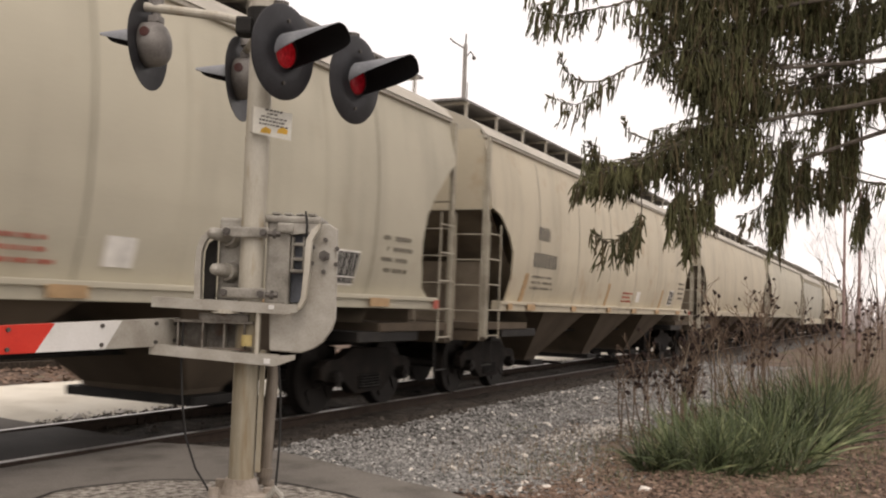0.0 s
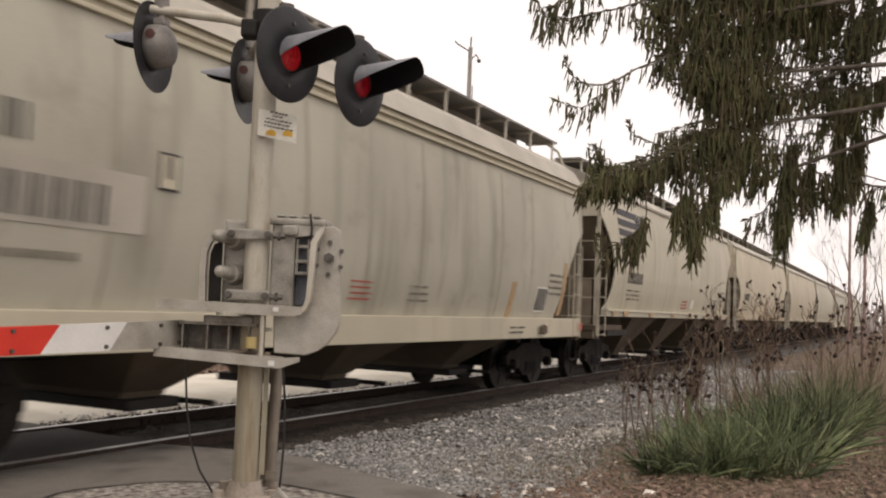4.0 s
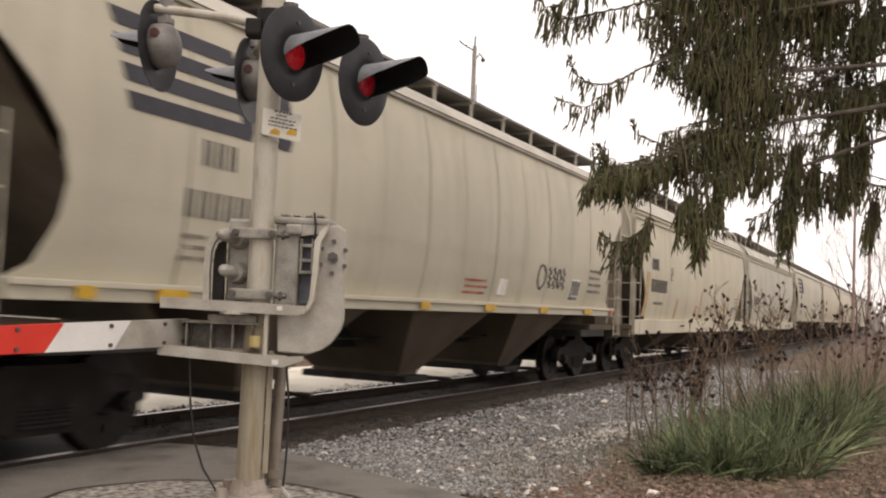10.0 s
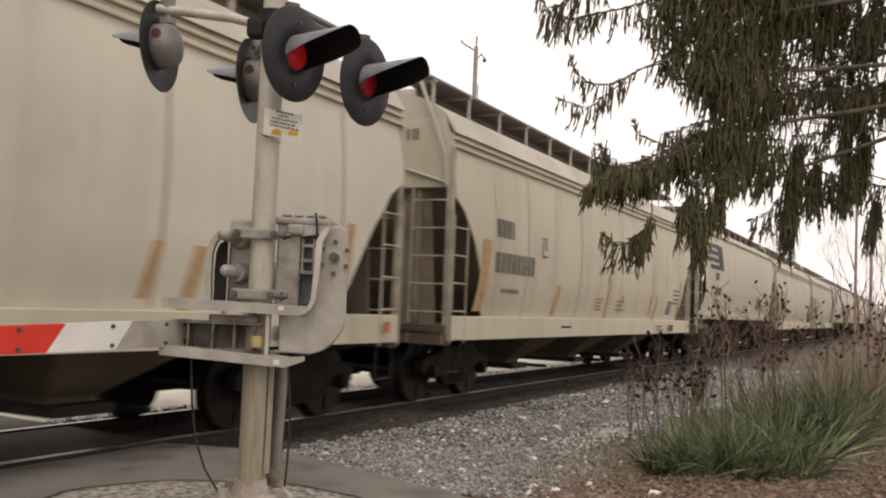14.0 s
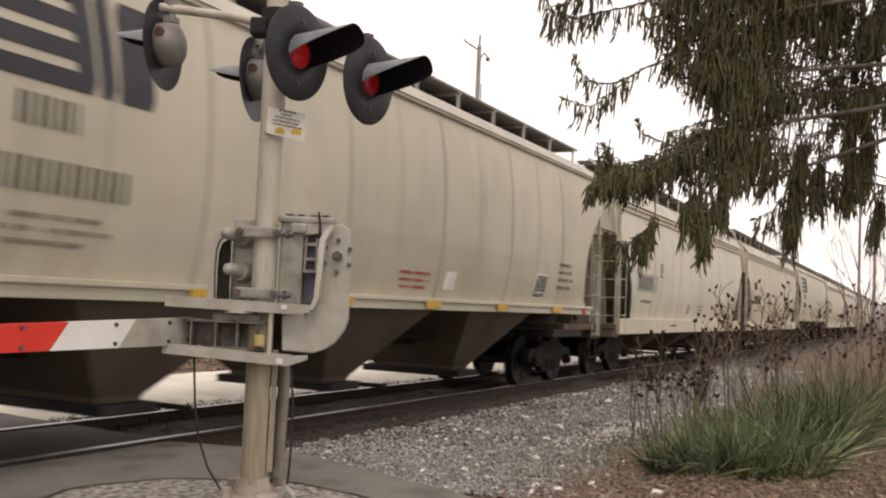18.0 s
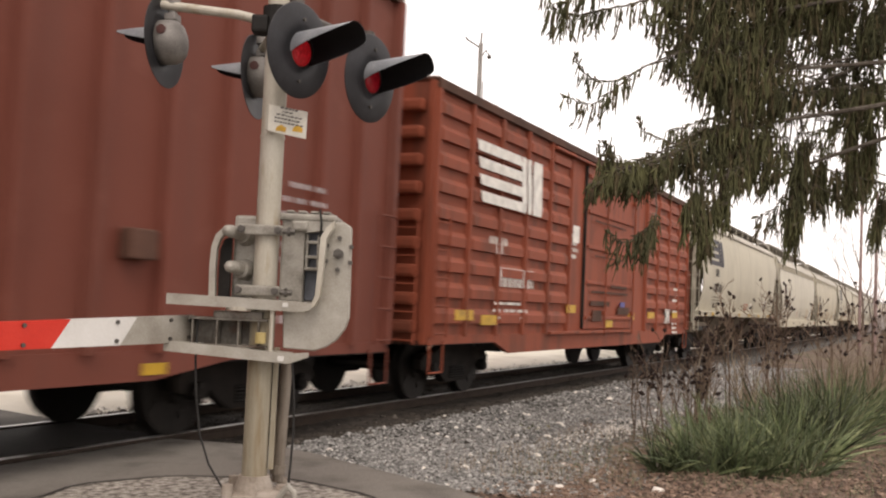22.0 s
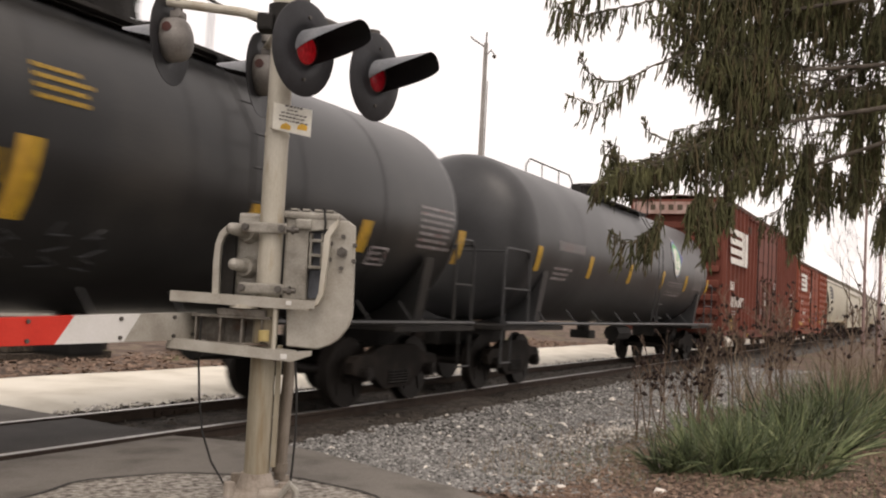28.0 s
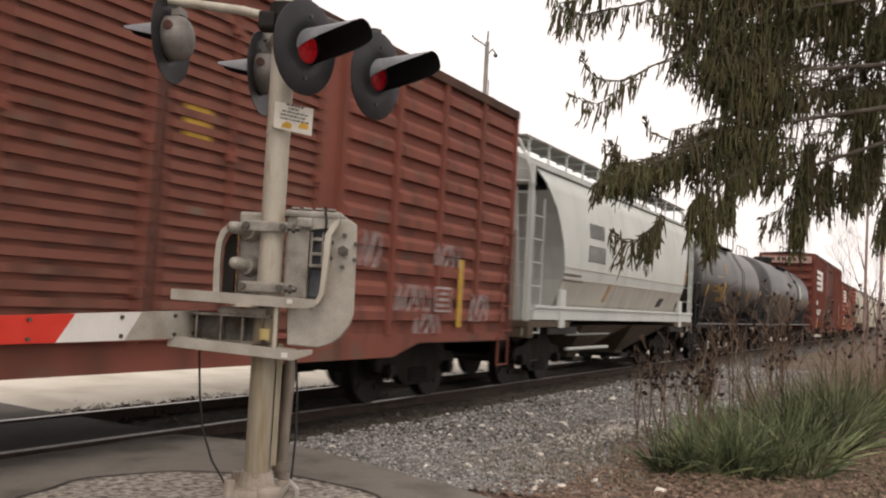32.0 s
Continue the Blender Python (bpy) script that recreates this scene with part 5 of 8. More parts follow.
def tall_grass(name, count, box_xy, height, seed, material, label, lean=0.3, wide=0.004):
    r = random.Random(seed)
    v, f = [], []
    for _ in range(count):
        x, y = r.uniform(box_xy[0], box_xy[1]), r.uniform(box_xy[2], box_xy[3])
        h = height * r.uniform(0.4, 1.1)
        a = r.uniform(0, 6.283)
        d = Vector((math.cos(a), math.sin(a), 0))
        s = Vector((-d.y, d.x, 0))
        p = Vector((x, y, lane_height(x, y) - 0.01))
        k = len(v)
        ln = r.uniform(0.05, lean)
        for i in range(4):
            t = i / 3
            c = p + Vector((0, 0, h * t)) + d * (h * ln * t * t)
            w = wide * (1 - t * 0.85)
            v += [c + s * w, c - s * w]
        for i in range(3):
            f.append((k + 2 * i, k + 2 * i + 1, k + 2 * i + 3, k + 2 * i + 2))
    return tagged(raw(name, v, f, material), label, "grass", kind="stuff")


tall_grass("dry_grass", 1700, (14.2, 24, -0.5, 1.75), 0.95, 51, M_STRAW, "tall dry straw-coloured grass", 0.3, 0.004)
tall_grass("dry_grass", 260, (14.5, 30, 1.9, 3.0), 0.45, 52, M_STRAW, "tall dry straw-coloured grass", 0.4, 0.005)
tall_grass("short_grass", 2500, (8.2, 13, 0.2, 3.4), 0.12, 53, M_IRIS, "short green grass among leaves", 0.7, 0.003)
tall_grass("dry_grass", 1500, (8.0, 12.5, 2.2, 4.0), 0.14, 54, M_STRAW, "short dry grass among stones", 0.8, 0.003)
# ---- far side and distance ----
def utility_pole(x, y, h, lean, material, arms, seed):
    ob = thing("utility_pole", pose(x, y, -0.3, lean, 0, 0), "tall weathered wooden utility pole", "utility pole", "utility poles")
    bm = bmesh.new()
    rod(bm, (0, 0, 0), (0, 0, h), 0.105 if arms else 0.075, 0.065 if arms else 0.05, 12)
    part("pole", bm, material, ob)
    if arms:
        bm = bmesh.new()
        pipe(bm, [(0, 0, h - 0.45), (0.15, -0.12, h - 0.2), (0.28, -0.18, h - 0.32)], 0.018)
        bmesh.ops.create_uvsphere(bm, u_segments=10, v_segments=6, radius=0.07, matrix=Matrix.Translation((0.28, -0.18, h - 0.38)))
        part("lamp_arm", bm, M_BOLT, ob)
        bm = bmesh.new()
        rod(bm, (0, 0, h - 0.05), (0.03, 0, h + 0.35), 0.025, n=6)
        pipe(bm, [(0, 0, h - 0.15), (-0.35, 0.3, h + 0.05), (-0.42, 0.35, h + 0.12)], 0.022)
        part("insulator_pin", bm, M_BOLT, ob)
        bm = bmesh.new()
        rod(bm, (0.14, -0.05, 1.5), (0.14, -0.05, h - 1.2), 0.02, n=6)
        part("conduit", bm, M_POLE, ob)
    return ob


utility_pole(27.4, 12.7, 10.0, 0, M_POLE, True, 1)
for x, y, h in ((46, 2.45, 7.6), (44, 1.75, 7.2), (70, 16, 9.0)):
    utility_pole(x, y, h, 0, M_REDPOLE, False, 2)


def bare_tree(x, y, height, seed, spread=0.5):
    """A leafless tree of forking branches."""
    r = random.Random(seed)
    ob = thing("bare_tree", pose(x, y, -0.2), "leafless winter tree with fine grey twigs", "tree", "bare trees")
    v, f = [], []

    def limb(p, d, ln, rad, depth):
        q = p + d * ln
        s = d.cross(Vector((0.3, 0.5, 0.8))).normalized()
        o = d.cross(s).normalized()
        k = len(v)
        r2 = rad * 0.68
        for c, w in ((p, rad), (q, r2)):
            for a in (0, 2.094, 4.189):
                v.append(c + (s * math.cos(a) + o * math.sin(a)) * w)
        for i in range(3):
            j = (i + 1) % 3
            f.append((k + i, k + j, k + 3 + j, k + 3 + i))
        if depth == 0:
            return
        for _ in range(3 if depth < 4 else 2):
            e = (d + Vector((r.uniform(-1, 1), r.uniform(-1, 1), r.uniform(-0.3, 0.7))) * spread).normalized()
            limb(q if r.random() < 0.6 else p + d * ln * r.uniform(0.6, 1), e, ln * r.uniform(0.62, 0.86), r2 * 0.75, depth - 1)
    limb(Vector((0, 0, 0)), Vector((0.03, 0.02, 1)).normalized(), height * 0.26, height * 0.0095, 6)
    raw("branch", v, f, M_TWIG, ob, kind="stuff")
    return ob


for k, (x, y, h) in enumerate(((60, 6.5, 9), (66, 1.5, 10), (74, 12, 9), (58, -2.5, 9), (80, 5, 11), (52, 1.0, 7), (90, 18, 11), (85, 10, 11), (50, -1.2, 8), (56, 3.0, 8), (62, -0.5, 10), (48, 2.0, 6), (70, 3.5, 11), (76, 0.5, 11), (54, -3.5, 9))):
    bare_tree(x, y, h, 60 + k)

# low pale building, sheds and pallets beyond the lane
b = thing("workshop", pose(16, 27, 0.1), "low pale block workshop with dark windows beyond the lane", "building")
bm = bmesh.new()
box(bm, -12, 10, 0, 9, -0.2, 3.0)
part("wall", bm, M_WALL, b)
bm = bmesh.new()
slab(bm, [(-12.3, 3.0), (10.3, 3.0), (10.3, 3.2), (-12.3, 3.2)], -0.3, 9.3)
part("roof", bm, M_ROOF, b)
for x in (-9, -6, -3, 0, 3, 6):
    bm = bmesh.new()
    box(bm, x, x + 1.6, -0.05, 0.02, 0.9, 2.2, 0.01)
    part("window", bm, M_DARKWIN, b)


def post_pile(x, y, seed):
    r = random.Random(seed)
    ob = thing("timber_stack", pose(x, y, lane_height(x, y)), "stack of dark weathered ties by the lane", "timber stack", "timber stacks")
    for i in range(3):
        for j in range(3 - i):
            bm = bmesh.new()
            box(bm, -1.2 + r.uniform(-0.1, 0.1), 1.2 + r.uniform(-0.1, 0.1), j * 0.28 + i * 0.13, j * 0.28 + i * 0.13 + 0.24, i * 0.2, i * 0.2 + 0.18, 0.01)
            part("timber", bm, M_TIE, ob)
    return ob


post_pile(13.5, 15.0, 1)
post_pile(19.0, 15.6, 2)
# far woods: a ragged belt of twigs and trunks at the edge of sight
rw2 = random.Random(77)
v, f = [], []
for _ in range(4500):
    a = radians(rw2.uniform(-12, 62))
    d = rw2.uniform(130, 230)
    x, y = d * math.cos(a), d * math.sin(a)
    h = rw2.uniform(2, 6)
    w = rw2.uniform(0.06, 0.22)
    s = Vector((-math.sin(a), math.cos(a), 0))
    ln = Vector((rw2.uniform(-1, 1) * 1.2, rw2.uniform(-1, 1) * 1.2, h))
    z0 = rw2.uniform(-0.3, 1.5)
    k = len(v)
    p = Vector((x, y, z0))
    v += [p - s * w, p + s * w, p + ln + s * w * 0.2, p + ln - s * w * 0.2]
    f.append((k, k + 1, k + 2, k + 3))
tagged(raw("far_woods", v, f, M_WOODS), "leafless woods at the edge of sight, haze painted into their colour", "woods", kind="stuff")
# ---- the train ----
TRACK_Y = 7.5


def profile(points, v):
    """Straight lines through (z, value), given from high z to low z."""
    if v >= points[0][0]:
        return points[0][1]
    for (za, a), (zb, b) in zip(points, points[1:]):
        if v >= zb:
            return a + (b - a) * (za - v) / (za - zb)
    return points[-1][1]


def coil_mesh():
    """A coil spring as one turned body with five thick rings."""
    bm = bmesh.new()
    rings = []
    for k in range(11):
        w, z = (0.05 if k % 2 else 0.036), k * 0.0185
        rings.append([bm.verts.new((w * math.cos(math.pi * i / 4), w * math.sin(math.pi * i / 4), z)) for i in range(8)])
    for a, b in zip(rings, rings[1:]):
        for i in range(8):
            bm.faces.new((a[i], a[(i + 1) % 8], b[(i + 1) % 8], b[i]))
    return mesh_of("coil_spring", bm, M_UNDER)


SPRING = coil_mesh()


def add_truck(car, x):
    """A two-axle truck of cast side frames, bolster, springs and two wheelsets."""
    bm = bmesh.new()
    box(bm, -0.19, 0.19, -1.0, 1.0, 0.42, 0.68, 0.03)
    box(bm, -0.3, 0.3, -0.35, 0.35, 0.66, 0.8, 0.03)
    truck = part("truck", bm, M_TRUCK, car, "cast steel two-axle truck, rusty and oily")
    truck.location = (x, 0, 0)
    for s in (-1, 1):
        bm = bmesh.new()
        y = 0.99 * s
        slab(bm, [(-1.17, 0.60), (-1.05, 0.68), (-0.75, 0.70), (-0.45, 0.82), (0.45, 0.82), (0.75, 0.70), (1.05, 0.68), (1.17, 0.60),
                  (1.15, 0.46), (1.03, 0.42), (0.95, 0.52), (0.8, 0.54), (0.55, 0.36), (0.36, 0.24), (-0.36, 0.24), (-0.55, 0.36),
                  (-0.8, 0.54), (-0.95, 0.52), (-1.03, 0.42), (-1.15, 0.46)], y - 0.07, y + 0.07)
        part("side_frame", bm, M_TRUCK, truck)
        for i in range(-2, 3):
            piece("coil_spring", SPRING, truck, pose(i * 0.105, y + 0.075 * s, 0.295))
        for ax in (-0.89, 0.89):
            bm = bmesh.new()
            rod(bm, (ax, y + 0.03 * s, 0.457), (ax, y + 0.16 * s, 0.457), 0.105, 0.09, 10)
            rod(bm, (ax, y + 0.16 * s, 0.457), (ax, y + 0.18 * s, 0.457), 0.05, n=6)
            part("bearing_cap", bm, M_WHEEL, truck)
    for ax in (-0.89, 0.89):
        bm = bmesh.new()
        rod(bm, (0, -0.95, 0), (0, 0.95, 0), 0.075, n=10)
        for s in (-1, 1):
            y = 0.75 * s
            rod(bm, (0, y - 0.06, 0), (0, y + 0.06, 0), 0.455, n=28)
            rod(bm, (0, y - 0.085 * s, 0), (0, y - 0.055 * s, 0), 0.485, n=28)
            rod(bm, (0, y + 0.06 * s, 0), (0, y + 0.09 * s, 0), 0.16, 0.13, 12)
            for k in range(4):
                a = k * math.pi / 2 + 0.4
                box(bm, -0.035, 0.035, -0.012, 0.012, -0.09, 0.09,
                    m=Matrix.Translation((0.29 * math.cos(a), y + 0.065 * s, 0.29 * math.sin(a))))
        w = part("wheelset", bm, M_WHEEL, truck, "steel axle with two wheels, worn tread")
        w.location = (ax, 0, 0.457)
    return truck


def ladder(bm, x0, x1, y, z0, z1, step=0.40, r=0.013, along="x"):
    """Two rails and rungs, in a plane along x or along y."""
    def at(u, z):
        return (u, y, z) if along == "x" else (y, u, z)
    for u in (x0, x1):
        rod(bm, at(u, z0), at(u, z1), r * 1.3, n=6)
    k = int((z1 - z0) / step)
    for i in range(k + 1):
        z = z0 + 0.05 + i * step
        if z < z1:
            rod(bm, at(x0, z), at(x1, z), r, n=6)


def coupler(bm, end, s):
    box(bm, min(s * (end - 0.3), s * (end + 0.30)), max(s * (end - 0.3), s * (end + 0.30)), -0.09, 0.09, 0.78, 0.98, 0.02)
    box(bm, min(s * (end + 0.25), s * (end + 0.50)), max(s * (end + 0.25), s * (end + 0.50)), -0.15, 0.15, 0.74, 1.02, 0.04)


def hopper(name, label, L, paint, style):
    """A covered hopper car, L metres from coupler to coupler. style: the shape of its sides and ends."""
    car = thing(name, pose(0, TRACK_Y, 0), label, "hopper car", "train cars")
    end = L / 2 - style["gap"]
    cut, width, eave, sill = style["cut"], style["width"], style["eave"], style["sill"]
    opening = style["opening"]
    # side sheets
    zs = sorted({eave - 0.02} | {z for z, _ in cut} | {sill[1] + i * (eave - sill[1]) / 14 for i in range(15)}, reverse=True)
    knots = [z for z, _ in cut]
    zs = [z for z in zs if sill[1] - 0.001 <= z <= eave + 0.001 and (z in knots or min(abs(z - k) for k in knots) > 0.05)]
    if zs[-1] > sill[1] + 0.01:
        zs.append(sill[1])
    sheets = [("side_sheet", zs, paint, "steel side sheet with streaks of grime")]
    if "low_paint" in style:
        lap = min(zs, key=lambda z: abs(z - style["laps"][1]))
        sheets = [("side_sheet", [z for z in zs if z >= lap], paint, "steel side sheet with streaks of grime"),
                  ("lower_side_sheet", [z for z in zs if z <= lap], style["low_paint"], "lower side sheet browned by dust and painted shade")]
    for s, (sheet_name, levels, sheet_paint, sheet_label) in [(side, one) for side in (-1, 1) for one in sheets]:
        bm = bmesh.new()
        rows = []
        for z in levels:
            e, y = end - profile(cut, z), profile(width, z)
            n = 6
            rows.append([(bm.verts.new((-e + 2 * e * i / n, s * y, z)), bm.verts.new((-e + 2 * e * i / n, s * (y - 0.03), z))) for i in range(n + 1)])
        for a, b in zip(rows, rows[1:]):
            for i in range(len(a) - 1):
                bm.faces.new((a[i][0], a[i + 1][0], b[i + 1][0], b[i][0]))
                bm.faces.new((a[i][1], b[i][1], b[i + 1][1], a[i + 1][1]))
            for i in (0, len(a) - 1):
                bm.faces.new([bm.verts.new(v.co) for v in (a[i][0], b[i][0], b[i][1], a[i][1])])
        bmesh.ops.recalc_face_normals(bm, faces=bm.faces[:])
        part(sheet_name, bm, sheet_paint, car, sheet_label, smooth=True)
    for s in (-1, 1):
        # weld seams
        k = style["seams"]
        for i in range(1, k):
            x = -end + 2 * end * i / k
            if abs(x) > end - 1.4:
                continue
            bm = bmesh.new()
            zz = [sill[1] + 0.02 + j * (eave - sill[1] - 0.1) / 10 for j in range(11)]
            for za, zb in zip(zz, zz[1:]):
                ya, yb = profile(width, za), profile(width, zb)
                v = [bm.verts.new((x + dx, s * (y + 0.006), z)) for dx, y, z in ((-0.02, ya, za), (0.02, ya, za), (0.02, yb, zb), (-0.02, yb, zb))]
                bm.faces.new(v if s > 0 else v[::-1])
            part("weld_seam", bm, paint if i % 2 or style["seams"] < 8 else M_SEAM, car)
        # horizontal laps where the lower sheet is welded on
        for z in style["laps"] if "laps" in style else ():
            y, e = profile(width, z), end - profile(cut, z) - 0.02
            bm = bmesh.new()
            a, b = sorted((s * (y - 0.02), s * (y + 0.010)))
            box(bm, -e, e, a, b, z - 0.014, z + 0.014, 0.005)
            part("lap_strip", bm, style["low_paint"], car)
        # side sill
        bm = bmesh.new()
        y0 = style["sill_y"] if "sill_y" in style else profile(width, sill[1])
        a, b = sorted((s * (y0 - 0.10), s * (y0 + 0.035)))
        box(bm, -end + sill[2], end - sill[2], a, b, sill[0], sill[1], 0.012)
        if sill[3]:
            a, b = sorted((s * (y0 - 0.1), s * (y0 + 0.07)))
            box(bm, -end + sill[2], end - sill[2], a, b, sill[1] - 0.03, sill[1] + 0.025, 0.01)
        part("side_sill", bm, style["sill_paint"], car)
        # eave
        yt = profile(width, eave)
        for dz, h, out in style["eave_steps"]:
            bm = bmesh.new()
            a, b = sorted((s * (yt - 0.12), s * (yt + out)))
            box(bm, -end, end, a, b, eave + dz, eave + dz + h, 0.012)
            part("eave_strip", bm, style["eave_paint"], car)
        if "fascia" in style:
            z0, z1, o0, o1 = style["fascia"]
            bm = bmesh.new()
            quad = [(yt + o0, eave + z0), (yt - o1, eave + z1), (yt - o1 - 0.03, eave + z1), (yt + o0 - 0.05, eave + z0)]
            ends = [[bm.verts.new((x, s * y, z)) for y, z in quad] for x in (-end, end)]
            for i in range(4):
                j = (i + 1) % 4
                bm.faces.new((ends[0][i], ends[0][j], ends[1][j], ends[1][i]))
            bm.faces.new(ends[0])
            bm.faces.new(ends[1])
            bmesh.ops.recalc_face_normals(bm, faces=bm.faces[:])
            part("roof_fascia", bm, style["roof_paint"], car, "pale sloping roof edge")
    # roof
    bm = bmesh.new()
    top, yt = eave + style["eave_height"], profile(width, eave) - (style["fascia"][3] if "fascia" in style else 0)
    n = 12
    rows = [[bm.verts.new((x, -yt + 2 * yt * i / n, top + style["crown"] * math.sin(math.pi * i / n) ** 0.8)) for i in range(n + 1)] for x in (-end, -end * 0.33, end * 0.33, end)]
    for a, b in zip(rows, rows[1:]):
        for i in range(n):
            bm.faces.new((a[i], b[i], b[i + 1], a[i + 1]))
    for row in (rows[0], rows[-1]):
        lo = [bm.verts.new((v.co.x, v.co.y, top - 0.05)) for v in row]
        for i in range(n):
            bm.faces.new((row[i], row[i + 1], lo[i + 1], lo[i]))
    bmesh.ops.recalc_face_normals(bm, faces=bm.faces[:])
    part("roof", bm, style["roof_paint"], car, smooth=False)
    crest = top + style["crown"]
    bm = bmesh.new()
    for s in (-1, 1):
        box(bm, -end + 0.8, end - 0.8, -0.40 + s * 0.02, 0.40 + s * 0.02, crest - 0.06, crest + 0.15, 0.02)
    part("hatch_cover", bm, style["roof_paint"], car, "long roof hatch trough with latches")
    for s in (-1, 1):
        y = s * style["board"]
        a, b = sorted((y - 0.30 * s, y + 0.30 * s))
        nb = 6
        bm = bmesh.new()
        box(bm, -end + 0.1, end - 0.1, -0.046, 0.046, 0, 0.035)
        slat = mesh_of("grating_slat", bm, M_GRATE)
        for i in range(nb):
            piece("grating_slat", slat, car, pose(0, a + (b - a) * (i + 0.5) / nb, style["board_z"]))
        bm = bmesh.new()
        box(bm, -0.03, 0.03, -0.3, 0.3, -0.04, 0)
        box(bm, -0.025, 0.025, 0.26 * s - 0.015, 0.26 * s + 0.015, top - 0.02 + style["crown"] * 0.25 - style["board_z"], 0)
        arm = mesh_of("board_bracket", bm, style["roof_paint"])
        k = 12
        for i in range(k + 1):
            piece("board_bracket", arm, car, pose(-end + 0.3 + (2 * end - 0.6) * i / k, y, style["board_z"]))
    # ends
    for s in (-1, 1):
        bm = bmesh.new()
        yo = profile(width, opening)
        ye = profile(width, eave)
        outline = [(-yo, opening), (yo, opening), (ye, eave), (yt - 0.02, top)] + [(yt - 2 * yt * i / 8, top + style["crown"] * math.sin(math.pi * i / 8) ** 0.8 - 0.01) for i in range(1, 8)] + [(-yt + 0.02, top), (-ye, eave)]
        for x in (s * (end - 0.04), s * end):
            bm.faces.new([bm.verts.new((x, y, z)) for y, z in outline])
        part("end_sheet", bm, paint, car)
        bm = bmesh.new()
        x0, x1 = s * (end - 0.06), s * (end - 2.3)
        for d in (0, 0.03):
            bm.faces.new([bm.verts.new(v) for v in ((x0 - s * d, -yo + 0.04, opening), (x0 - s * d, yo - 0.04, opening), (x1, 1.42, 1.2 - d), (x1, -1.42, 1.2 - d))])
        if style.get("follow"):
            bm.free()
            bm = bmesh.new()
            rows = []
            for k in range(13):
                z = opening - (opening - 1.15) * k / 12
                x = s * (end - profile(cut, z) - 0.10)
                w = profile(width, z) - 0.035
                rows.append([bm.verts.new((x, y, z)) for y in (-w, w)] + [bm.verts.new((x - s * 0.03, y, z)) for y in (w, -w)])
            for a, b in zip(rows, rows[1:]):
                for i in range(4):
                    bm.faces.new((a[i], a[(i + 1) % 4], b[(i + 1) % 4], b[i]))
            bmesh.ops.recalc_face_normals(bm, faces=bm.faces[:])
        part("slope_sheet", bm, style["slope"], car, "slanting end slope sheet, dull")
        for t in (-1, 1) if style["legs"] else ():
            bm = bmesh.new()
            a, b = sorted((s * (end - 0.16), s * (end - 0.13)))
            v = [(t * 1.24, 1.17), (t * 0.56, 1.17), (t * 0.62, opening - 0.1), (t * 1.10, opening - 0.02)]
            ring = [[bm.verts.new((x, y, z)) for y, z in v] for x in (a, b)]
            bm.faces.new(ring[0])
            bm.faces.new(ring[1])
            for i in range(4):
                bm.faces.new((ring[0][i], ring[0][(i + 1) % 4], ring[1][(i + 1) % 4], ring[1][i]))
            bmesh.ops.recalc_face_normals(bm, faces=bm.faces[:])
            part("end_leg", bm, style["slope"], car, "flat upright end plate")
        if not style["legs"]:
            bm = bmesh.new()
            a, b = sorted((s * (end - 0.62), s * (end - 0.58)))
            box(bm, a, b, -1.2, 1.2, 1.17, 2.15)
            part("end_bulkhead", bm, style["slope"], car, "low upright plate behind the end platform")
        bm = bmesh.new()
        slab(bm, [(s * (end - 0.12), opening - 0.02), (s * (end - 0.04), opening - 0.02), (s * (end - 0.04), 1.2), (s * (end - 0.12), 1.2)], -0.04, 0.04)
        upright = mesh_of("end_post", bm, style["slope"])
        for y in (-0.95, 0.95):
            piece("end_post", upright, car, pose(0, y, 0))
        bm = bmesh.new()
        a, b = sorted((s * (end - 2.0), s * (end + 0.12)))
        box(bm, a, b, -1.52, 1.52, 1.06, 1.17, 0.01)
        a, b = sorted((s * (end - 0.12), s * (end + 0.10)))
        box(bm, a, b, -1.53, 1.53, 0.88, 1.17, 0.015)
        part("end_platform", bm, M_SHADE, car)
        bm = bmesh.new()
        coupler(bm, end, s)
        part("coupler", bm, M_TRUCK, car)
        for t in (-1, 1):
            yl = t * (profile(width, opening) - 0.02)
            bm = bmesh.new()
            a, b = sorted((s * (end - 0.03), s * (end + 0.05)))
            ya, yb = sorted((yl - t * 0.06, yl))
            box(bm, a, b, ya, yb, 0.95, eave, 0.008)
            part("corner_post", bm, style["trim"], car)
            bm = bmesh.new()
            ladder(bm, s * (end - 0.45), s * (end + 0.02), yl + t * 0.03, 0.92, style["ladder"], 0.40, 0.011)
            part("side_ladder", bm, style["trim"], car, "bar ladder bolted to the car's end")
            bm = bmesh.new()
            ladder(bm, yl - t * 0.62, yl - t * 0.06, s * (end + 0.09), 0.9, style["ladder"] + 0.5, 0.40, 0.011, along="y")
            part("end_ladder", bm, style["trim"], car)
        if style["rail"]:
            for t in (-1, 1):
                bm = bmesh.new()
                y = t * style["board"]
                pipe(bm, [(s * (end - 1.0), y, style["board_z"] + 0.05), (s * (end - 0.1), y, style["board_z"] + 0.07),
                          (s * (end + 0.08), t * (style["board"] + 0.25), style["board_z"] - 0.12), (s * (end + 0.10), t * 1.42, eave - 0.1),
                          (s * (end + 0.10), t * 1.47, opening)], 0.028)
                pipe(bm, [(s * (end + 0.03), t * 1.45, opening + 0.05), (s * (end + 0.03), t * 0.75, eave - 0.3)], 0.022)
                part("end_handrail", bm, style["roof_paint"], car)
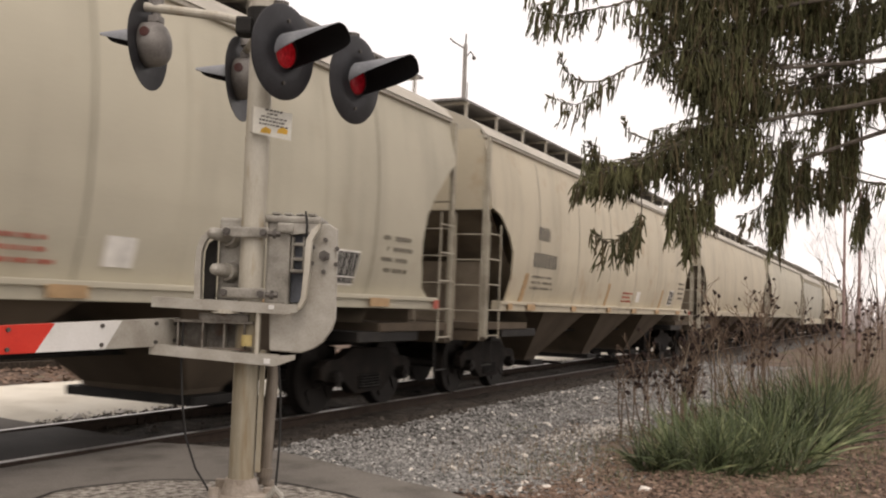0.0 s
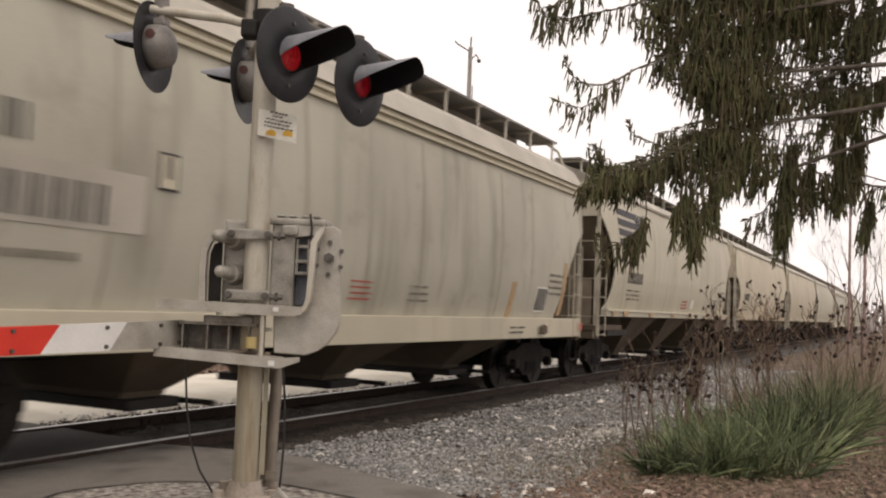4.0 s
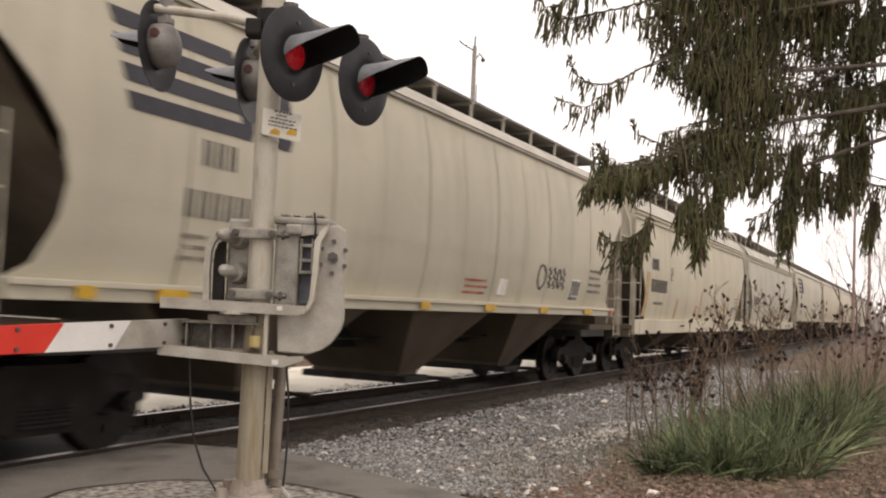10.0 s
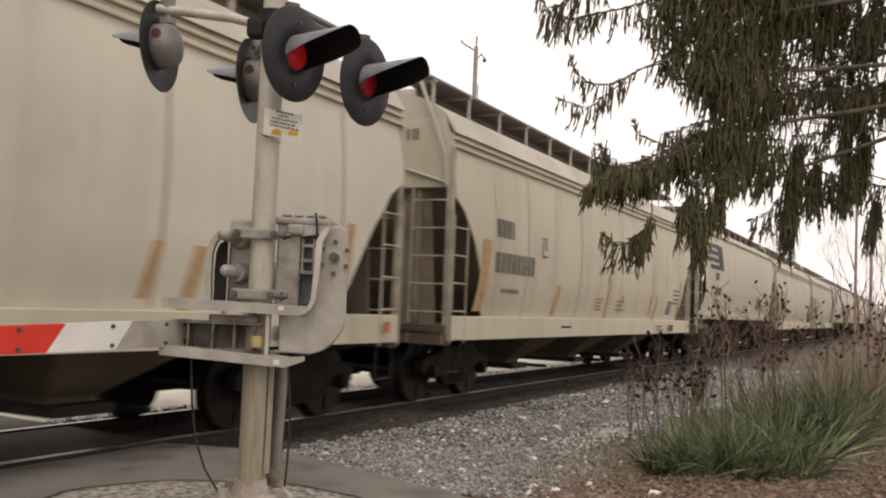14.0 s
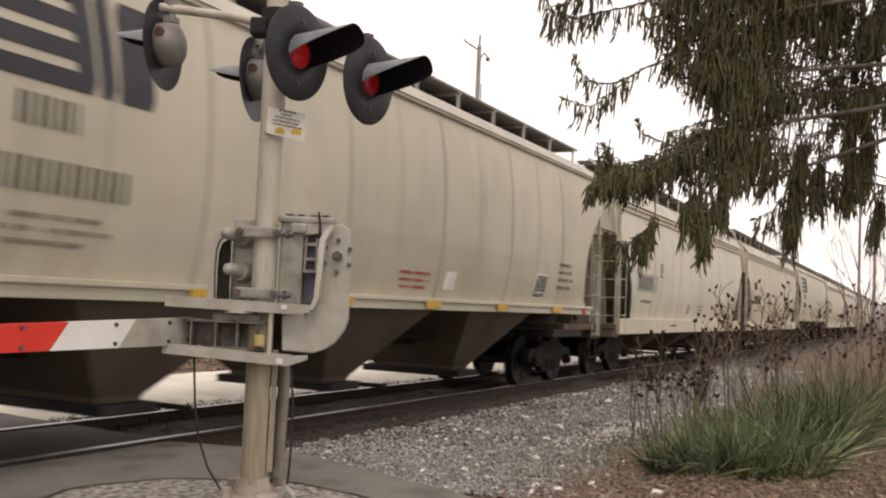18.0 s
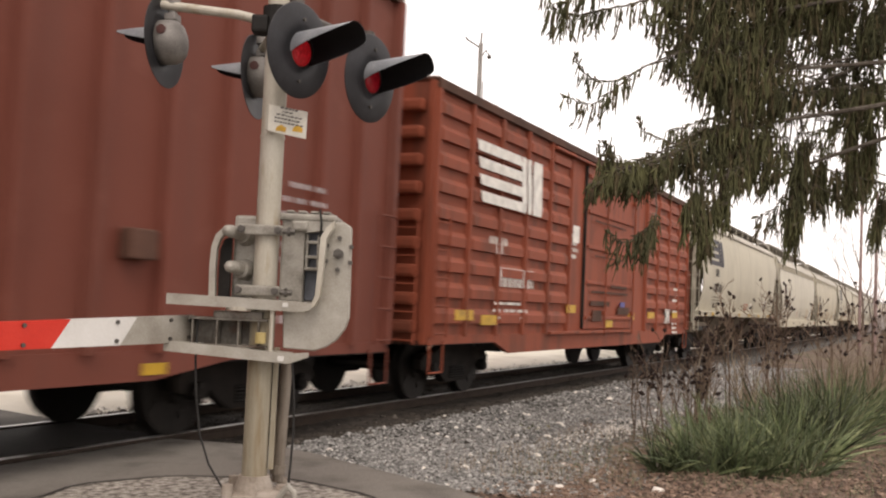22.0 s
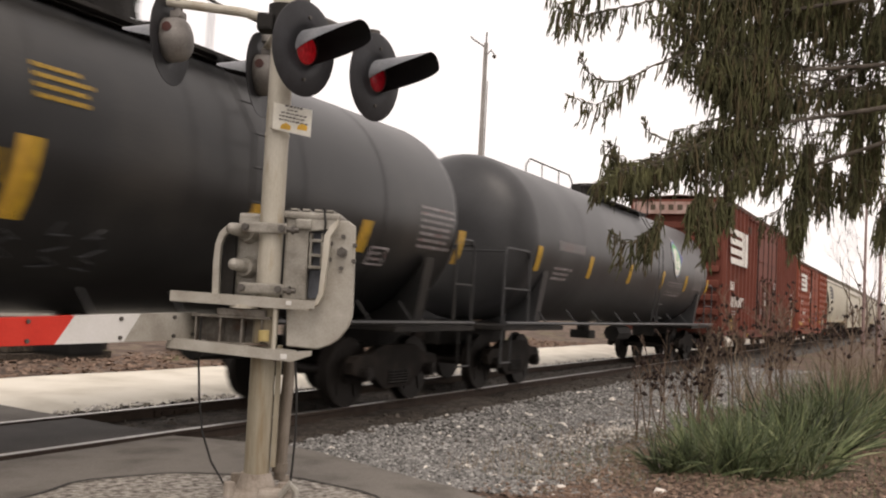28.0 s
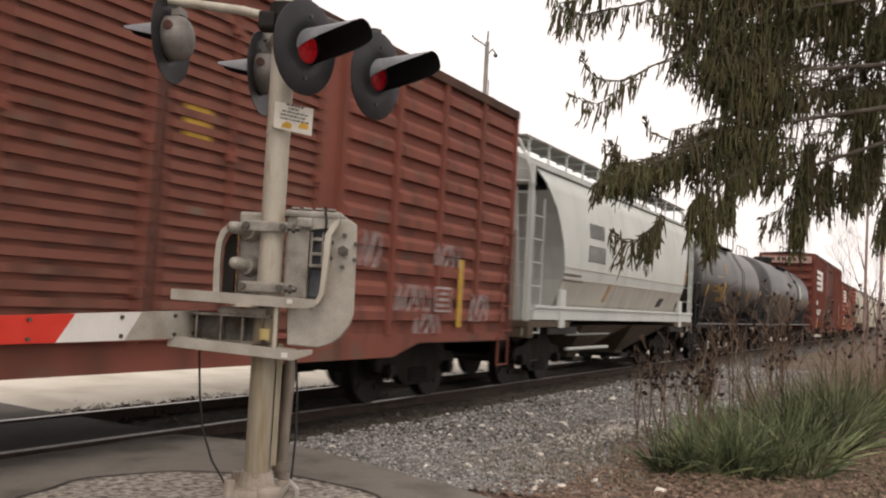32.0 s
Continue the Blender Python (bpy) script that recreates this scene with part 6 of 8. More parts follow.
        # stirrup step
        for t in (-1, 1):
            bm = bmesh.new()
            y = t * 1.52
            pipe(bm, [(s * (end - 0.42), y, 0.95), (s * (end - 0.42), y, 0.50), (s * (end - 0.02), y, 0.50), (s * (end - 0.02), y, 0.95)], 0.014, 6)
            part("stirrup_step", bm, M_UNDER, car)
    # hopper bays
    bays = style["bays"]
    span = style["bay_span"]
    for i in range(bays):
        cx = (i - (bays - 1) / 2) * span
        bm = bmesh.new()
        h, w = span / 2 * style["bay_fill"], 1.50
        zt, zb = style["bay_top"], style["bay_low"]
        for (ha, wa, za), (hb, wb, zb2) in (((h, w, zt), (0.30, 0.75, zb)), ((0.30, 0.75, zb), (0.28, 0.7, zb - 0.12))):
            a = [bm.verts.new((cx + dx * ha, dy * wa, za)) for dx, dy in ((-1, -1), (1, -1), (1, 1), (-1, 1))]
            b = [bm.verts.new((cx + dx * hb, dy * wb, zb2)) for dx, dy in ((-1, -1), (1, -1), (1, 1), (-1, 1))]
            for k in range(4):
                bm.faces.new((a[k], a[(k + 1) % 4], b[(k + 1) % 4], b[k]))
            bm.faces.new(b)
        bmesh.ops.recalc_face_normals(bm, faces=bm.faces[:])
        part("hopper_bay", bm, M_SHADE, car, "sloping discharge bay under the car, dulled by dirt and painted shade")
        bm = bmesh.new()
        box(bm, cx - 0.36, cx + 0.36, -0.9, 0.9, zb - 0.16, zb - 0.06, 0.01)
        rod(bm, (cx + 0.45, -1.25, zb - 0.11), (cx + 0.45, 1.25, zb - 0.11), 0.03)
        part("outlet_gate", bm, M_UNDER, car)
    bm = bmesh.new()
    box(bm, -end + 0.3, end - 0.3, -0.25, 0.25, 0.80, 1.10, 0.01)
    box(bm, -end + 2.2, -end + 3.3, 0.2, 0.9, 0.65, 1.0, 0.05)
    rod(bm, (-end + 0.6, -0.7, 0.95), (end - 0.6, -0.7, 0.95), 0.02, n=6)
    part("centre_sill", bm, M_UNDER, car)
    for s in (-1, 1):
        bm = bmesh.new()
        a, b = sorted((s * (end - 0.9), s * (end - 2.5)))
        box(bm, a, b, -1.5, 1.5, 0.93, 1.06, 0.01)
        part("bolster", bm, M_UNDER, car)
        add_truck(car, s * (L / 2 - 2.05))
    return car


def plate(name, parent, x, z, w, h, y, material, lift=0.010, lean=0.0, label="", s=-1):
    """A flat painted mark on the car's side."""
    bm = bmesh.new()
    slab(bm, [(x - w / 2 - lean, z - h / 2), (x + w / 2 - lean, z - h / 2), (x + w / 2 + lean, z + h / 2), (x - w / 2 + lean, z + h / 2)],
         s * (y + lift - 0.006), s * (y + lift))
    if h > 0.3:
        slice_up(bm, 0.15)
    return part(name, bm, material, parent, label)


def bars(name, parent, x, z, w, h, y, material, rows=3, seed=1, fill=0.62, label="", s=-1):
    """Lines of lettering too small to read, as plain bars."""
    r = random.Random(seed)
    bm = bmesh.new()
    for i in range(rows):
        zc = z + h / 2 - (i + 0.5) * h / rows
        hh = h / rows * fill / 2
        u = x - w / 2
        stop = x + w / 2 - r.random() * w * 0.25
        while u < stop - 0.02:
            d = min(stop - u, h / rows * r.uniform(0.30, 0.48))
            if rows > 1:
                if r.random() < 0.84:
                    slab(bm, [(u, zc - hh), (u + d * 0.55, zc - hh), (u + d * 0.55, zc + hh), (u, zc + hh)], s * (y + 0.005), s * (y + 0.011))
            else:
                d = min(stop - u, h * 0.62)
                for a, b in ((0, 0.20), (0.44, 0.64)):
                    slab(bm, [(u + a * d, zc - hh), (u + b * d, zc - hh), (u + b * d, zc + hh), (u + a * d, zc + hh)], s * (y + 0.005), s * (y + 0.011))
            u += d
    return part(name, bm, material, parent, label, kind="stuff")


def slice_up(bm, step=0.12):
    """Level cuts, so that a tall flat mark can follow a rounded side."""
    zs = [v.co.z for v in bm.verts]
    z = min(zs) + step
    while z < max(zs) - 0.02:
        bmesh.ops.bisect_plane(bm, geom=bm.verts[:] + bm.edges[:] + bm.faces[:], plane_co=(0, 0, z), plane_no=(0, 0, 1))
        z += step


def emblem(parent, x, z, size, y, material, label):
    """The railway's mark: four tapering stripes running into two slanted blocks."""
    for i in range(4):
        bm = bmesh.new()
        zc = z + size * (0.40 - i * 0.267)
        slab(bm, [(x - size * (1.86 - 0.07 * i), zc - size * 0.085), (x - size * (0.02 - 0.05 * i), zc - size * 0.085),
                  (x - size * (0.07 - 0.05 * i), zc + size * 0.085), (x - size * (1.92 - 0.07 * i), zc + size * 0.085)], -(y + 0.005), -(y + 0.011))
        slice_up(bm)
        part("emblem_stripe", bm, material, parent, "stripe of a " + label)
    hs = size * 0.49
    for x0, w, lean in ((x + size * 0.03, 0.20, 0.06), (x + size * 0.30, 0.17, 0.06), (x + size * 0.56, 0.45, 0.03)):
        bm = bmesh.new()
        slab(bm, [(x0 + size * lean, z - hs), (x0 + size * (lean + w - 0.05), z - hs), (x0 + size * (lean + w), z - hs * 0.8), (x0 + size * (w - lean), z + hs), (x0 + size * (0.05 - lean), z + hs), (x0 - size * lean, z + hs * 0.8)], -(y + 0.005), -(y + 0.011))
        slice_up(bm)
        part("emblem_block", bm, material, parent, "slanted block of a " + label)


BASE_A = dict(trim=M_TRIM, gap=0.62, width=[(4.1, 1.44), (3.8, 1.515), (3.5, 1.565), (3.2, 1.595), (2.8, 1.613), (2.3, 1.603), (1.9, 1.558), (1.5, 1.462)], sill_y=1.54, eave=4.10, fascia=(0.05, 0.20, 0.06, 0.08), sill=(1.36, 1.50, 0.55, True),
              eave_steps=[(0.0, 0.05, 0.045)], eave_height=0.20, crown=0.42, board=0.72, board_z=4.76, seams=14,
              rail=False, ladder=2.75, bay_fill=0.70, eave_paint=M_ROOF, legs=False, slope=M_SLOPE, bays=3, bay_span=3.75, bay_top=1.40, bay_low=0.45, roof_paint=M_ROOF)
STYLE_A1 = dict(BASE_A, opening=2.95, cut=[(4.1, 0), (3.0, 0.05), (2.9, 0.45), (2.6, 0.85), (2.35, 1.05), (1.9, 1.12), (1.5, 1.05)], sill_paint=M_TAN)
STYLE_A2 = dict(BASE_A, opening=3.50, cut=[(4.1, 0), (3.48, 0.0), (3.4, 0.14), (3.2, 0.42), (2.95, 0.70), (2.65, 0.94), (2.3, 1.04), (2.0, 1.0), (1.65, 0.83), (1.5, 0.55)], sill_paint=M_BUFF)
STYLE_B = dict(trim=M_TRIM, gap=0.70, width=[(3.75, 1.50), (3.5, 1.535), (3.2, 1.565), (2.9, 1.587), (2.5, 1.60), (2.0, 1.58), (1.7, 1.545), (1.29, 1.46)], sill_y=1.55, eave=3.72, fascia=(0.21, 0.51, 0.05, 0.14), sill=(0.95, 1.30, 0.0, False),
               eave_steps=[(0.0, 0.045, 0.045), (0.045, 0.065, 0.0), (0.11, 0.04, 0.045), (0.15, 0.06, 0.0)], eave_height=0.51, crown=0.45,
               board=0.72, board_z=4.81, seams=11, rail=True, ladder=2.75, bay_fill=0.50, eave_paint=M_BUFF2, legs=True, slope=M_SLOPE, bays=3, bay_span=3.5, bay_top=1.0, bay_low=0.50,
               opening=3.15, cut=[(3.8, 0), (3.0, 0.0), (2.8, 0.32), (2.4, 0.68), (2.05, 0.92), (1.77, 1.06), (1.3, 1.30)], sill_paint=M_BUFF2, roof_paint=M_ROOF)
STYLE_C = dict(trim=M_PALE, gap=0.45, sill_y=1.50, width=[(3.9, 1.30), (3.6, 1.47), (3.1, 1.57), (2.6, 1.60), (2.17, 1.595), (1.96, 1.555), (1.7, 1.46), (1.42, 1.33)], eave=3.86, sill=(1.19, 1.42, 0.1, True), laps=(2.17, 1.96), low_paint=M_PALELOW,
               eave_steps=[(0.0, 0.06, 0.06)], eave_height=0.06, crown=0.30, board=0.95, board_z=4.36, seams=5, rail=True, ladder=3.3, bay_fill=0.9, eave_paint=M_PALE, legs=True, slope=M_PALE, bays=2, bay_span=3.5,
               bay_top=1.1, bay_low=0.45, opening=3.5, follow=True, cut=[(3.9, 0.35), (3.6, 0.6), (3.2, 0.95), (2.6, 1.26), (2.0, 1.45), (1.42, 1.5)],
               sill_paint=M_PALE, roof_paint=M_PALE)
def boxcar(name, label, L, paint, top, low, belly, ribs, post_step, door, gap=0.55, roof_over=0.12, door_ribs=5):
    """A box car: posts, pressed ribs, doors, fish-belly sill, ribbed ends, roof."""
    car = thing(name, pose(0, TRACK_Y, 0), label, "boxcar", "train cars")
    end, hw = L / 2 - gap, 1.53
    for s in (-1, 1):
        bm = bmesh.new()
        a, b = sorted((s * hw, s * (hw - 0.05)))
        box(bm, -end, end, a, b, low, top)
        part("side_wall", bm, paint, car, "riveted steel side wall, faded and dirty")
        bm = bmesh.new()
        d0, d1 = belly[0], belly[1]
        slab(bm, [(-end, low + 0.12), (-end, low), (-d1, low), (-d0, belly[2]), (d0, belly[2]), (d1, low), (end, low), (end, low + 0.12)], s * (hw - 0.03), s * (hw + 0.035))
        part("side_sill", bm, paint, car)
        bm = bmesh.new()
        a, b = sorted((s * (hw - 0.05), s * (hw + 0.075)))
        box(bm, -end, end, a, b, top - 0.10, top + 0.035, 0.01)
        part("top_chord", bm, M_ROOFRED, car, "dark rusty top chord")
        xs = []
        n = round(2 * end / post_step)
        for i in range(n + 1):
            x = -end + 0.05 + (2 * end - 0.10) * i / n
            if door[0] - 0.05 < x < door[1] + 0.05:
                continue
            xs.append(x)
            bm = bmesh.new()
            w = 0.05 if ribs else 0.075
            y0, y1 = s * hw, s * (hw + (0.07 if ribs else 0.10))
            v = [(x - w, y0), (x - w * 0.6, y1), (x + w * 0.6, y1), (x + w, y0)]
            lo = [bm.verts.new((*p, low + 0.1)) for p in v]
            hi = [bm.verts.new((*p, top - 0.09)) for p in v]
            for k in range(3):
                bm.faces.new((lo[k], lo[k + 1], hi[k + 1], hi[k]))
            bm.faces.new(hi)
            bm.faces.new(lo)
            bmesh.ops.recalc_face_normals(bm, faces=bm.faces[:])
            part("post", bm, paint, car)
        if ribs:
            step = (top - low - 0.35) / ribs
            for xa, xb in zip(xs, xs[1:]):
                if xb - xa > post_step * 1.6:
                    continue
                wide = xb - xa
                bm = bmesh.new()
                for k in (range(ribs) if s > 0 else (0,)):
                    z = step * k
                    y0, y1 = s * (hw + 0.001), s * (hw + 0.06)
                    p = [(0.07, y0, z), (0.12, y1, z + 0.012), (wide - 0.12, y1, z + 0.012), (wide - 0.07, y0, z)]
                    q = [(0.07, y0, z + step * 0.62), (0.12, y1, z + step * 0.40), (wide - 0.12, y1, z + step * 0.40), (wide - 0.07, y0, z + step * 0.62)]
                    lo = [bm.verts.new(v) for v in p]
                    hi = [bm.verts.new(v) for v in q]
                    for j in range(3):
                        bm.faces.new((lo[j], lo[j + 1], hi[j + 1], hi[j]))
                    bm.faces.new(lo)
                    bm.faces.new(hi)
                bmesh.ops.recalc_face_normals(bm, faces=bm.faces[:])
                if s > 0:
                    part("pressed_panel", bm, paint, car, kind="stuff").location = (xa, 0, low + 0.28)
                else:
                    rib = mesh_of("pressed_rib", bm, paint)
                    for k in range(ribs):
                        piece("pressed_rib", rib, car, pose(xa, 0, low + 0.28 + step * k))
        # doors
        nd = door[2]
        for i in range(nd):
            xa = door[0] + (door[1] - door[0]) * i / nd + 0.02
            xb = door[0] + (door[1] - door[0]) * (i + 1) / nd - 0.02
            bm = bmesh.new()
            a, b = sorted((s * (hw + 0.005), s * (hw + 0.06)))
            box(bm, xa, xb, a, b, low + 0.18, top - 0.2, 0.012)
            dr = part("door", bm, paint, car, "sliding steel door, shut")
            for k in range(door_ribs):
                bm = bmesh.new()
                z = low + 0.4 + (top - low - 0.8) * k / (door_ribs - 1)
                a, b = sorted((s * (hw + 0.055), s * (hw + 0.095)))
                box(bm, xa + 0.06, xb - 0.06, a, b, z - 0.035, z + 0.035, 0.012 if door_ribs < 9 else 0)
                part("door_rib", bm, paint, dr)
            dark = M_ROOFRED if door_ribs == 4 else paint
            for x in (xa + 0.35 * (xb - xa), xb - 0.18):
                bm = bmesh.new()
                rod(bm, (x, s * (hw + 0.115), low + 0.05), (x, s * (hw + 0.115), top - 0.2), 0.018, n=6)
                part("lock_bar", bm, dark, dr)
                for z in (low + 0.5, (low + top) / 2, top - 0.6):
                    bm = bmesh.new()
                    a, b = sorted((s * (hw + 0.06), s * (hw + 0.14)))
                    box(bm, x - 0.05, x + 0.05, a, b, z - 0.05, z + 0.05, 0.01)
                    part("bar_keeper", bm, dark, dr)
            if door_ribs == 4:
                for x in (xa + 0.12, xa + 0.55 * (xb - xa), xb - 0.45):
                    bm = bmesh.new()
                    rod(bm, (x, s * (hw + 0.10), low + 0.3), (x, s * (hw + 0.10), low + 2.05), 0.016, n=6)
                    part("lock_bar", bm, dark, dr)
                for x, z, w, h in ((xa + 0.62 * (xb - xa), low + 1.75, 0.42, 0.26), (xa + 0.62 * (xb - xa), low + 0.75, 0.55, 0.30), (xa + 0.22, low + 0.95, 0.20, 0.44), (xa + 0.3 * (xb - xa), low + 2.1, 0.5, 0.07)):
                    bm = bmesh.new()
                    a, b = sorted((s * (hw + 0.058), s * (hw + 0.125)))
                    box(bm, x - w / 2, x + w / 2, a, b, z - h / 2, z + h / 2, 0.015)
                    part("lock_box", bm, dark, dr, "dark lock housing on the door")
                for x, z in ((xa + 0.45, low + 1.1), (xb - 0.4, low + 1.35)):
                    bm = bmesh.new()
                    pipe(bm, [(x, s * (hw + 0.13), z), (x + 0.32, s * (hw + 0.15), z + 0.03), (x + 0.34, s * (hw + 0.15), z - 0.16)], 0.016, 6)
                    part("lock_handle", bm, dark, dr)
            bm = bmesh.new()
            a, b = sorted((s * (hw + 0.004), s * (hw + 0.064)))
            box(bm, xa - 0.035, xa - 0.004, a, b, low + 0.2, top - 0.22)
            part("door_edge", bm, M_UNDER, dr, "dark gap along the door's edge")
        for z in (low + 0.12, top - 0.17):
            bm = bmesh.new()
            a, b = sorted((s * (hw + 0.02), s * (hw + 0.12)))
            box(bm, door[0] - (door[1] - door[0]) * 0.55, door[1] + 0.1, a, b, z - 0.025, z + 0.025, 0.008)
            part("door_track", bm, paint, car)
        for e in (-1, 1):
            bm = bmesh.new()
            xa, xb = sorted((e * (end - 0.42), e * (end - 0.02)))
            ladder(bm, xa, xb, s * (hw + 0.10), low + 0.1, low + 1.75, 0.38, 0.012)
            part("side_ladder", bm, paint, car)
            bm = bmesh.new()
            pipe(bm, [(xa, s * (hw + 0.06), low + 0.05), (xa, s * (hw + 0.06), low - 0.38), (xb, s * (hw + 0.06), low - 0.38), (xb, s * (hw + 0.06), low + 0.05)], 0.014, 6)
            part("stirrup_step", bm, paint, car)
    for e in (-1, 1):
        bm = bmesh.new()
        a, b = sorted((e * end, e * (end - 0.05)))
        box(bm, a, b, -hw, hw, low, top)
        part("end_wall", bm, paint, car)
        bm = bmesh.new()
        k = 9
        st = (top - low - 0.2) / k
        for i in range(k):
            z = low + 0.15 + st * i
            a, b = sorted((e * (end - 0.01), e * (end + 0.17)))
            box(bm, a, b, -hw + 0.12, hw - 0.12, z, z + st * 0.46, 0.05)
        part("end_corrugation", bm, paint, car)
        for s in (-1, 1):
            bm = bmesh.new()
            a, b = sorted((e * (end - 0.06), e * (end + 0.05)))
            ya, yb = sorted((s * (hw - 0.08), s * (hw + 0.02)))
            box(bm, a, b, ya, yb, low, top, 0.012)
            part("corner_post", bm, paint, car)
            bm = bmesh.new()
            ladder(bm, s * (hw - 0.55), s * (hw - 0.1), e * (end + 0.16), low, low + 1.8, 0.38, along="y")
            part("end_ladder", bm, paint, car)
        bm = bmesh.new()
        coupler(bm, end - 0.08, e)
        part("coupler", bm, M_TRUCK, car)
        bm = bmesh.new()
        a, b = sorted((e * (end - 0.8), e * (end - 2.6)))
        box(bm, a, b, -1.4, 1.4, low - 0.02, low + 0.1)
        part("bolster", bm, M_UNDER, car)
        add_truck(car, e * (L / 2 - 2.55))
    # roof of flat ribbed panels with a low ridge
    bm = bmesh.new()
    n = round(2 * end / 1.0)
    for s in (-1, 1):
        a = [bm.verts.new((x, s * (hw + 0.06), top + 0.02)) for x in (-end, end)]
        b = [bm.verts.new((x, 0, top + roof_over)) for x in (-end, end)]
        bm.faces.new((a[0], a[1], b[1], b[0]))
    for i in range(n + 1):
        x = -end + 2 * end * i / n
        for s in (-1, 1):
            rod(bm, (x, s * (hw + 0.05), top + 0.03), (x, 0, top + roof_over + 0.01), 0.03, n=6)
    part("roof", bm, M_ROOFRED, car, "dark rusty ribbed roof")
    bm = bmesh.new()
    box(bm, -end, end, -hw, hw, low - 0.02, low + 0.05)
    box(bm, -end + 0.4, end - 0.4, -0.25, 0.25, low - 0.15, low + 0.0)
    box(bm, -1.0, 0.3, 0.3, 1.0, low - 0.4, low, 0.05)
    rod(bm, (-end + 1, -0.6, low - 0.1), (end - 1, -0.6, low - 0.1), 0.02, n=6)
    part("underframe", bm, M_UNDER, car)
    return car


def tank_car(name, label, L, paint, r, axis, gap=1.3, dome=(0.0,), rail=True, belly_band=True):
    """A tank car: barrel with domed heads, saddles, end platforms, hand rails and roof fittings."""
    car = thing(name, pose(0, TRACK_Y, 0), label, "tank car", "train cars")
    end = L / 2 - gap
    bm = bmesh.new()
    n = 48
    ring = []
    xs = [(-end + 0.75 * (1 - math.cos(math.pi / 2 * i / 8)), r * math.sin(math.pi / 2 * i / 8) ** 0.85) for i in range(1, 9)]
    prof = xs + [(-x, q) for x, q in reversed(xs)]
    for x, q in prof:
        ring.append([bm.verts.new((x, q * math.cos(2 * math.pi * k / n), axis + q * math.sin(2 * math.pi * k / n))) for k in range(n)])
    for a, b in zip(ring, ring[1:]):
        for k in range(n):
            bm.faces.new((a[k], a[(k + 1) % n], b[(k + 1) % n], b[k]))
    bm.faces.new(ring[0])
    bm.faces.new(ring[-1])
    bmesh.ops.recalc_face_normals(bm, faces=bm.faces[:])
    part("barrel", bm, paint, car, "welded steel tank barrel with domed heads", smooth=True)
    for x in [(-0.5 + k / 6) * 2 * (end - 0.9) for k in range(1, 6)]:
        bm = bmesh.new()
        for i in range(n):
            a, b = 2 * math.pi * i / n, 2 * math.pi * (i + 1) / n
            v = [bm.verts.new((x + dx, (r + 0.005) * math.cos(t), axis + (r + 0.005) * math.sin(t))) for dx, t in ((-0.015, a), (0.015, a), (0.015, b), (-0.015, b))]
            bm.faces.new(v)
        part("weld_seam", bm, paint, car, smooth=True)
    for e in (-1, 1):
        bm = bmesh.new()
        outline = [(-1.25, 1.0), (1.25, 1.0), (1.42, axis - 0.55)] + [(1.0 * (r + 0.02) * math.cos(t), axis + (r + 0.02) * math.sin(t)) for t in [-0.4 - 0.235 * k for k in range(10)]] + [(-1.42, axis - 0.55)]
        x = e * (end - 1.35)
        a = [bm.verts.new((x - 0.12, y, z)) for y, z in outline]
        b = [bm.verts.new((x + 0.12, y, z)) for y, z in outline]
        bm.faces.new(a)
        bm.faces.new(b)
        for i in range(len(a)):
            j = (i + 1) % len(a)
            bm.faces.new((a[i], a[j], b[j], b[i]))
        bmesh.ops.recalc_face_normals(bm, faces=bm.faces[:])
        part("saddle", bm, paint, car)
        bm = bmesh.new()
        a, b = sorted((e * (end - 2.3), e * (L / 2 - 0.55)))
        box(bm, a, b, -1.45, 1.45, 1.02, 1.10, 0.01)
        box(bm, a, b, -0.3, 0.3, 0.72, 1.02, 0.02)
        part("end_platform", bm, M_UNDER, car)
        bm = bmesh.new()
        coupler(bm, L / 2 - 0.55, e)
        part("coupler", bm, M_TRUCK, car)
        for s in (-1, 1):
            bm = bmesh.new()
            y = s * 1.42
            x1, x0 = e * (L / 2 - 0.60), e * (end - 0.55)
            pipe(bm, [(x0, y, 1.1), (x0, y, 2.25), (x0 + e * 0.08, y, 2.36), (x1 - e * 0.08, y, 2.36), (x1, y, 2.25), (x1, y, 1.1)], 0.02)
            rod(bm, (x0, y, 1.7), (x1, y, 1.7), 0.014, n=6)
            pipe(bm, [(x1, y, 2.3), (x1, y * 0.15, 2.3)], 0.016)
            part("end_railing", bm, paint, car)
            bm = bmesh.new()
            pipe(bm, [(x1, y, 1.0), (x1, y, 0.5), (x1 - e * 0.4, y, 0.5), (x1 - e * 0.4, y, 1.0)], 0.014, 6)
            part("stirrup_step", bm, paint, car)
        add_truck(car, e * (L / 2 - 2.1))
    for s in (-1, 1):
        bm = bmesh.new()
        rod(bm, (-L / 2 + 0.6, s * 1.47, 1.14), (L / 2 - 0.6, s * 1.47, 1.14), 0.03)
        for k in range(9):
            x = (-0.5 + k / 8) * (L - 5)
            rod(bm, (x, s * 1.47, 1.14), (x, s * 1.25, 1.40), 0.014, n=6)
        part("side_rail", bm, paint, car)
    for x in dome:
        bm = bmesh.new()
        rod(bm, (x, 0, axis + r - 0.1), (x, 0, axis + r + 0.28), 0.42, n=20)
        rod(bm, (x, 0, axis + r + 0.28), (x, 0, axis + r + 0.36), 0.47, 0.40, 20)
        for k in range(8):
            a = k * math.pi / 4
            rod(bm, (x + 0.43 * math.cos(a), 0.43 * math.sin(a), axis + r + 0.1), (x + 0.43 * math.cos(a), 0.43 * math.sin(a), axis + r + 0.34), 0.025, n=6)
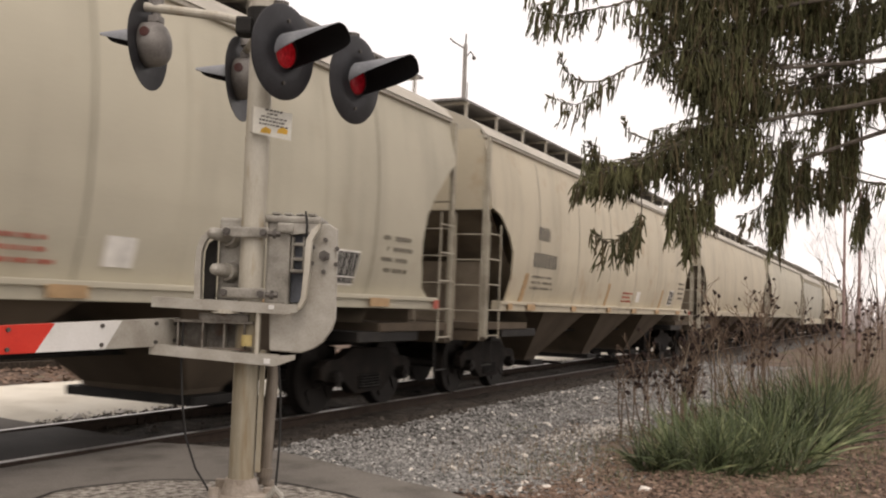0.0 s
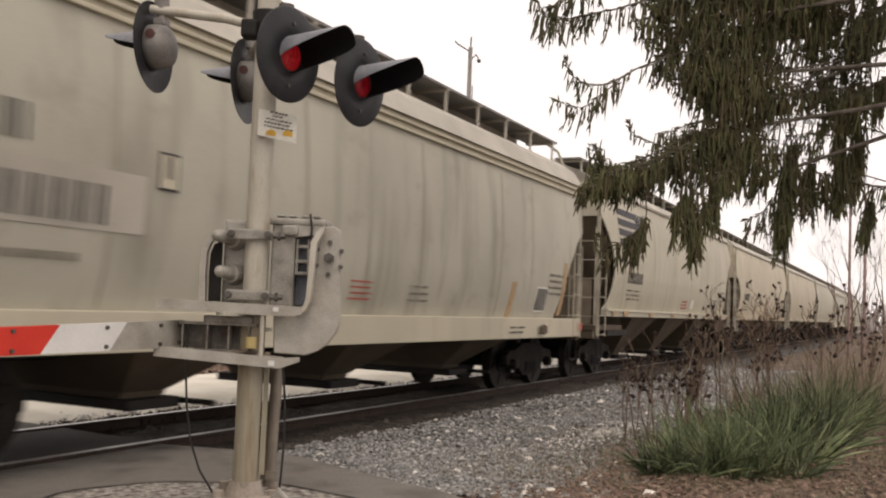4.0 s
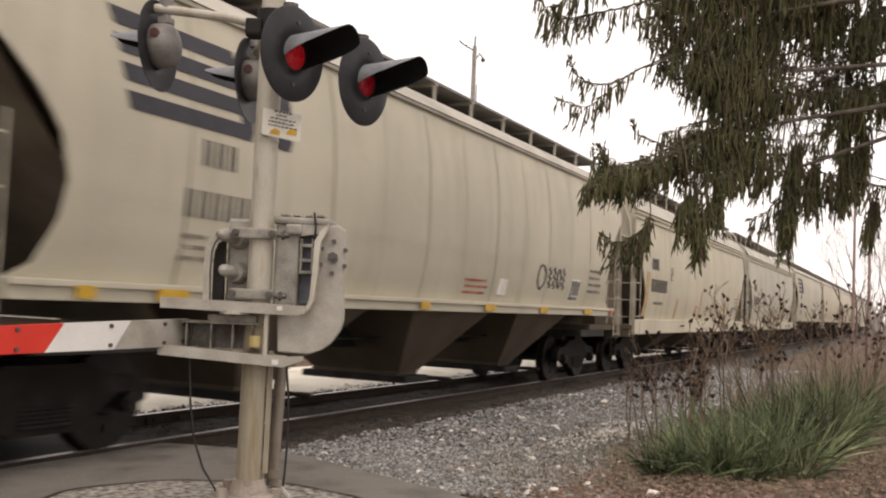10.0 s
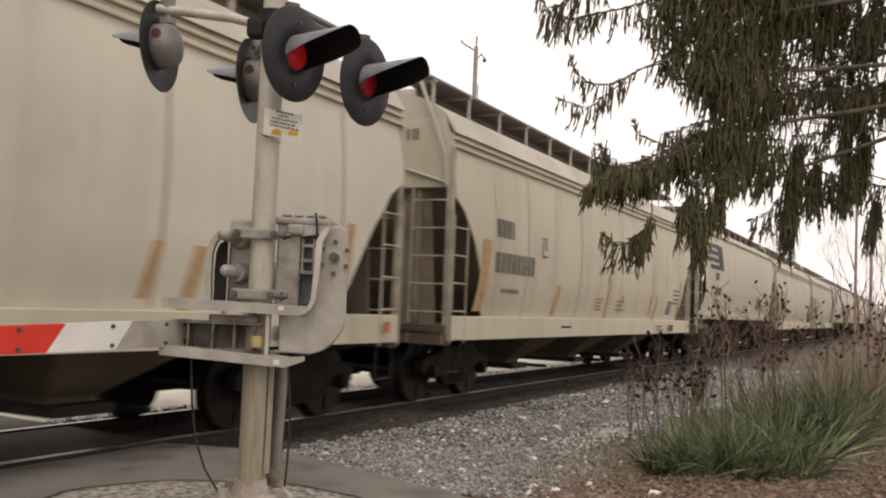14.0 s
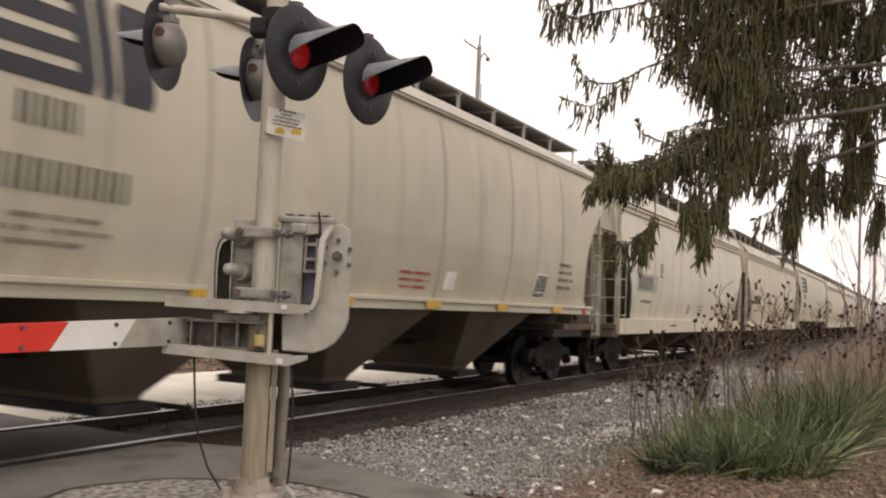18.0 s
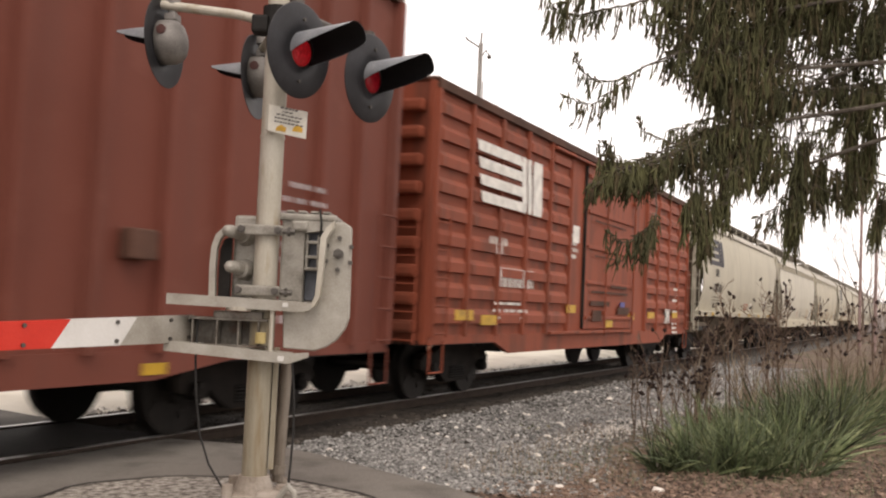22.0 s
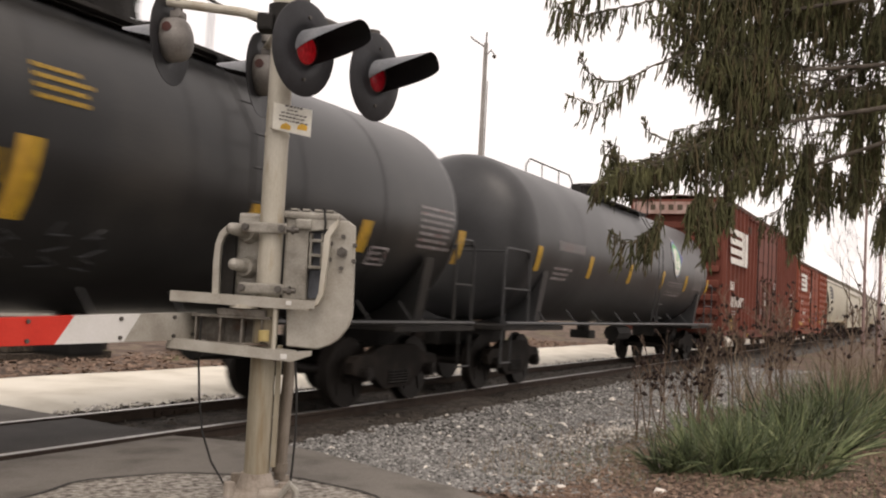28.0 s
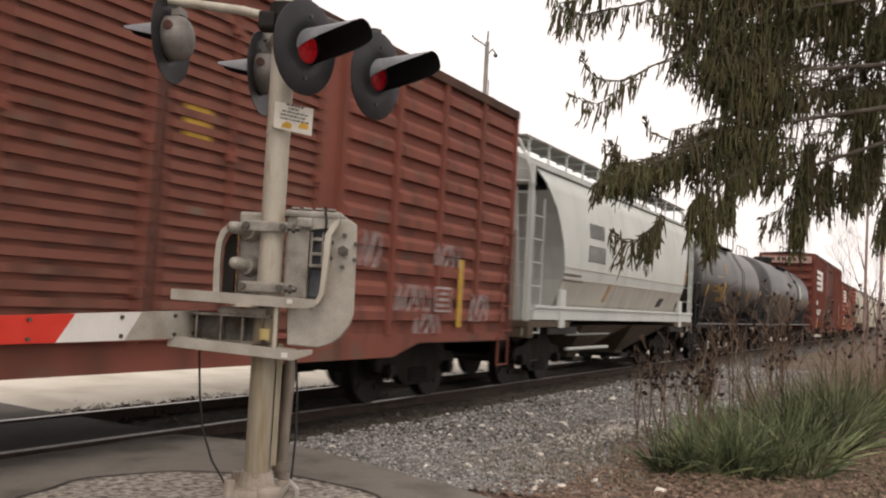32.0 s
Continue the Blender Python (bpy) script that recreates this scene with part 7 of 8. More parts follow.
        rod(bm, (x - 1.0, 0, axis + r - 0.05), (x - 1.0, 0, axis + r + 0.25), 0.12, n=10)
        rod(bm, (x + 0.8, 0, axis + r - 0.05), (x + 0.8, 0, axis + r + 0.2), 0.16, n=10)
        part("manway", bm, M_UNDER, car, "bolted manway cover and valves on top")
        bm = bmesh.new()
        for yy in (-0.95, -0.78, -0.61, 0.61, 0.78, 0.95):
            box(bm, x - 1.7, x + 1.7, yy - 0.07, yy + 0.07, axis + r - 0.22, axis + r - 0.18)
        for xx in (-1.6, -0.8, 0, 0.8, 1.6):
            for s in (-1, 1):
                rod(bm, (x + xx, s * 0.55, axis + r - 0.25), (x + xx, s * 1.05, axis + r - 0.22), 0.02, n=6)
        part("roof_platform", bm, M_UNDER, car)
        z = axis + r - 0.2
        for s in (-1, 1):
            bm = bmesh.new()
            pipe(bm, [(x - 1.7, s * 1.03, z), (x - 1.65, s * 1.03, z + 0.85), (x - 1.4, s * 1.03, z + 1.02), (x + 1.4, s * 1.03, z + 1.02), (x + 1.65, s * 1.03, z + 0.85), (x + 1.7, s * 1.03, z)], 0.02)
            rod(bm, (x - 1.68, s * 1.03, z + 0.5), (x + 1.68, s * 1.03, z + 0.5), 0.014, n=6)
            for xx in (-0.6, 0.6):
                rod(bm, (x + xx, s * 1.03, z), (x + xx, s * 1.03, z + 1.02), 0.016, n=6)
            part("roof_railing", bm, M_UNDER, car)
        for s in (-1, 1):
            bm = bmesh.new()
            for dx in (0.72, 1.12):
                pipe(bm, [(x + dx, s * 1.05, z), (x + dx, s * (r + 0.12), axis + 0.4), (x + dx, s * (r + 0.14), axis - 0.2), (x + dx, s * 1.48, 1.14)], 0.013, 6)
            for k in range(8):
                zz = 1.3 + k * 0.34
                yy = r + 0.14 if zz < axis + 0.4 else (r + 0.12) - (zz - axis - 0.4) / (z - axis - 0.4) * (r - 0.93)
                rod(bm, (x + 0.72, s * yy, zz), (x + 1.12, s * yy, zz), 0.011, n=6)
            part("side_ladder", bm, paint, car)
    bm = bmesh.new()
    rod(bm, (0, 0, axis - r - 0.25), (0, 0, axis - r + 0.1), 0.16)
    box(bm, -0.25, 0.25, -0.25, 0.25, axis - r - 0.4, axis - r - 0.2, 0.04)
    rod(bm, (1.4, -0.3, 0.85), (2.6, -0.3, 0.85), 0.2)
    part("bottom_valve", bm, M_UNDER, car)
    return car


def on_barrel(name, parent, x, phi0, phi1, w, r, axis, material, label="", lean=0.0):
    """A painted mark wrapped on the barrel's side, between two angles over the axis, on the near side."""
    bm = bmesh.new()
    n = 6
    rr = r + 0.008
    prev = None
    for i in range(n + 1):
        a = radians(phi0 + (phi1 - phi0) * i / n)
        dx = lean * (i / n - 0.5)
        cur = [bm.verts.new((x - w / 2 + dx, -rr * math.cos(a), axis + rr * math.sin(a))), bm.verts.new((x + w / 2 + dx, -rr * math.cos(a), axis + rr * math.sin(a)))]
        if prev:
            bm.faces.new((prev[0], prev[1], cur[1], cur[0]))
        prev = cur
    return part(name, bm, material, parent, label)


def barrel_bars(name, parent, x, phi, w, h, r, axis, material, rows, seed, label=""):
    """Lines of small lettering on the barrel, as plain bars."""
    rnd = random.Random(seed)
    bm = bmesh.new()
    rr = r + 0.009
    for i in range(rows):
        zc = h / 2 - (i + 0.5) * h / rows
        hh = h / rows * (0.24 if rows > 1 else 0.36)
        u = x - w / 2
        stop = x + w / 2 - rnd.random() * w * 0.2
        while u < stop - 0.02:
            d = min(stop - u, h / rows * (rnd.uniform(0.35, 0.6) if rows > 1 else 0.5))
            for u0, u1 in (((0, d * 0.55),) if rows > 1 else ((0, d * 0.17), (d * 0.46, d * 0.63))):
                v = []
                for du, dz in ((u0, -hh), (u1, -hh), (u1, hh), (u0, hh)):
                    a = radians(phi) + (zc + dz) / rr
                    v.append(bm.verts.new((u + du, -rr * math.cos(a), axis + rr * math.sin(a))))
                bm.faces.new(v)
            u += d
    return part(name, bm, material, parent, label, kind="stuff")
# cars in running order from the front; the number is the place of the coupling behind each, along the train
JOINTS = [145.9, 128.5, 111.14, 93.62, 76.85, 59.66, 41.70, 24.44, 6.83, -11.62, -28.48, -48.63, -66.6, -80.27, -93.59, -111.0]
FRONT = [215.1, 197.8, 180.5, 163.2]


def travelled(t):
    """How far the train has come, in metres, since mid-clip."""
    u = (t - 16) / 16
    return 103.258 * u + 5.103 * u ** 2 - 0.184 * u ** 3 + 0.089 * u ** 4


def between(front, back):
    return (front + back) / 2, front - back


CARS = []


def join_train(car, front, back):
    x0, _ = between(front, back)
    car.location = (x0, TRACK_Y, 0)
    CARS.append((car, x0))
    return car


J = JOINTS
hop_tan = join_train(hopper("hopper_car", "yellowed buff covered hopper car with smooth sides", J[1] - J[2], M_TAN, STYLE_A1), J[1], J[2])
hop_a = join_train(hopper("hopper_car", "buff grey covered hopper car, smooth sides, narrow sill", J[2] - J[3], M_BUFF, STYLE_A2), J[2], J[3])
hop_b = join_train(hopper("hopper_car", "buff covered hopper car, sides smeared with grey grime", J[3] - J[4], M_BUFFGRIME, STYLE_B), J[3], J[4])


def repeat(car, front, back, label=""):
    x0, _ = between(front, back)
    made = copy_thing(car, pose(x0, TRACK_Y, 0))
    if label:
        tagged(made, label)
    CARS.append((made, x0))
    return made


hop_c = join_train(hopper("hopper_car", "pale buff covered hopper car with a deep side sill", J[6] - J[7], M_BUFF2, STYLE_B), J[4], J[5])
hop_d = join_train(hopper("hopper_car", "buff covered hopper car with spray-painted scrawl", J[5] - J[6], M_BUFF, STYLE_A2), J[5], J[6])
hop_e = repeat(hop_c, J[6], J[7])
hop_f = join_train(hopper("hopper_car", "bleached buff covered hopper car with a deep side sill", J[6] - J[7], M_BUFF3, STYLE_B), J[7], J[8])
hop_g = join_train(hopper("hopper_car", "buff grey covered hopper car coupled to a red boxcar", J[8] - J[9], M_BUFF, STYLE_A2), J[8], J[9])
repeat(hop_tan, J[0], J[1])
repeat(hop_a, FRONT[3], J[0])
repeat(hop_b, FRONT[2], FRONT[3])
repeat(hop_tan, FRONT[1], FRONT[2])
repeat(hop_b, FRONT[0], FRONT[1])
box_one = join_train(boxcar("boxcar", "red boxcar with pressed rib panels and sliding doors", J[9] - J[10], M_RED, 4.46, 0.86, (5.0, 5.6, 0.67), 9, 1.10, (-1.35, 2.2, 1)), J[9], J[10])
box_two = join_train(boxcar("boxcar", "tall faded brown-red boxcar with vertical posts and double doors", J[10] - J[11], M_RED2, 5.26, 0.80, (5.5, 6.5, 0.66), 0, 0.80, (-2.52, 2.2, 2), door_ribs=4), J[10], J[11])
tank_one = join_train(tank_car("tank_car", "dark grey tank car with a coloured diamond decal", J[11] - J[12], M_TANK, 1.50, 2.62, 1.15), J[11], J[12])
tank_two = join_train(tank_car("tank_car", "black tank car with yellow stripes and stencils", J[12] - J[13], M_BLACK, 1.45, 2.58, 0.65, dome=(-0.05,)), J[12], J[13])
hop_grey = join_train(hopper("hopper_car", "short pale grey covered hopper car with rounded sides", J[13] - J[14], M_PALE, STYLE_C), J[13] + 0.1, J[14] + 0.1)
box_three = join_train(boxcar("boxcar", "dusty brick-red boxcar with ribbed sides and spray paint", J[14] - J[15], M_RED3, 4.48, 0.87, (4.5, 5.2, 0.70), 11, 1.28, (-2.3, 2.73, 2), door_ribs=24), J[14], J[15])
# ---- lettering, stains and plates on the cars ----
def side_y(style, z):
    return profile(style["width"], z)


MARKS = {"emblem_stripe", "emblem_block", "reporting_mark", "car_number", "stencil_text", "routing_board", "label_slot", "data_panel", "scrawl", "inspection_mark", "inspection_bar", "rust_streak", "paint_patch"}


def hug(car, style, widest):
    """Press the flat marks against the rounded side."""
    for ob in car.children:
        if ob.name.split(".")[0] in MARKS:
            for v in ob.data.vertices:
                v.co.y += widest - side_y(style, v.co.z)


def mark_hopper_a(car, style, left=True, seed=1, scrawl=False, big=True):
    """Marks of a smooth-sided hopper: emblem, numbers as bars, sill reflectors, routing plate."""
    if big:
        emblem(car, -5.32, 3.40, 0.86, 1.609, M_LOGO, "large dark blue-grey railway emblem")
    bars("reporting_mark", car, -5.5, 2.76, 0.62, 0.30, 1.609, M_INK, 1, seed, 0.8)
    bars("car_number", car, -5.28, 2.28, 1.45, 0.30, 1.609, M_INK, 1, seed + 1, 0.85)
    bars("stencil_text", car, -5.35, 1.88, 1.3, 0.30, 1.609, M_FADED, 3, seed + 2, 0.4)
    bars("stencil_text", car, 6.45, 2.05, 0.85, 0.55, 1.609, M_FADED, 4, seed + 3, 0.4)
    plate("routing_board", car, 5.2, 1.83, 0.52, 0.42, 1.609, M_WHITE, 0.008, 0.03, "white-framed dark routing label board")
    plate("label_slot", car, 5.2, 1.83, 0.47, 0.37, 1.609, M_UNDER, 0.014, 0.026)
    for k in range(3):
        plate("label_slot", car, 5.06 + k * 0.13, 1.83, 0.014, 0.36, 1.609, M_WHITE, 0.020, 0.026)
    plate("label_slot", car, 5.2, 1.72, 0.46, 0.014, 1.609, M_WHITE, 0.021, 0)
    bars("stencil_text", car, 0.6, 1.75, 0.9, 0.28, 1.609, M_REDTAG, 3, seed + 4, 0.4)
    plate("data_panel", car, 1.6, 1.78, 0.34, 0.26, 1.609, M_WHITE, 0.012, 0, "small white data panel")
    for k, (x, w) in enumerate(((-6.1, 0.40), (-3.7, 0.28), (-1.2, 0.26), (1.0, 0.42), (3.4, 0.40), (5.95, 0.50), (-7.1, 0.2))):
        plate("reflector", car, x, 1.435, w, 0.105, 1.602, M_YELLOW if seed % 2 else M_ORANGE, 0.012, 0, "yellow reflector strip on the sill")
    plate("warning_tag", car, 7.55, 1.43, 0.16, 0.12, 1.602, M_REDTAG, 0.012)
    if scrawl:
        bm = bmesh.new()
        r = random.Random(3)
        for x0, h, kind in ((3.30, 0.42, 0), (3.72, 0.36, 1), (3.96, 0.38, 1), (4.20, 0.34, 2), (4.46, 0.38, 1)):
            pts = []
            for i in range(15):
                a = 2 * math.pi * i / 14
                px = x0 + (0.19 if kind == 0 else 0.09) * math.cos(a + 0.6)
                pz = 2.02 + h * 0.5 * math.sin(a + 0.6) + r.uniform(-0.02, 0.02)
                if kind == 1:
                    px = x0 + 0.06 * math.sin(3 * a)
                    pz = 2.02 + h * (i / 14 - 0.5)
                pts.append((px, -1.613, pz))
            pipe(bm, pts, 0.017, 6)
        part("scrawl", bm, M_LOGO, car, "grey-blue spray-painted scrawl", kind="stuff")


def mark_hopper_b(car, seed, stains):
    y = 1.60
    bars("reporting_mark", car, -6.05, 2.70, 0.75, 0.34, y, M_INK, 1, seed, 0.85)
    bars("car_number", car, -5.55, 2.16, 1.75, 0.36, y, M_INK, 1, seed + 1, 0.9)
    bars("stencil_text", car, -5.6, 1.72, 1.0, 0.14, y, M_FADED, 1, seed + 2, 0.5)
    plate("routing_board", car, 5.5, 1.63, 0.52, 0.44, y, M_WHITE, 0.008, 0.02, "white-framed dark routing label board")
    plate("label_slot", car, 5.5, 1.63, 0.47, 0.39, y, M_UNDER, 0.014, 0.018)
    for k in range(3):
        plate("label_slot", car, 5.36 + k * 0.14, 1.63, 0.016, 0.37, y, M_WHITE, 0.020, 0.018)
    bars("stencil_text", car, 6.2, 1.92, 0.75, 0.45, y, M_FADED, 4, seed + 3, 0.4)
    bars("stencil_text", car, 0.85, 1.60, 0.75, 0.28, y, M_FADED, 3, seed + 4, 0.3)
    bars("stencil_text", car, -0.75, 1.60, 0.55, 0.28, y, M_REDTAG, 4, seed + 5, 0.3)
    plate("inspection_mark", car, -4.26, 2.53, 0.26, 0.34, y, M_INK, 0.008)
    plate("inspection_mark", car, -4.26, 2.53, 0.21, 0.29, y, M_BUFF2, 0.013)
    plate("inspection_bar", car, -4.26, 2.57, 0.05, 0.2, y, M_INK, 0.016)
    bm = bmesh.new()
    rod(bm, (5.42, -1.64, 1.10), (5.42, -1.66, 1.10), 0.09, n=12)
    box(bm, 5.25, 5.6, -1.655, -1.64, 1.03, 1.17, 0.01)
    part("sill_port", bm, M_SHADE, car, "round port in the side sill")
    bars("sill_stencil", car, 4.2, 1.10, 0.8, 0.16, y + 0.035, M_INK, 2, seed + 6, 0.4)
    bars("sill_stencil", car, -3.0, 1.14, 0.7, 0.08, y + 0.035, M_INK, 1, seed + 7, 0.5)
    for k, (x, z, w, h) in enumerate(stains):
        plate("rust_streak", car, x, z, w, h, y, M_ORANGE, 0.008, 0.05, "faded orange rust streak")
    plate("warning_tag", car, 7.55, 1.15, 0.14, 0.14, y + 0.035, M_REDTAG, 0.012)


STAINS = ((-6.84, 1.93, 0.30, 1.1), (-3.42, 1.62, 0.20, 0.55), (-0.15, 1.75, 0.16, 0.85), (0.94, 1.63, 0.14, 0.42), (3.54, 1.66, 0.13, 0.5), (6.65, 1.85, 0.16, 1.0), (4.1, 1.6, 0.18, 0.6))
mark_hopper_a(hop_a, STYLE_A2, seed=2)
mark_hopper_a(hop_g, STYLE_A2, seed=3)
mark_hopper_a(hop_d, STYLE_A2, seed=5, scrawl=True)
mark_hopper_a(hop_tan, STYLE_A1, seed=4, big=False)
for k in range(3):
    plate("rust_streak", hop_tan, -6.3 + 5.2 * k, 1.75, 0.18, 0.55, 1.609, M_ORANGE, 0.008, 0.05, "faded orange rust streak")
mark_hopper_b(hop_b, 11, STAINS[5:])
mark_hopper_b(hop_c, 12, STAINS)
mark_hopper_b(hop_e, 13, STAINS)
mark_hopper_b(hop_f, 14, STAINS[4:])
plate("paint_patch", hop_f, -5.9, 2.72, 0.85, 0.42, 1.60, M_PATCH, 0.006, 0, "darker repainted patch")
plate("paint_patch", hop_f, -5.6, 2.16, 1.9, 0.44, 1.60, M_PATCH, 0.006, 0, "darker repainted patch")
plate("paint_patch", hop_b, -5.5, 2.2, 1.95, 0.5, 1.60, M_ROOF, 0.006, 0, "paler repainted patch")
for car, style, widest in ((hop_a, STYLE_A2, 1.609), (hop_g, STYLE_A2, 1.609), (hop_d, STYLE_A2, 1.609), (hop_tan, STYLE_A1, 1.609), (hop_b, STYLE_B, 1.598), (hop_c, STYLE_B, 1.598),
                           (hop_e, STYLE_B, 1.598), (hop_f, STYLE_B, 1.598)):
    hug(car, style, widest)
# end numbers, high on the end sheets that face the viewer
for car, e, z in ((hop_tan, J[1] - J[2], 4.12), (hop_a, J[2] - J[3], 4.12), (hop_b, J[3] - J[4], 3.85), (hop_c, J[6] - J[7], 3.85), (hop_d, J[5] - J[6], 4.12),
                  (hop_e, J[6] - J[7], 3.85), (hop_f, J[6] - J[7], 3.85), (hop_g, J[8] - J[9], 4.12)):
    bm = bmesh.new()
    r = random.Random(int(z * 10))
    style_gap = 0.62 if z > 4 else 0.70
    x = -(e / 2 - style_gap) - 0.004
    for k in range(6):
        y0 = -0.15 - k * 0.155
        for y1 in (y0, y0 + 0.065):
            box(bm, x - 0.006, x, y1, y1 + 0.032, z, z + 0.17)
    part("end_number", bm, M_INK, car, kind="stuff")

# red boxcar
y = 1.575
emblem(box_one, -4.85, 3.42, 0.93, y + 0.03, M_WHITE, "large white railway emblem")
bars("reporting_mark", box_one, -5.6, 2.36, 0.75, 0.30, y, M_WHITE, 1, 21, 0.85)
bars("car_number", box_one, -4.6, 1.88, 2.0, 0.34, y, M_WHITE, 1, 22, 0.9)
bars("stencil_text", box_one, -5.0, 1.35, 1.5, 0.34, y, M_WHITE, 3, 23, 0.4)
bars("stencil_text", box_one, -2.0, 2.60, 0.45, 0.5, y, M_WHITE, 4, 24, 0.6)
bars("stencil_text", box_one, 6.45, 1.75, 0.65, 0.75, y, M_WHITE, 5, 25, 0.4)
bars("stencil_text", box_one, 6.45, 1.02, 0.65, 0.34, y, M_WHITE, 3, 26, 0.5)
plate("label_frame", box_one, 5.55, 1.33, 0.50, 0.36, y, M_WHITE, 0.02, 0, "white-framed label board")
plate("label_board", box_one, 5.55, 1.33, 0.44, 0.30, y, M_INK, 0.026)
for k in range(4):
    plate("label_slot", box_one, 5.40 + k * 0.1, 1.33, 0.05, 0.27, y, M_WHITE, 0.032)
for x, z in ((-6.8, 1.27), (-2.08, 1.42), (2.1, 1.30), (0.4, 1.14), (3.9, 1.34), (6.45, 1.36), (-5.9, 1.2)):
    plate("reflector", box_one, x, z, 0.62 if abs(x) > 3 else 0.5, 0.15, y, M_YELLOW, 0.02, 0, "yellow reflector plate")
plate("tag_sheet", box_one, -1.95, 2.84, 0.36, 0.32, y, M_WHITE, 0.02)
plate("scribble", box_one, 1.2, 1.50, 0.35, 0.22, y + 0.04, M_BLUE, 0.02, 0.03, "patch of blue chalk paint")
for x, z, w, h in ((0.3, 1.78, 2.6, 0.045), (0.9, 1.92, 1.2, 0.06), (-0.4, 1.55, 1.3, 0.10), (1.3, 1.42, 0.9, 0.16), (-0.6, 1.30, 0.6, 0.22), (0.2, 3.2, 2.2, 0.03), (0.1, 2.5, 2.0, 0.03)):
    plate("scuff_mark", box_one, x, z, w, h, y + 0.04, M_ROOFRED, 0.022, 0.02, "dark rubbed scuff across the door")
# tall boxcar
y = 1.625
emblem(box_two, -6.75, 3.80, 1.22, y + 0.01, M_WHITE, "large white railway emblem")
bars("reporting_mark", box_two, -8.3, 2.46, 0.8, 0.34, y, M_WHITE, 1, 31, 0.85)
bars("car_number", box_two, -7.2, 1.92, 2.6, 0.38, y, M_WHITE, 1, 32, 0.9)
bars("stencil_text", box_two, -7.9, 1.5, 0.9, 0.3, y, M_TAG, 3, 33, 0.4)
bars("stencil_text", box_two, 7.55, 2.2, 1.0, 0.95, y, M_TAG, 6, 34, 0.35)
bars("stencil_text", box_two, 7.4, 1.28, 0.5, 0.34, y, M_TAG, 2, 35, 0.5)
bars("stencil_text", box_two, 1.4, 2.78, 0.75, 0.3, y + 0.05, M_TAG, 3, 36, 0.5)
bars("stencil_text", box_two, -1.25, 2.36, 0.5, 0.2, y + 0.05, M_TAG, 2, 37, 0.5)
bars("stencil_text", box_two, -2.1, 1.66, 0.42, 0.24, y + 0.05, M_TAG, 3, 38, 0.5)
plate("label_frame", box_two, 8.05, 1.76, 0.32, 0.42, y, M_WHITE, 0.008, 0, "white-framed label board")
plate("label_board", box_two, 8.05, 1.76, 0.26, 0.36, y, M_RED2, 0.014)
bars("label_text", box_two, 8.05, 1.76, 0.22, 0.3, y + 0.012, M_WHITE, 3, 39, 0.4)
plate("reflector", box_two, 8.04, 1.36, 0.30, 0.24, y, M_YELLOW, 0.008, 0, "yellow warning panel")
plate("reflector", box_two, 8.02, 1.12, 0.22, 0.12, y, M_YELLOW, 0.008, 0, "yellow warning panel")
plate("reflector", box_two, -8.25, 1.33, 0.34, 0.22, y, M_YELLOW, 0.008, 0, "yellow warning panel")
plate("reflector", box_two, -8.25, 1.08, 0.34, 0.22, y, M_YELLOW, 0.008, 0, "yellow warning panel")
plate("patch", box_two, -1.34, 2.03, 0.24, 0.22, y + 0.06, M_WHITE, 0.02, 0, "bare bright metal patch")
for x, w in ((-0.3, 0.5), (2.86, 0.34), (-4.5, 0.4), (5.5, 0.3)):
    plate("reflector", box_two, x, 0.76, w, 0.10, 1.565, M_YELLOW, 0.012, 0, "yellow reflector strip on the sill")
for x, z in ((5.19, 4.71), (5.19, 1.82), (-6.26, 1.84), (-5.2, 4.6)):
    bm = bmesh.new()
    box(bm, x - 0.16, x + 0.16, -1.68, -1.53, z - 0.13, z + 0.13, 0.02)
    part("latch_box", bm, M_ROOFRED, box_two, "dark latch box on the side")
bm = bmesh.new()
for k in range(3):
    pipe(bm, [(3.3 + 0.10 * k + 0.07 * math.sin(i * 1.3 + k), -1.606, 1.18 + 0.055 * i) for i in range(8)], 0.012, 5)
part("scrawl", bm, M_TAG, box_two, "pale chalked scrawl", kind="stuff")
bm = bmesh.new()
box(bm, -10.03, -9.985, -1.4, 1.4, 4.72, 5.12)
part("end_panel", bm, M_BAND, box_two, "faded pale band across the top of the end wall")
bm = bmesh.new()
for k in range(7):
    box(bm, -10.045, -10.03, -1.15 + k * 0.3, -0.98 + k * 0.3, 4.84, 5.02)
part("end_number", bm, M_SHADE, box_two, kind="stuff")

# grey tank car
r1, a1 = 1.50, 2.62


def decal(name, parent, outline, r, axis, lift, material, label=""):
    """A flat shape laid on the barrel: points along x and round the shell."""
    bm = bmesh.new()
    rr = r + lift
    c = (sum(p[0] for p in outline) / len(outline), sum(p[1] for p in outline) / len(outline))
    steps = 5
    n = len(outline)
    grid = []
    for k in range(1, steps + 1):
        row = []
        for x, s in outline:
            f = k / steps
            a = (c[1] + (s - c[1]) * f) / rr
            row.append(bm.verts.new((c[0] + (x - c[0]) * f, -rr * math.cos(a), axis + rr * math.sin(a))))
        grid.append(row)
    a = c[1] / rr
    mid = bm.verts.new((c[0], -rr * math.cos(a), axis + rr * math.sin(a)))
    for i in range(n):
        j = (i + 1) % n
        bm.faces.new((mid, grid[0][i], grid[0][j]))
        for g, h in zip(grid, grid[1:]):
            bm.faces.new((g[i], h[i], h[j], g[j]))
    return part(name, bm, material, parent, label)


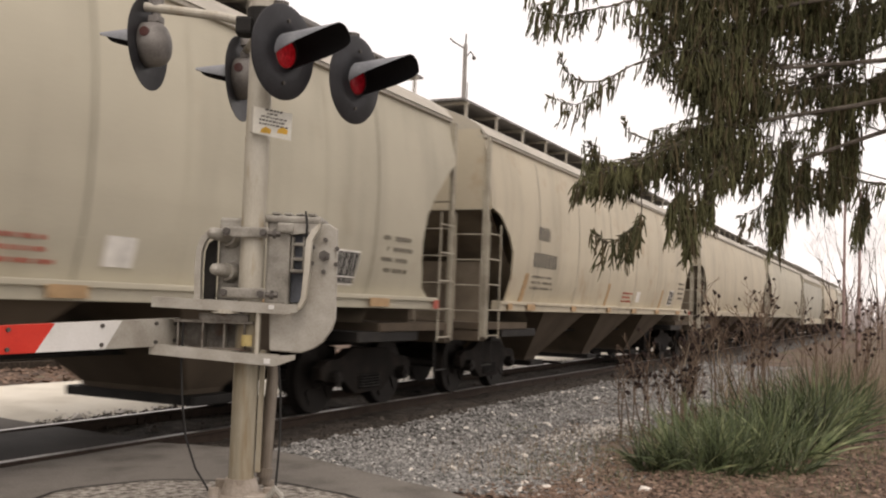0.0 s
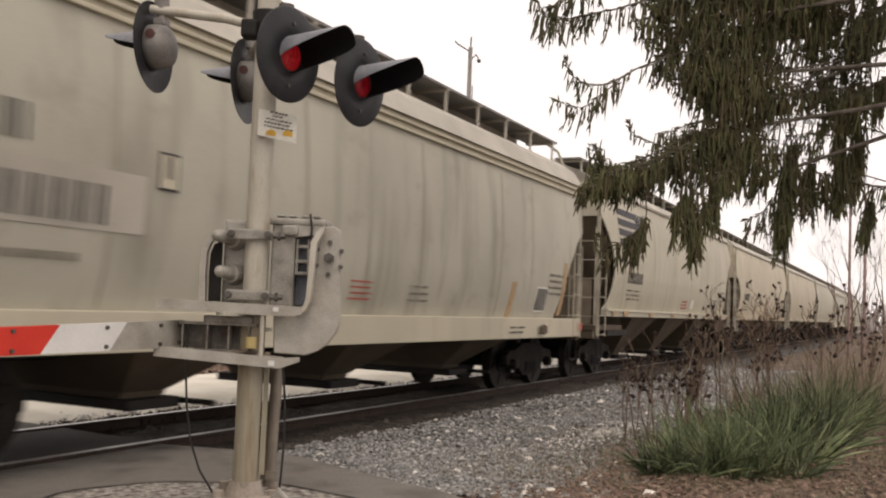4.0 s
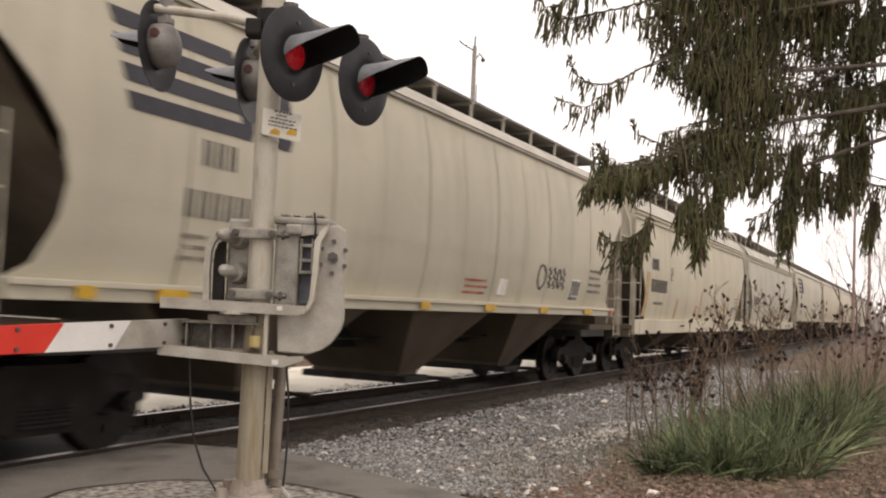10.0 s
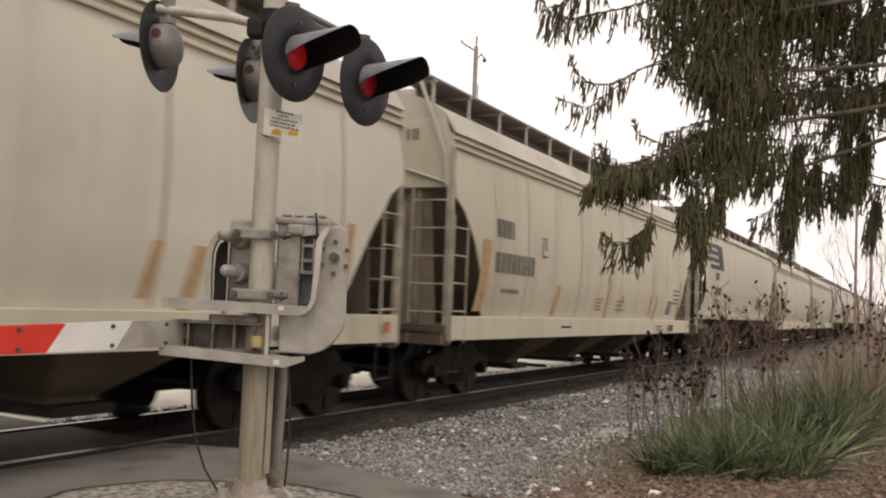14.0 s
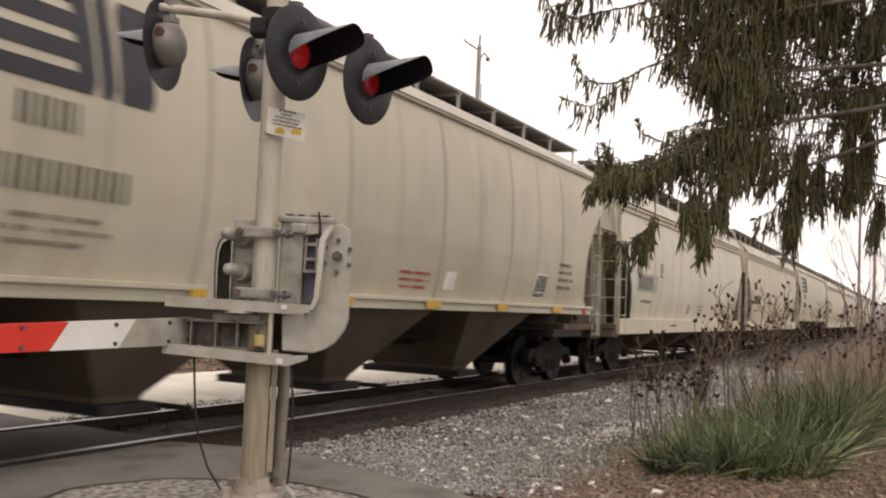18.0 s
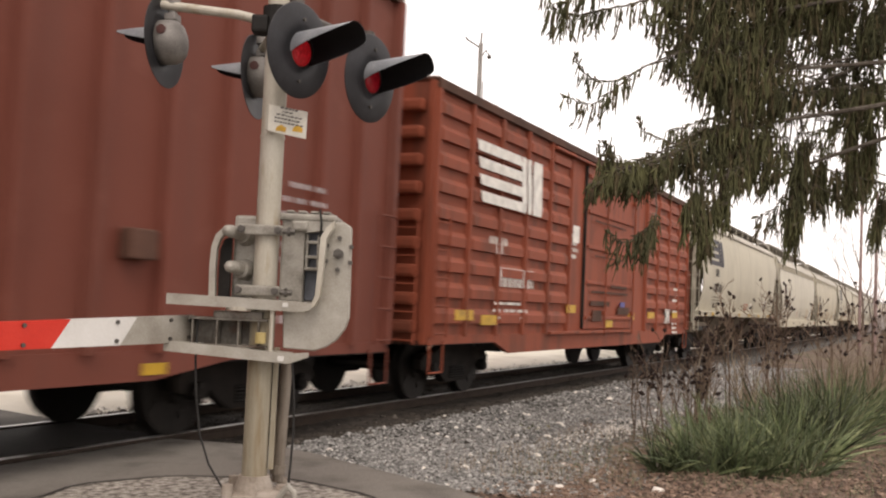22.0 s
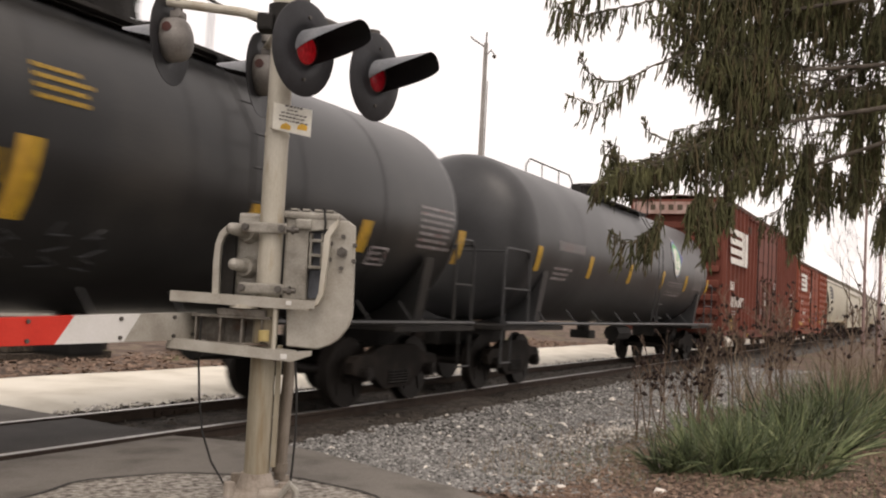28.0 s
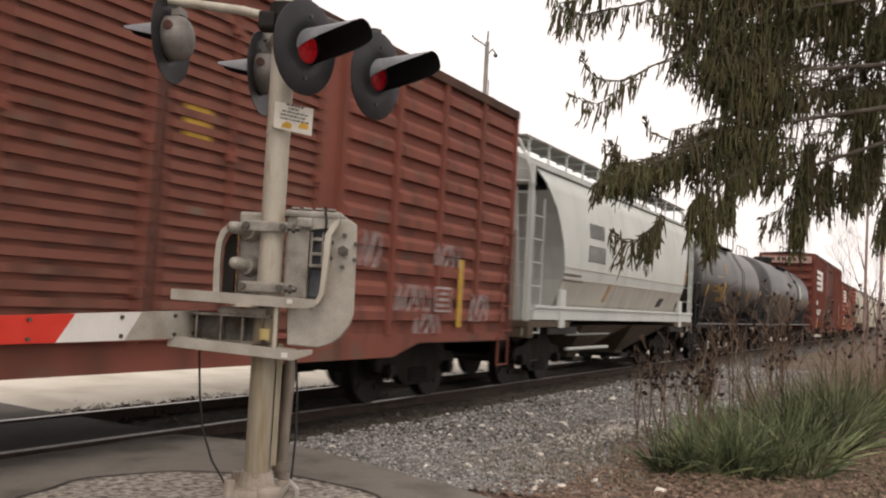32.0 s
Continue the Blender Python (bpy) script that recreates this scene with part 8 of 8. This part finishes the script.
def ellipse(cx, cs, w, h, a0=0.0, a1=6.283, n=20):
    return [(cx + w * math.cos(a0 + (a1 - a0) * i / n), cs + h * math.sin(a0 + (a1 - a0) * i / n)) for i in range(n if a1 - a0 > 6 else n + 1)]


rhomb = [(0.70, 0), (0.60, 0.10), (0.10, 0.53), (0, 0.60), (-0.10, 0.53), (-0.60, 0.10), (-0.70, 0), (-0.60, -0.10), (-0.10, -0.53), (0, -0.60), (0.10, -0.53), (0.60, -0.10)]
cx, cs = 3.30, 0.325
decal("emblem_border", tank_one, [(cx + a, cs + b) for a, b in rhomb], r1, a1, 0.006, M_TAG, "white-edged diamond decal")
decal("emblem_ground", tank_one, [(cx + 0.96 * a, cs + 0.96 * b) for a, b in rhomb], r1, a1, 0.009, M_TANK)
decal("emblem_line", tank_one, [(cx + 0.90 * a, cs + 0.90 * b) for a, b in rhomb], r1, a1, 0.012, M_WHITE)
decal("emblem_field", tank_one, [(cx + 0.86 * a, cs + 0.86 * b) for a, b in rhomb], r1, a1, 0.015, M_BLUE, "blue diamond field")
decal("emblem_leaf", tank_one, ellipse(cx - 0.10, 0.27, 0.40, 0.48), r1, a1, 0.018, M_BLUE2, "pale blue rim of the leaf")
decal("emblem_leaf", tank_one, ellipse(cx - 0.11, 0.26, 0.37, 0.45), r1, a1, 0.021, M_GREEN, "green leaf shape")
decal("emblem_leaf", tank_one, ellipse(cx - 0.15, 0.19, 0.31, 0.38), r1, a1, 0.024, M_WHITE, "white leaf shape")
for k in range(3):
    decal("emblem_vein", tank_one, [(cx - 0.36 + 0.13 * k, -0.02), (cx - 0.33 + 0.13 * k, -0.02), (cx - 0.20 + 0.13 * k, 0.30), (cx - 0.10 + 0.13 * k, 0.44), (cx - 0.14 + 0.13 * k, 0.44), (cx - 0.25 + 0.13 * k, 0.30)], r1, a1, 0.027, M_GREEN)


def line_box(name, parent, x0, x1, s0, s1, r, axis, t, material, label=""):
    """A hollow frame of thin painted lines on the barrel."""
    bm = bmesh.new()
    rr = r + 0.008
    for u0, u1, w0, w1 in ((x0, x1, s0, s0 + t), (x0, x1, s1 - t, s1), (x0, x0 + t, s0, s1), (x1 - t, x1, s0, s1)):
        ring = []
        for u, w in ((u0, w0), (u1, w0), (u1, w1), (u0, w1)):
            a = w / rr
            ring.append(bm.verts.new((u, -rr * math.cos(a), axis + rr * math.sin(a))))
        bm.faces.new(ring)
    return part(name, bm, material, parent, label)


for k in range(4):
    line_box("outlined_block", tank_one, 2.50 + 0.41 * k, 2.86 + 0.41 * k, -0.75, -0.37, r1, a1, 0.018, M_TAG, "thin white outlined block")
    line_box("outlined_block", tank_one, 2.60 + 0.41 * k, 2.76 + 0.41 * k, -0.66, -0.45, r1, a1, 0.014, M_TAG)
for x in (4.45, 1.83, -7.0, -4.1, -1.2, 7.32):
    on_barrel("reflector", tank_one, x, -22.2, -5, 0.22, r1, a1, M_YELLOW, "yellow reflector strip on the barrel")
barrel_bars("car_number", tank_one, -5.2, -2, 1.7, 0.24, r1, a1, M_TAG, 1, 42)
barrel_bars("stencil_text", tank_one, -5.6, -22, 1.0, 0.3, r1, a1, M_TAG, 3, 43)
for k in range(10):
    line_box("table_line", tank_one, 5.50, 6.65, -0.48 + 0.059 * k, -0.472 + 0.059 * k, r1, a1, 0.007, M_TAG)
barrel_bars("table_text", tank_one, 6.08, -7.2, 1.05, 0.57, r1, a1, M_DIM, 9, 44)
line_box("table_frame", tank_one, 5.49, 6.66, -0.485, 0.065, r1, a1, 0.008, M_TAG)
on_barrel("table_head", tank_one, 5.75, 3.2, 6.2, 0.5, r1, a1, M_DIM, "grey header strip of the data table")
line_box("stencil_box", tank_one, 6.13, 6.68, -0.97, -0.80, r1, a1, 0.012, M_TAG)
barrel_bars("stencil_text", tank_one, 6.40, -34, 0.42, 0.12, r1, a1, M_TAG, 1, 45)
# black tank car
r2, a2 = 1.45, 2.58
for x, p0, p1 in ((-1.85, -28, -2), (3.1, -24, -8), (5.72, -24, -4), (-4.55, -26, -8), (1.0, -20, -10)):
    for dx in (-0.06, 0.06):
        on_barrel("reflector", tank_two, x + dx, p0, p1, 0.10, r2, a2, M_YELLOW if dx > 0 else M_SIGNGOLD, "yellow reflector strip on the barrel", 0.05)
barrel_bars("car_number", tank_two, -2.75, -12, 1.7, 0.36, r2, a2, M_YELLOW, 1, 51)
barrel_bars("stencil_text", tank_two, -1.5, 16, 0.6, 0.34, r2, a2, M_YELLOW, 4, 52)
barrel_bars("stencil_text", tank_two, -2.6, 4, 1.1, 0.10, r2, a2, M_YELLOW, 1, 53)
barrel_bars("stencil_text", tank_two, -2.4, -26, 0.8, 0.16, r2, a2, M_YELLOW, 2, 54)
barrel_bars("stencil_text", tank_two, 4.95, -6, 1.0, 0.62, r2, a2, M_TAG, 7, 55)
on_barrel("label_frame", tank_two, 3.55, -30, -20, 0.42, r2, a2, M_TAG, "white-lined data plate")
on_barrel("label_panel", tank_two, 3.55, -29, -21, 0.36, r2 + 0.004, a2, M_BLACK)
barrel_bars("label_text", tank_two, 3.55, -25, 0.3, 0.16, r2 + 0.006, a2, M_TAG, 2, 56)
bm = bmesh.new()
rs = random.Random(9)
for x0 in (-2.6, -2.2, -1.8, -1.3, -0.9, 1.8, 2.2, 2.6):
    pts = []
    for i in range(9):
        ph = radians(-46 + 2.2 * i + rs.uniform(-2, 2))
        pts.append((x0 + 0.12 * math.sin(i * 1.7 + x0), -(r2 + 0.006) * math.cos(ph), a2 + (r2 + 0.006) * math.sin(ph)))
    pipe(bm, pts, 0.012, 5)
part("scrawl", bm, M_TANK, tank_two, "dull grey sprayed scrawl low on the barrel", kind="stuff")
# pale hopper
bars("reporting_mark", hop_grey, -2.9, 2.95, 1.05, 0.34, 1.60, M_INK, 1, 61, 0.85)
bars("car_number", hop_grey, -2.75, 2.50, 1.45, 0.36, 1.60, M_INK, 1, 62, 0.9)
plate("inspection_mark", hop_grey, -1.72, 2.66, 0.38, 0.33, 1.60, M_INK, 0.008)
plate("inspection_mark", hop_grey, -1.72, 2.66, 0.345, 0.295, 1.60, M_PALE, 0.014)
bars("inspection_bar", hop_grey, -1.72, 2.66, 0.22, 0.2, 1.60, M_FADED, 3, 63, 0.5)
for x, z in ((4.85, 2.38), (-1.85, 1.76)):
    plate("rust_streak", hop_grey, x, z, 0.17, 0.38, 1.60, M_ORANGE, 0.012, 0.04, "faded orange mark")
plate("routing_board", hop_grey, 2.75, 1.66, 0.42, 0.22, 1.60, M_INK, 0.02, 0.06)
bars("stencil_text", hop_grey, -4.2, 1.98, 1.2, 0.2, 1.60, M_FADED, 2, 64, 0.5)
hug(hop_grey, STYLE_C, 1.60)
for z, r in ((0.93, 0.05), (0.62, 0.035)):
    bm = bmesh.new()
    rod(bm, (-3.6, -1.25, z), (-0.9, -1.25, z), r, n=10)
    part("side_pipe", bm, M_PALE, hop_grey, "pale pipe along the underframe")
for e in (-1, 1):
    bm = bmesh.new()
    a, b = sorted((e * 4.55, e * 4.85))
    box(bm, a, b, -1.55, -1.48, 1.05, 1.75, 0.01)
    part("end_bracket", bm, M_PALE, hop_grey)
# last boxcar: grimy doors, rubbed sprayed patches, reflectors
for ob in box_three.children_recursive:
    if ob.name.split(".")[0] in ("door", "door_rib") and ob.data.materials[0] == M_RED3:
        ob.data.materials[0] = M_GRIMERED
y = 1.60
for x in (6.28, -5.4, 1.4):
    plate("reflector", box_three, x, 1.55, 0.14, 0.95, y, M_YELLOW, 0.006, 0, "upright yellow reflector strip")
plate("label_frame", box_three, 5.75, 1.45, 0.5, 0.34, y - 0.02, M_TAG, 0.03, 0, "white-framed label board")
plate("label_board", box_three, 5.75, 1.45, 0.44, 0.28, y - 0.02, M_RED3, 0.036)
bars("label_text", box_three, 5.75, 1.45, 0.4, 0.24, y + 0.012, M_TAG, 3, 71, 0.5)
plate("panel", box_three, 0.66, 2.95, 0.36, 0.34, y, M_YELLOW, 0.006, 0, "square yellow notice")
bm = bmesh.new()
rs = random.Random(5)
for x0, z0, n, s in ((5.5, 2.05, 5, 0.15), (4.5, 1.45, 6, 0.17), (6.7, 1.35, 4, 0.2), (5.0, 1.12, 5, 0.13), (3.6, 2.0, 3, 0.22)):
    for k in range(n):
        pts = [(x0 + 0.16 * k + s * 0.4 * math.sin(i * 1.1 + k * 2), -(1.60 + 0.006), z0 + s * math.cos(i * 0.9 + k)) for i in range(7)]
        pipe(bm, pts, 0.009, 5)
part("scrawl", bm, M_TAG, box_three, "pale violet-grey sprayed scrawl", kind="stuff")
# ---- what moves ----
def motions():
    times = [i * 0.8 for i in range(41)]
    for car, x0 in CARS:
        walk(car, [(t, pose(x0 + travelled(t), TRACK_Y, 0)) for t in times])
        for truck in car.children:
            for w in truck.children:
                if not w.name.startswith("wheelset"):
                    continue
                at = x0 + truck.location.x + w.location.x
                rolling = [i / 15 for i in range(481) if -6 < at + travelled(i / 15) < 38]
                times_w = sorted({0.0, 32.0} | set(rolling))
                lo, hi = (rolling[0], rolling[-1]) if rolling else (0.0, 0.0)
                place = w.location.copy()
                walk(w, [(t, pose(*place, 0, math.degrees(travelled(min(max(t, lo), hi)) / 0.457), 0)) for t in times_w])


motions()
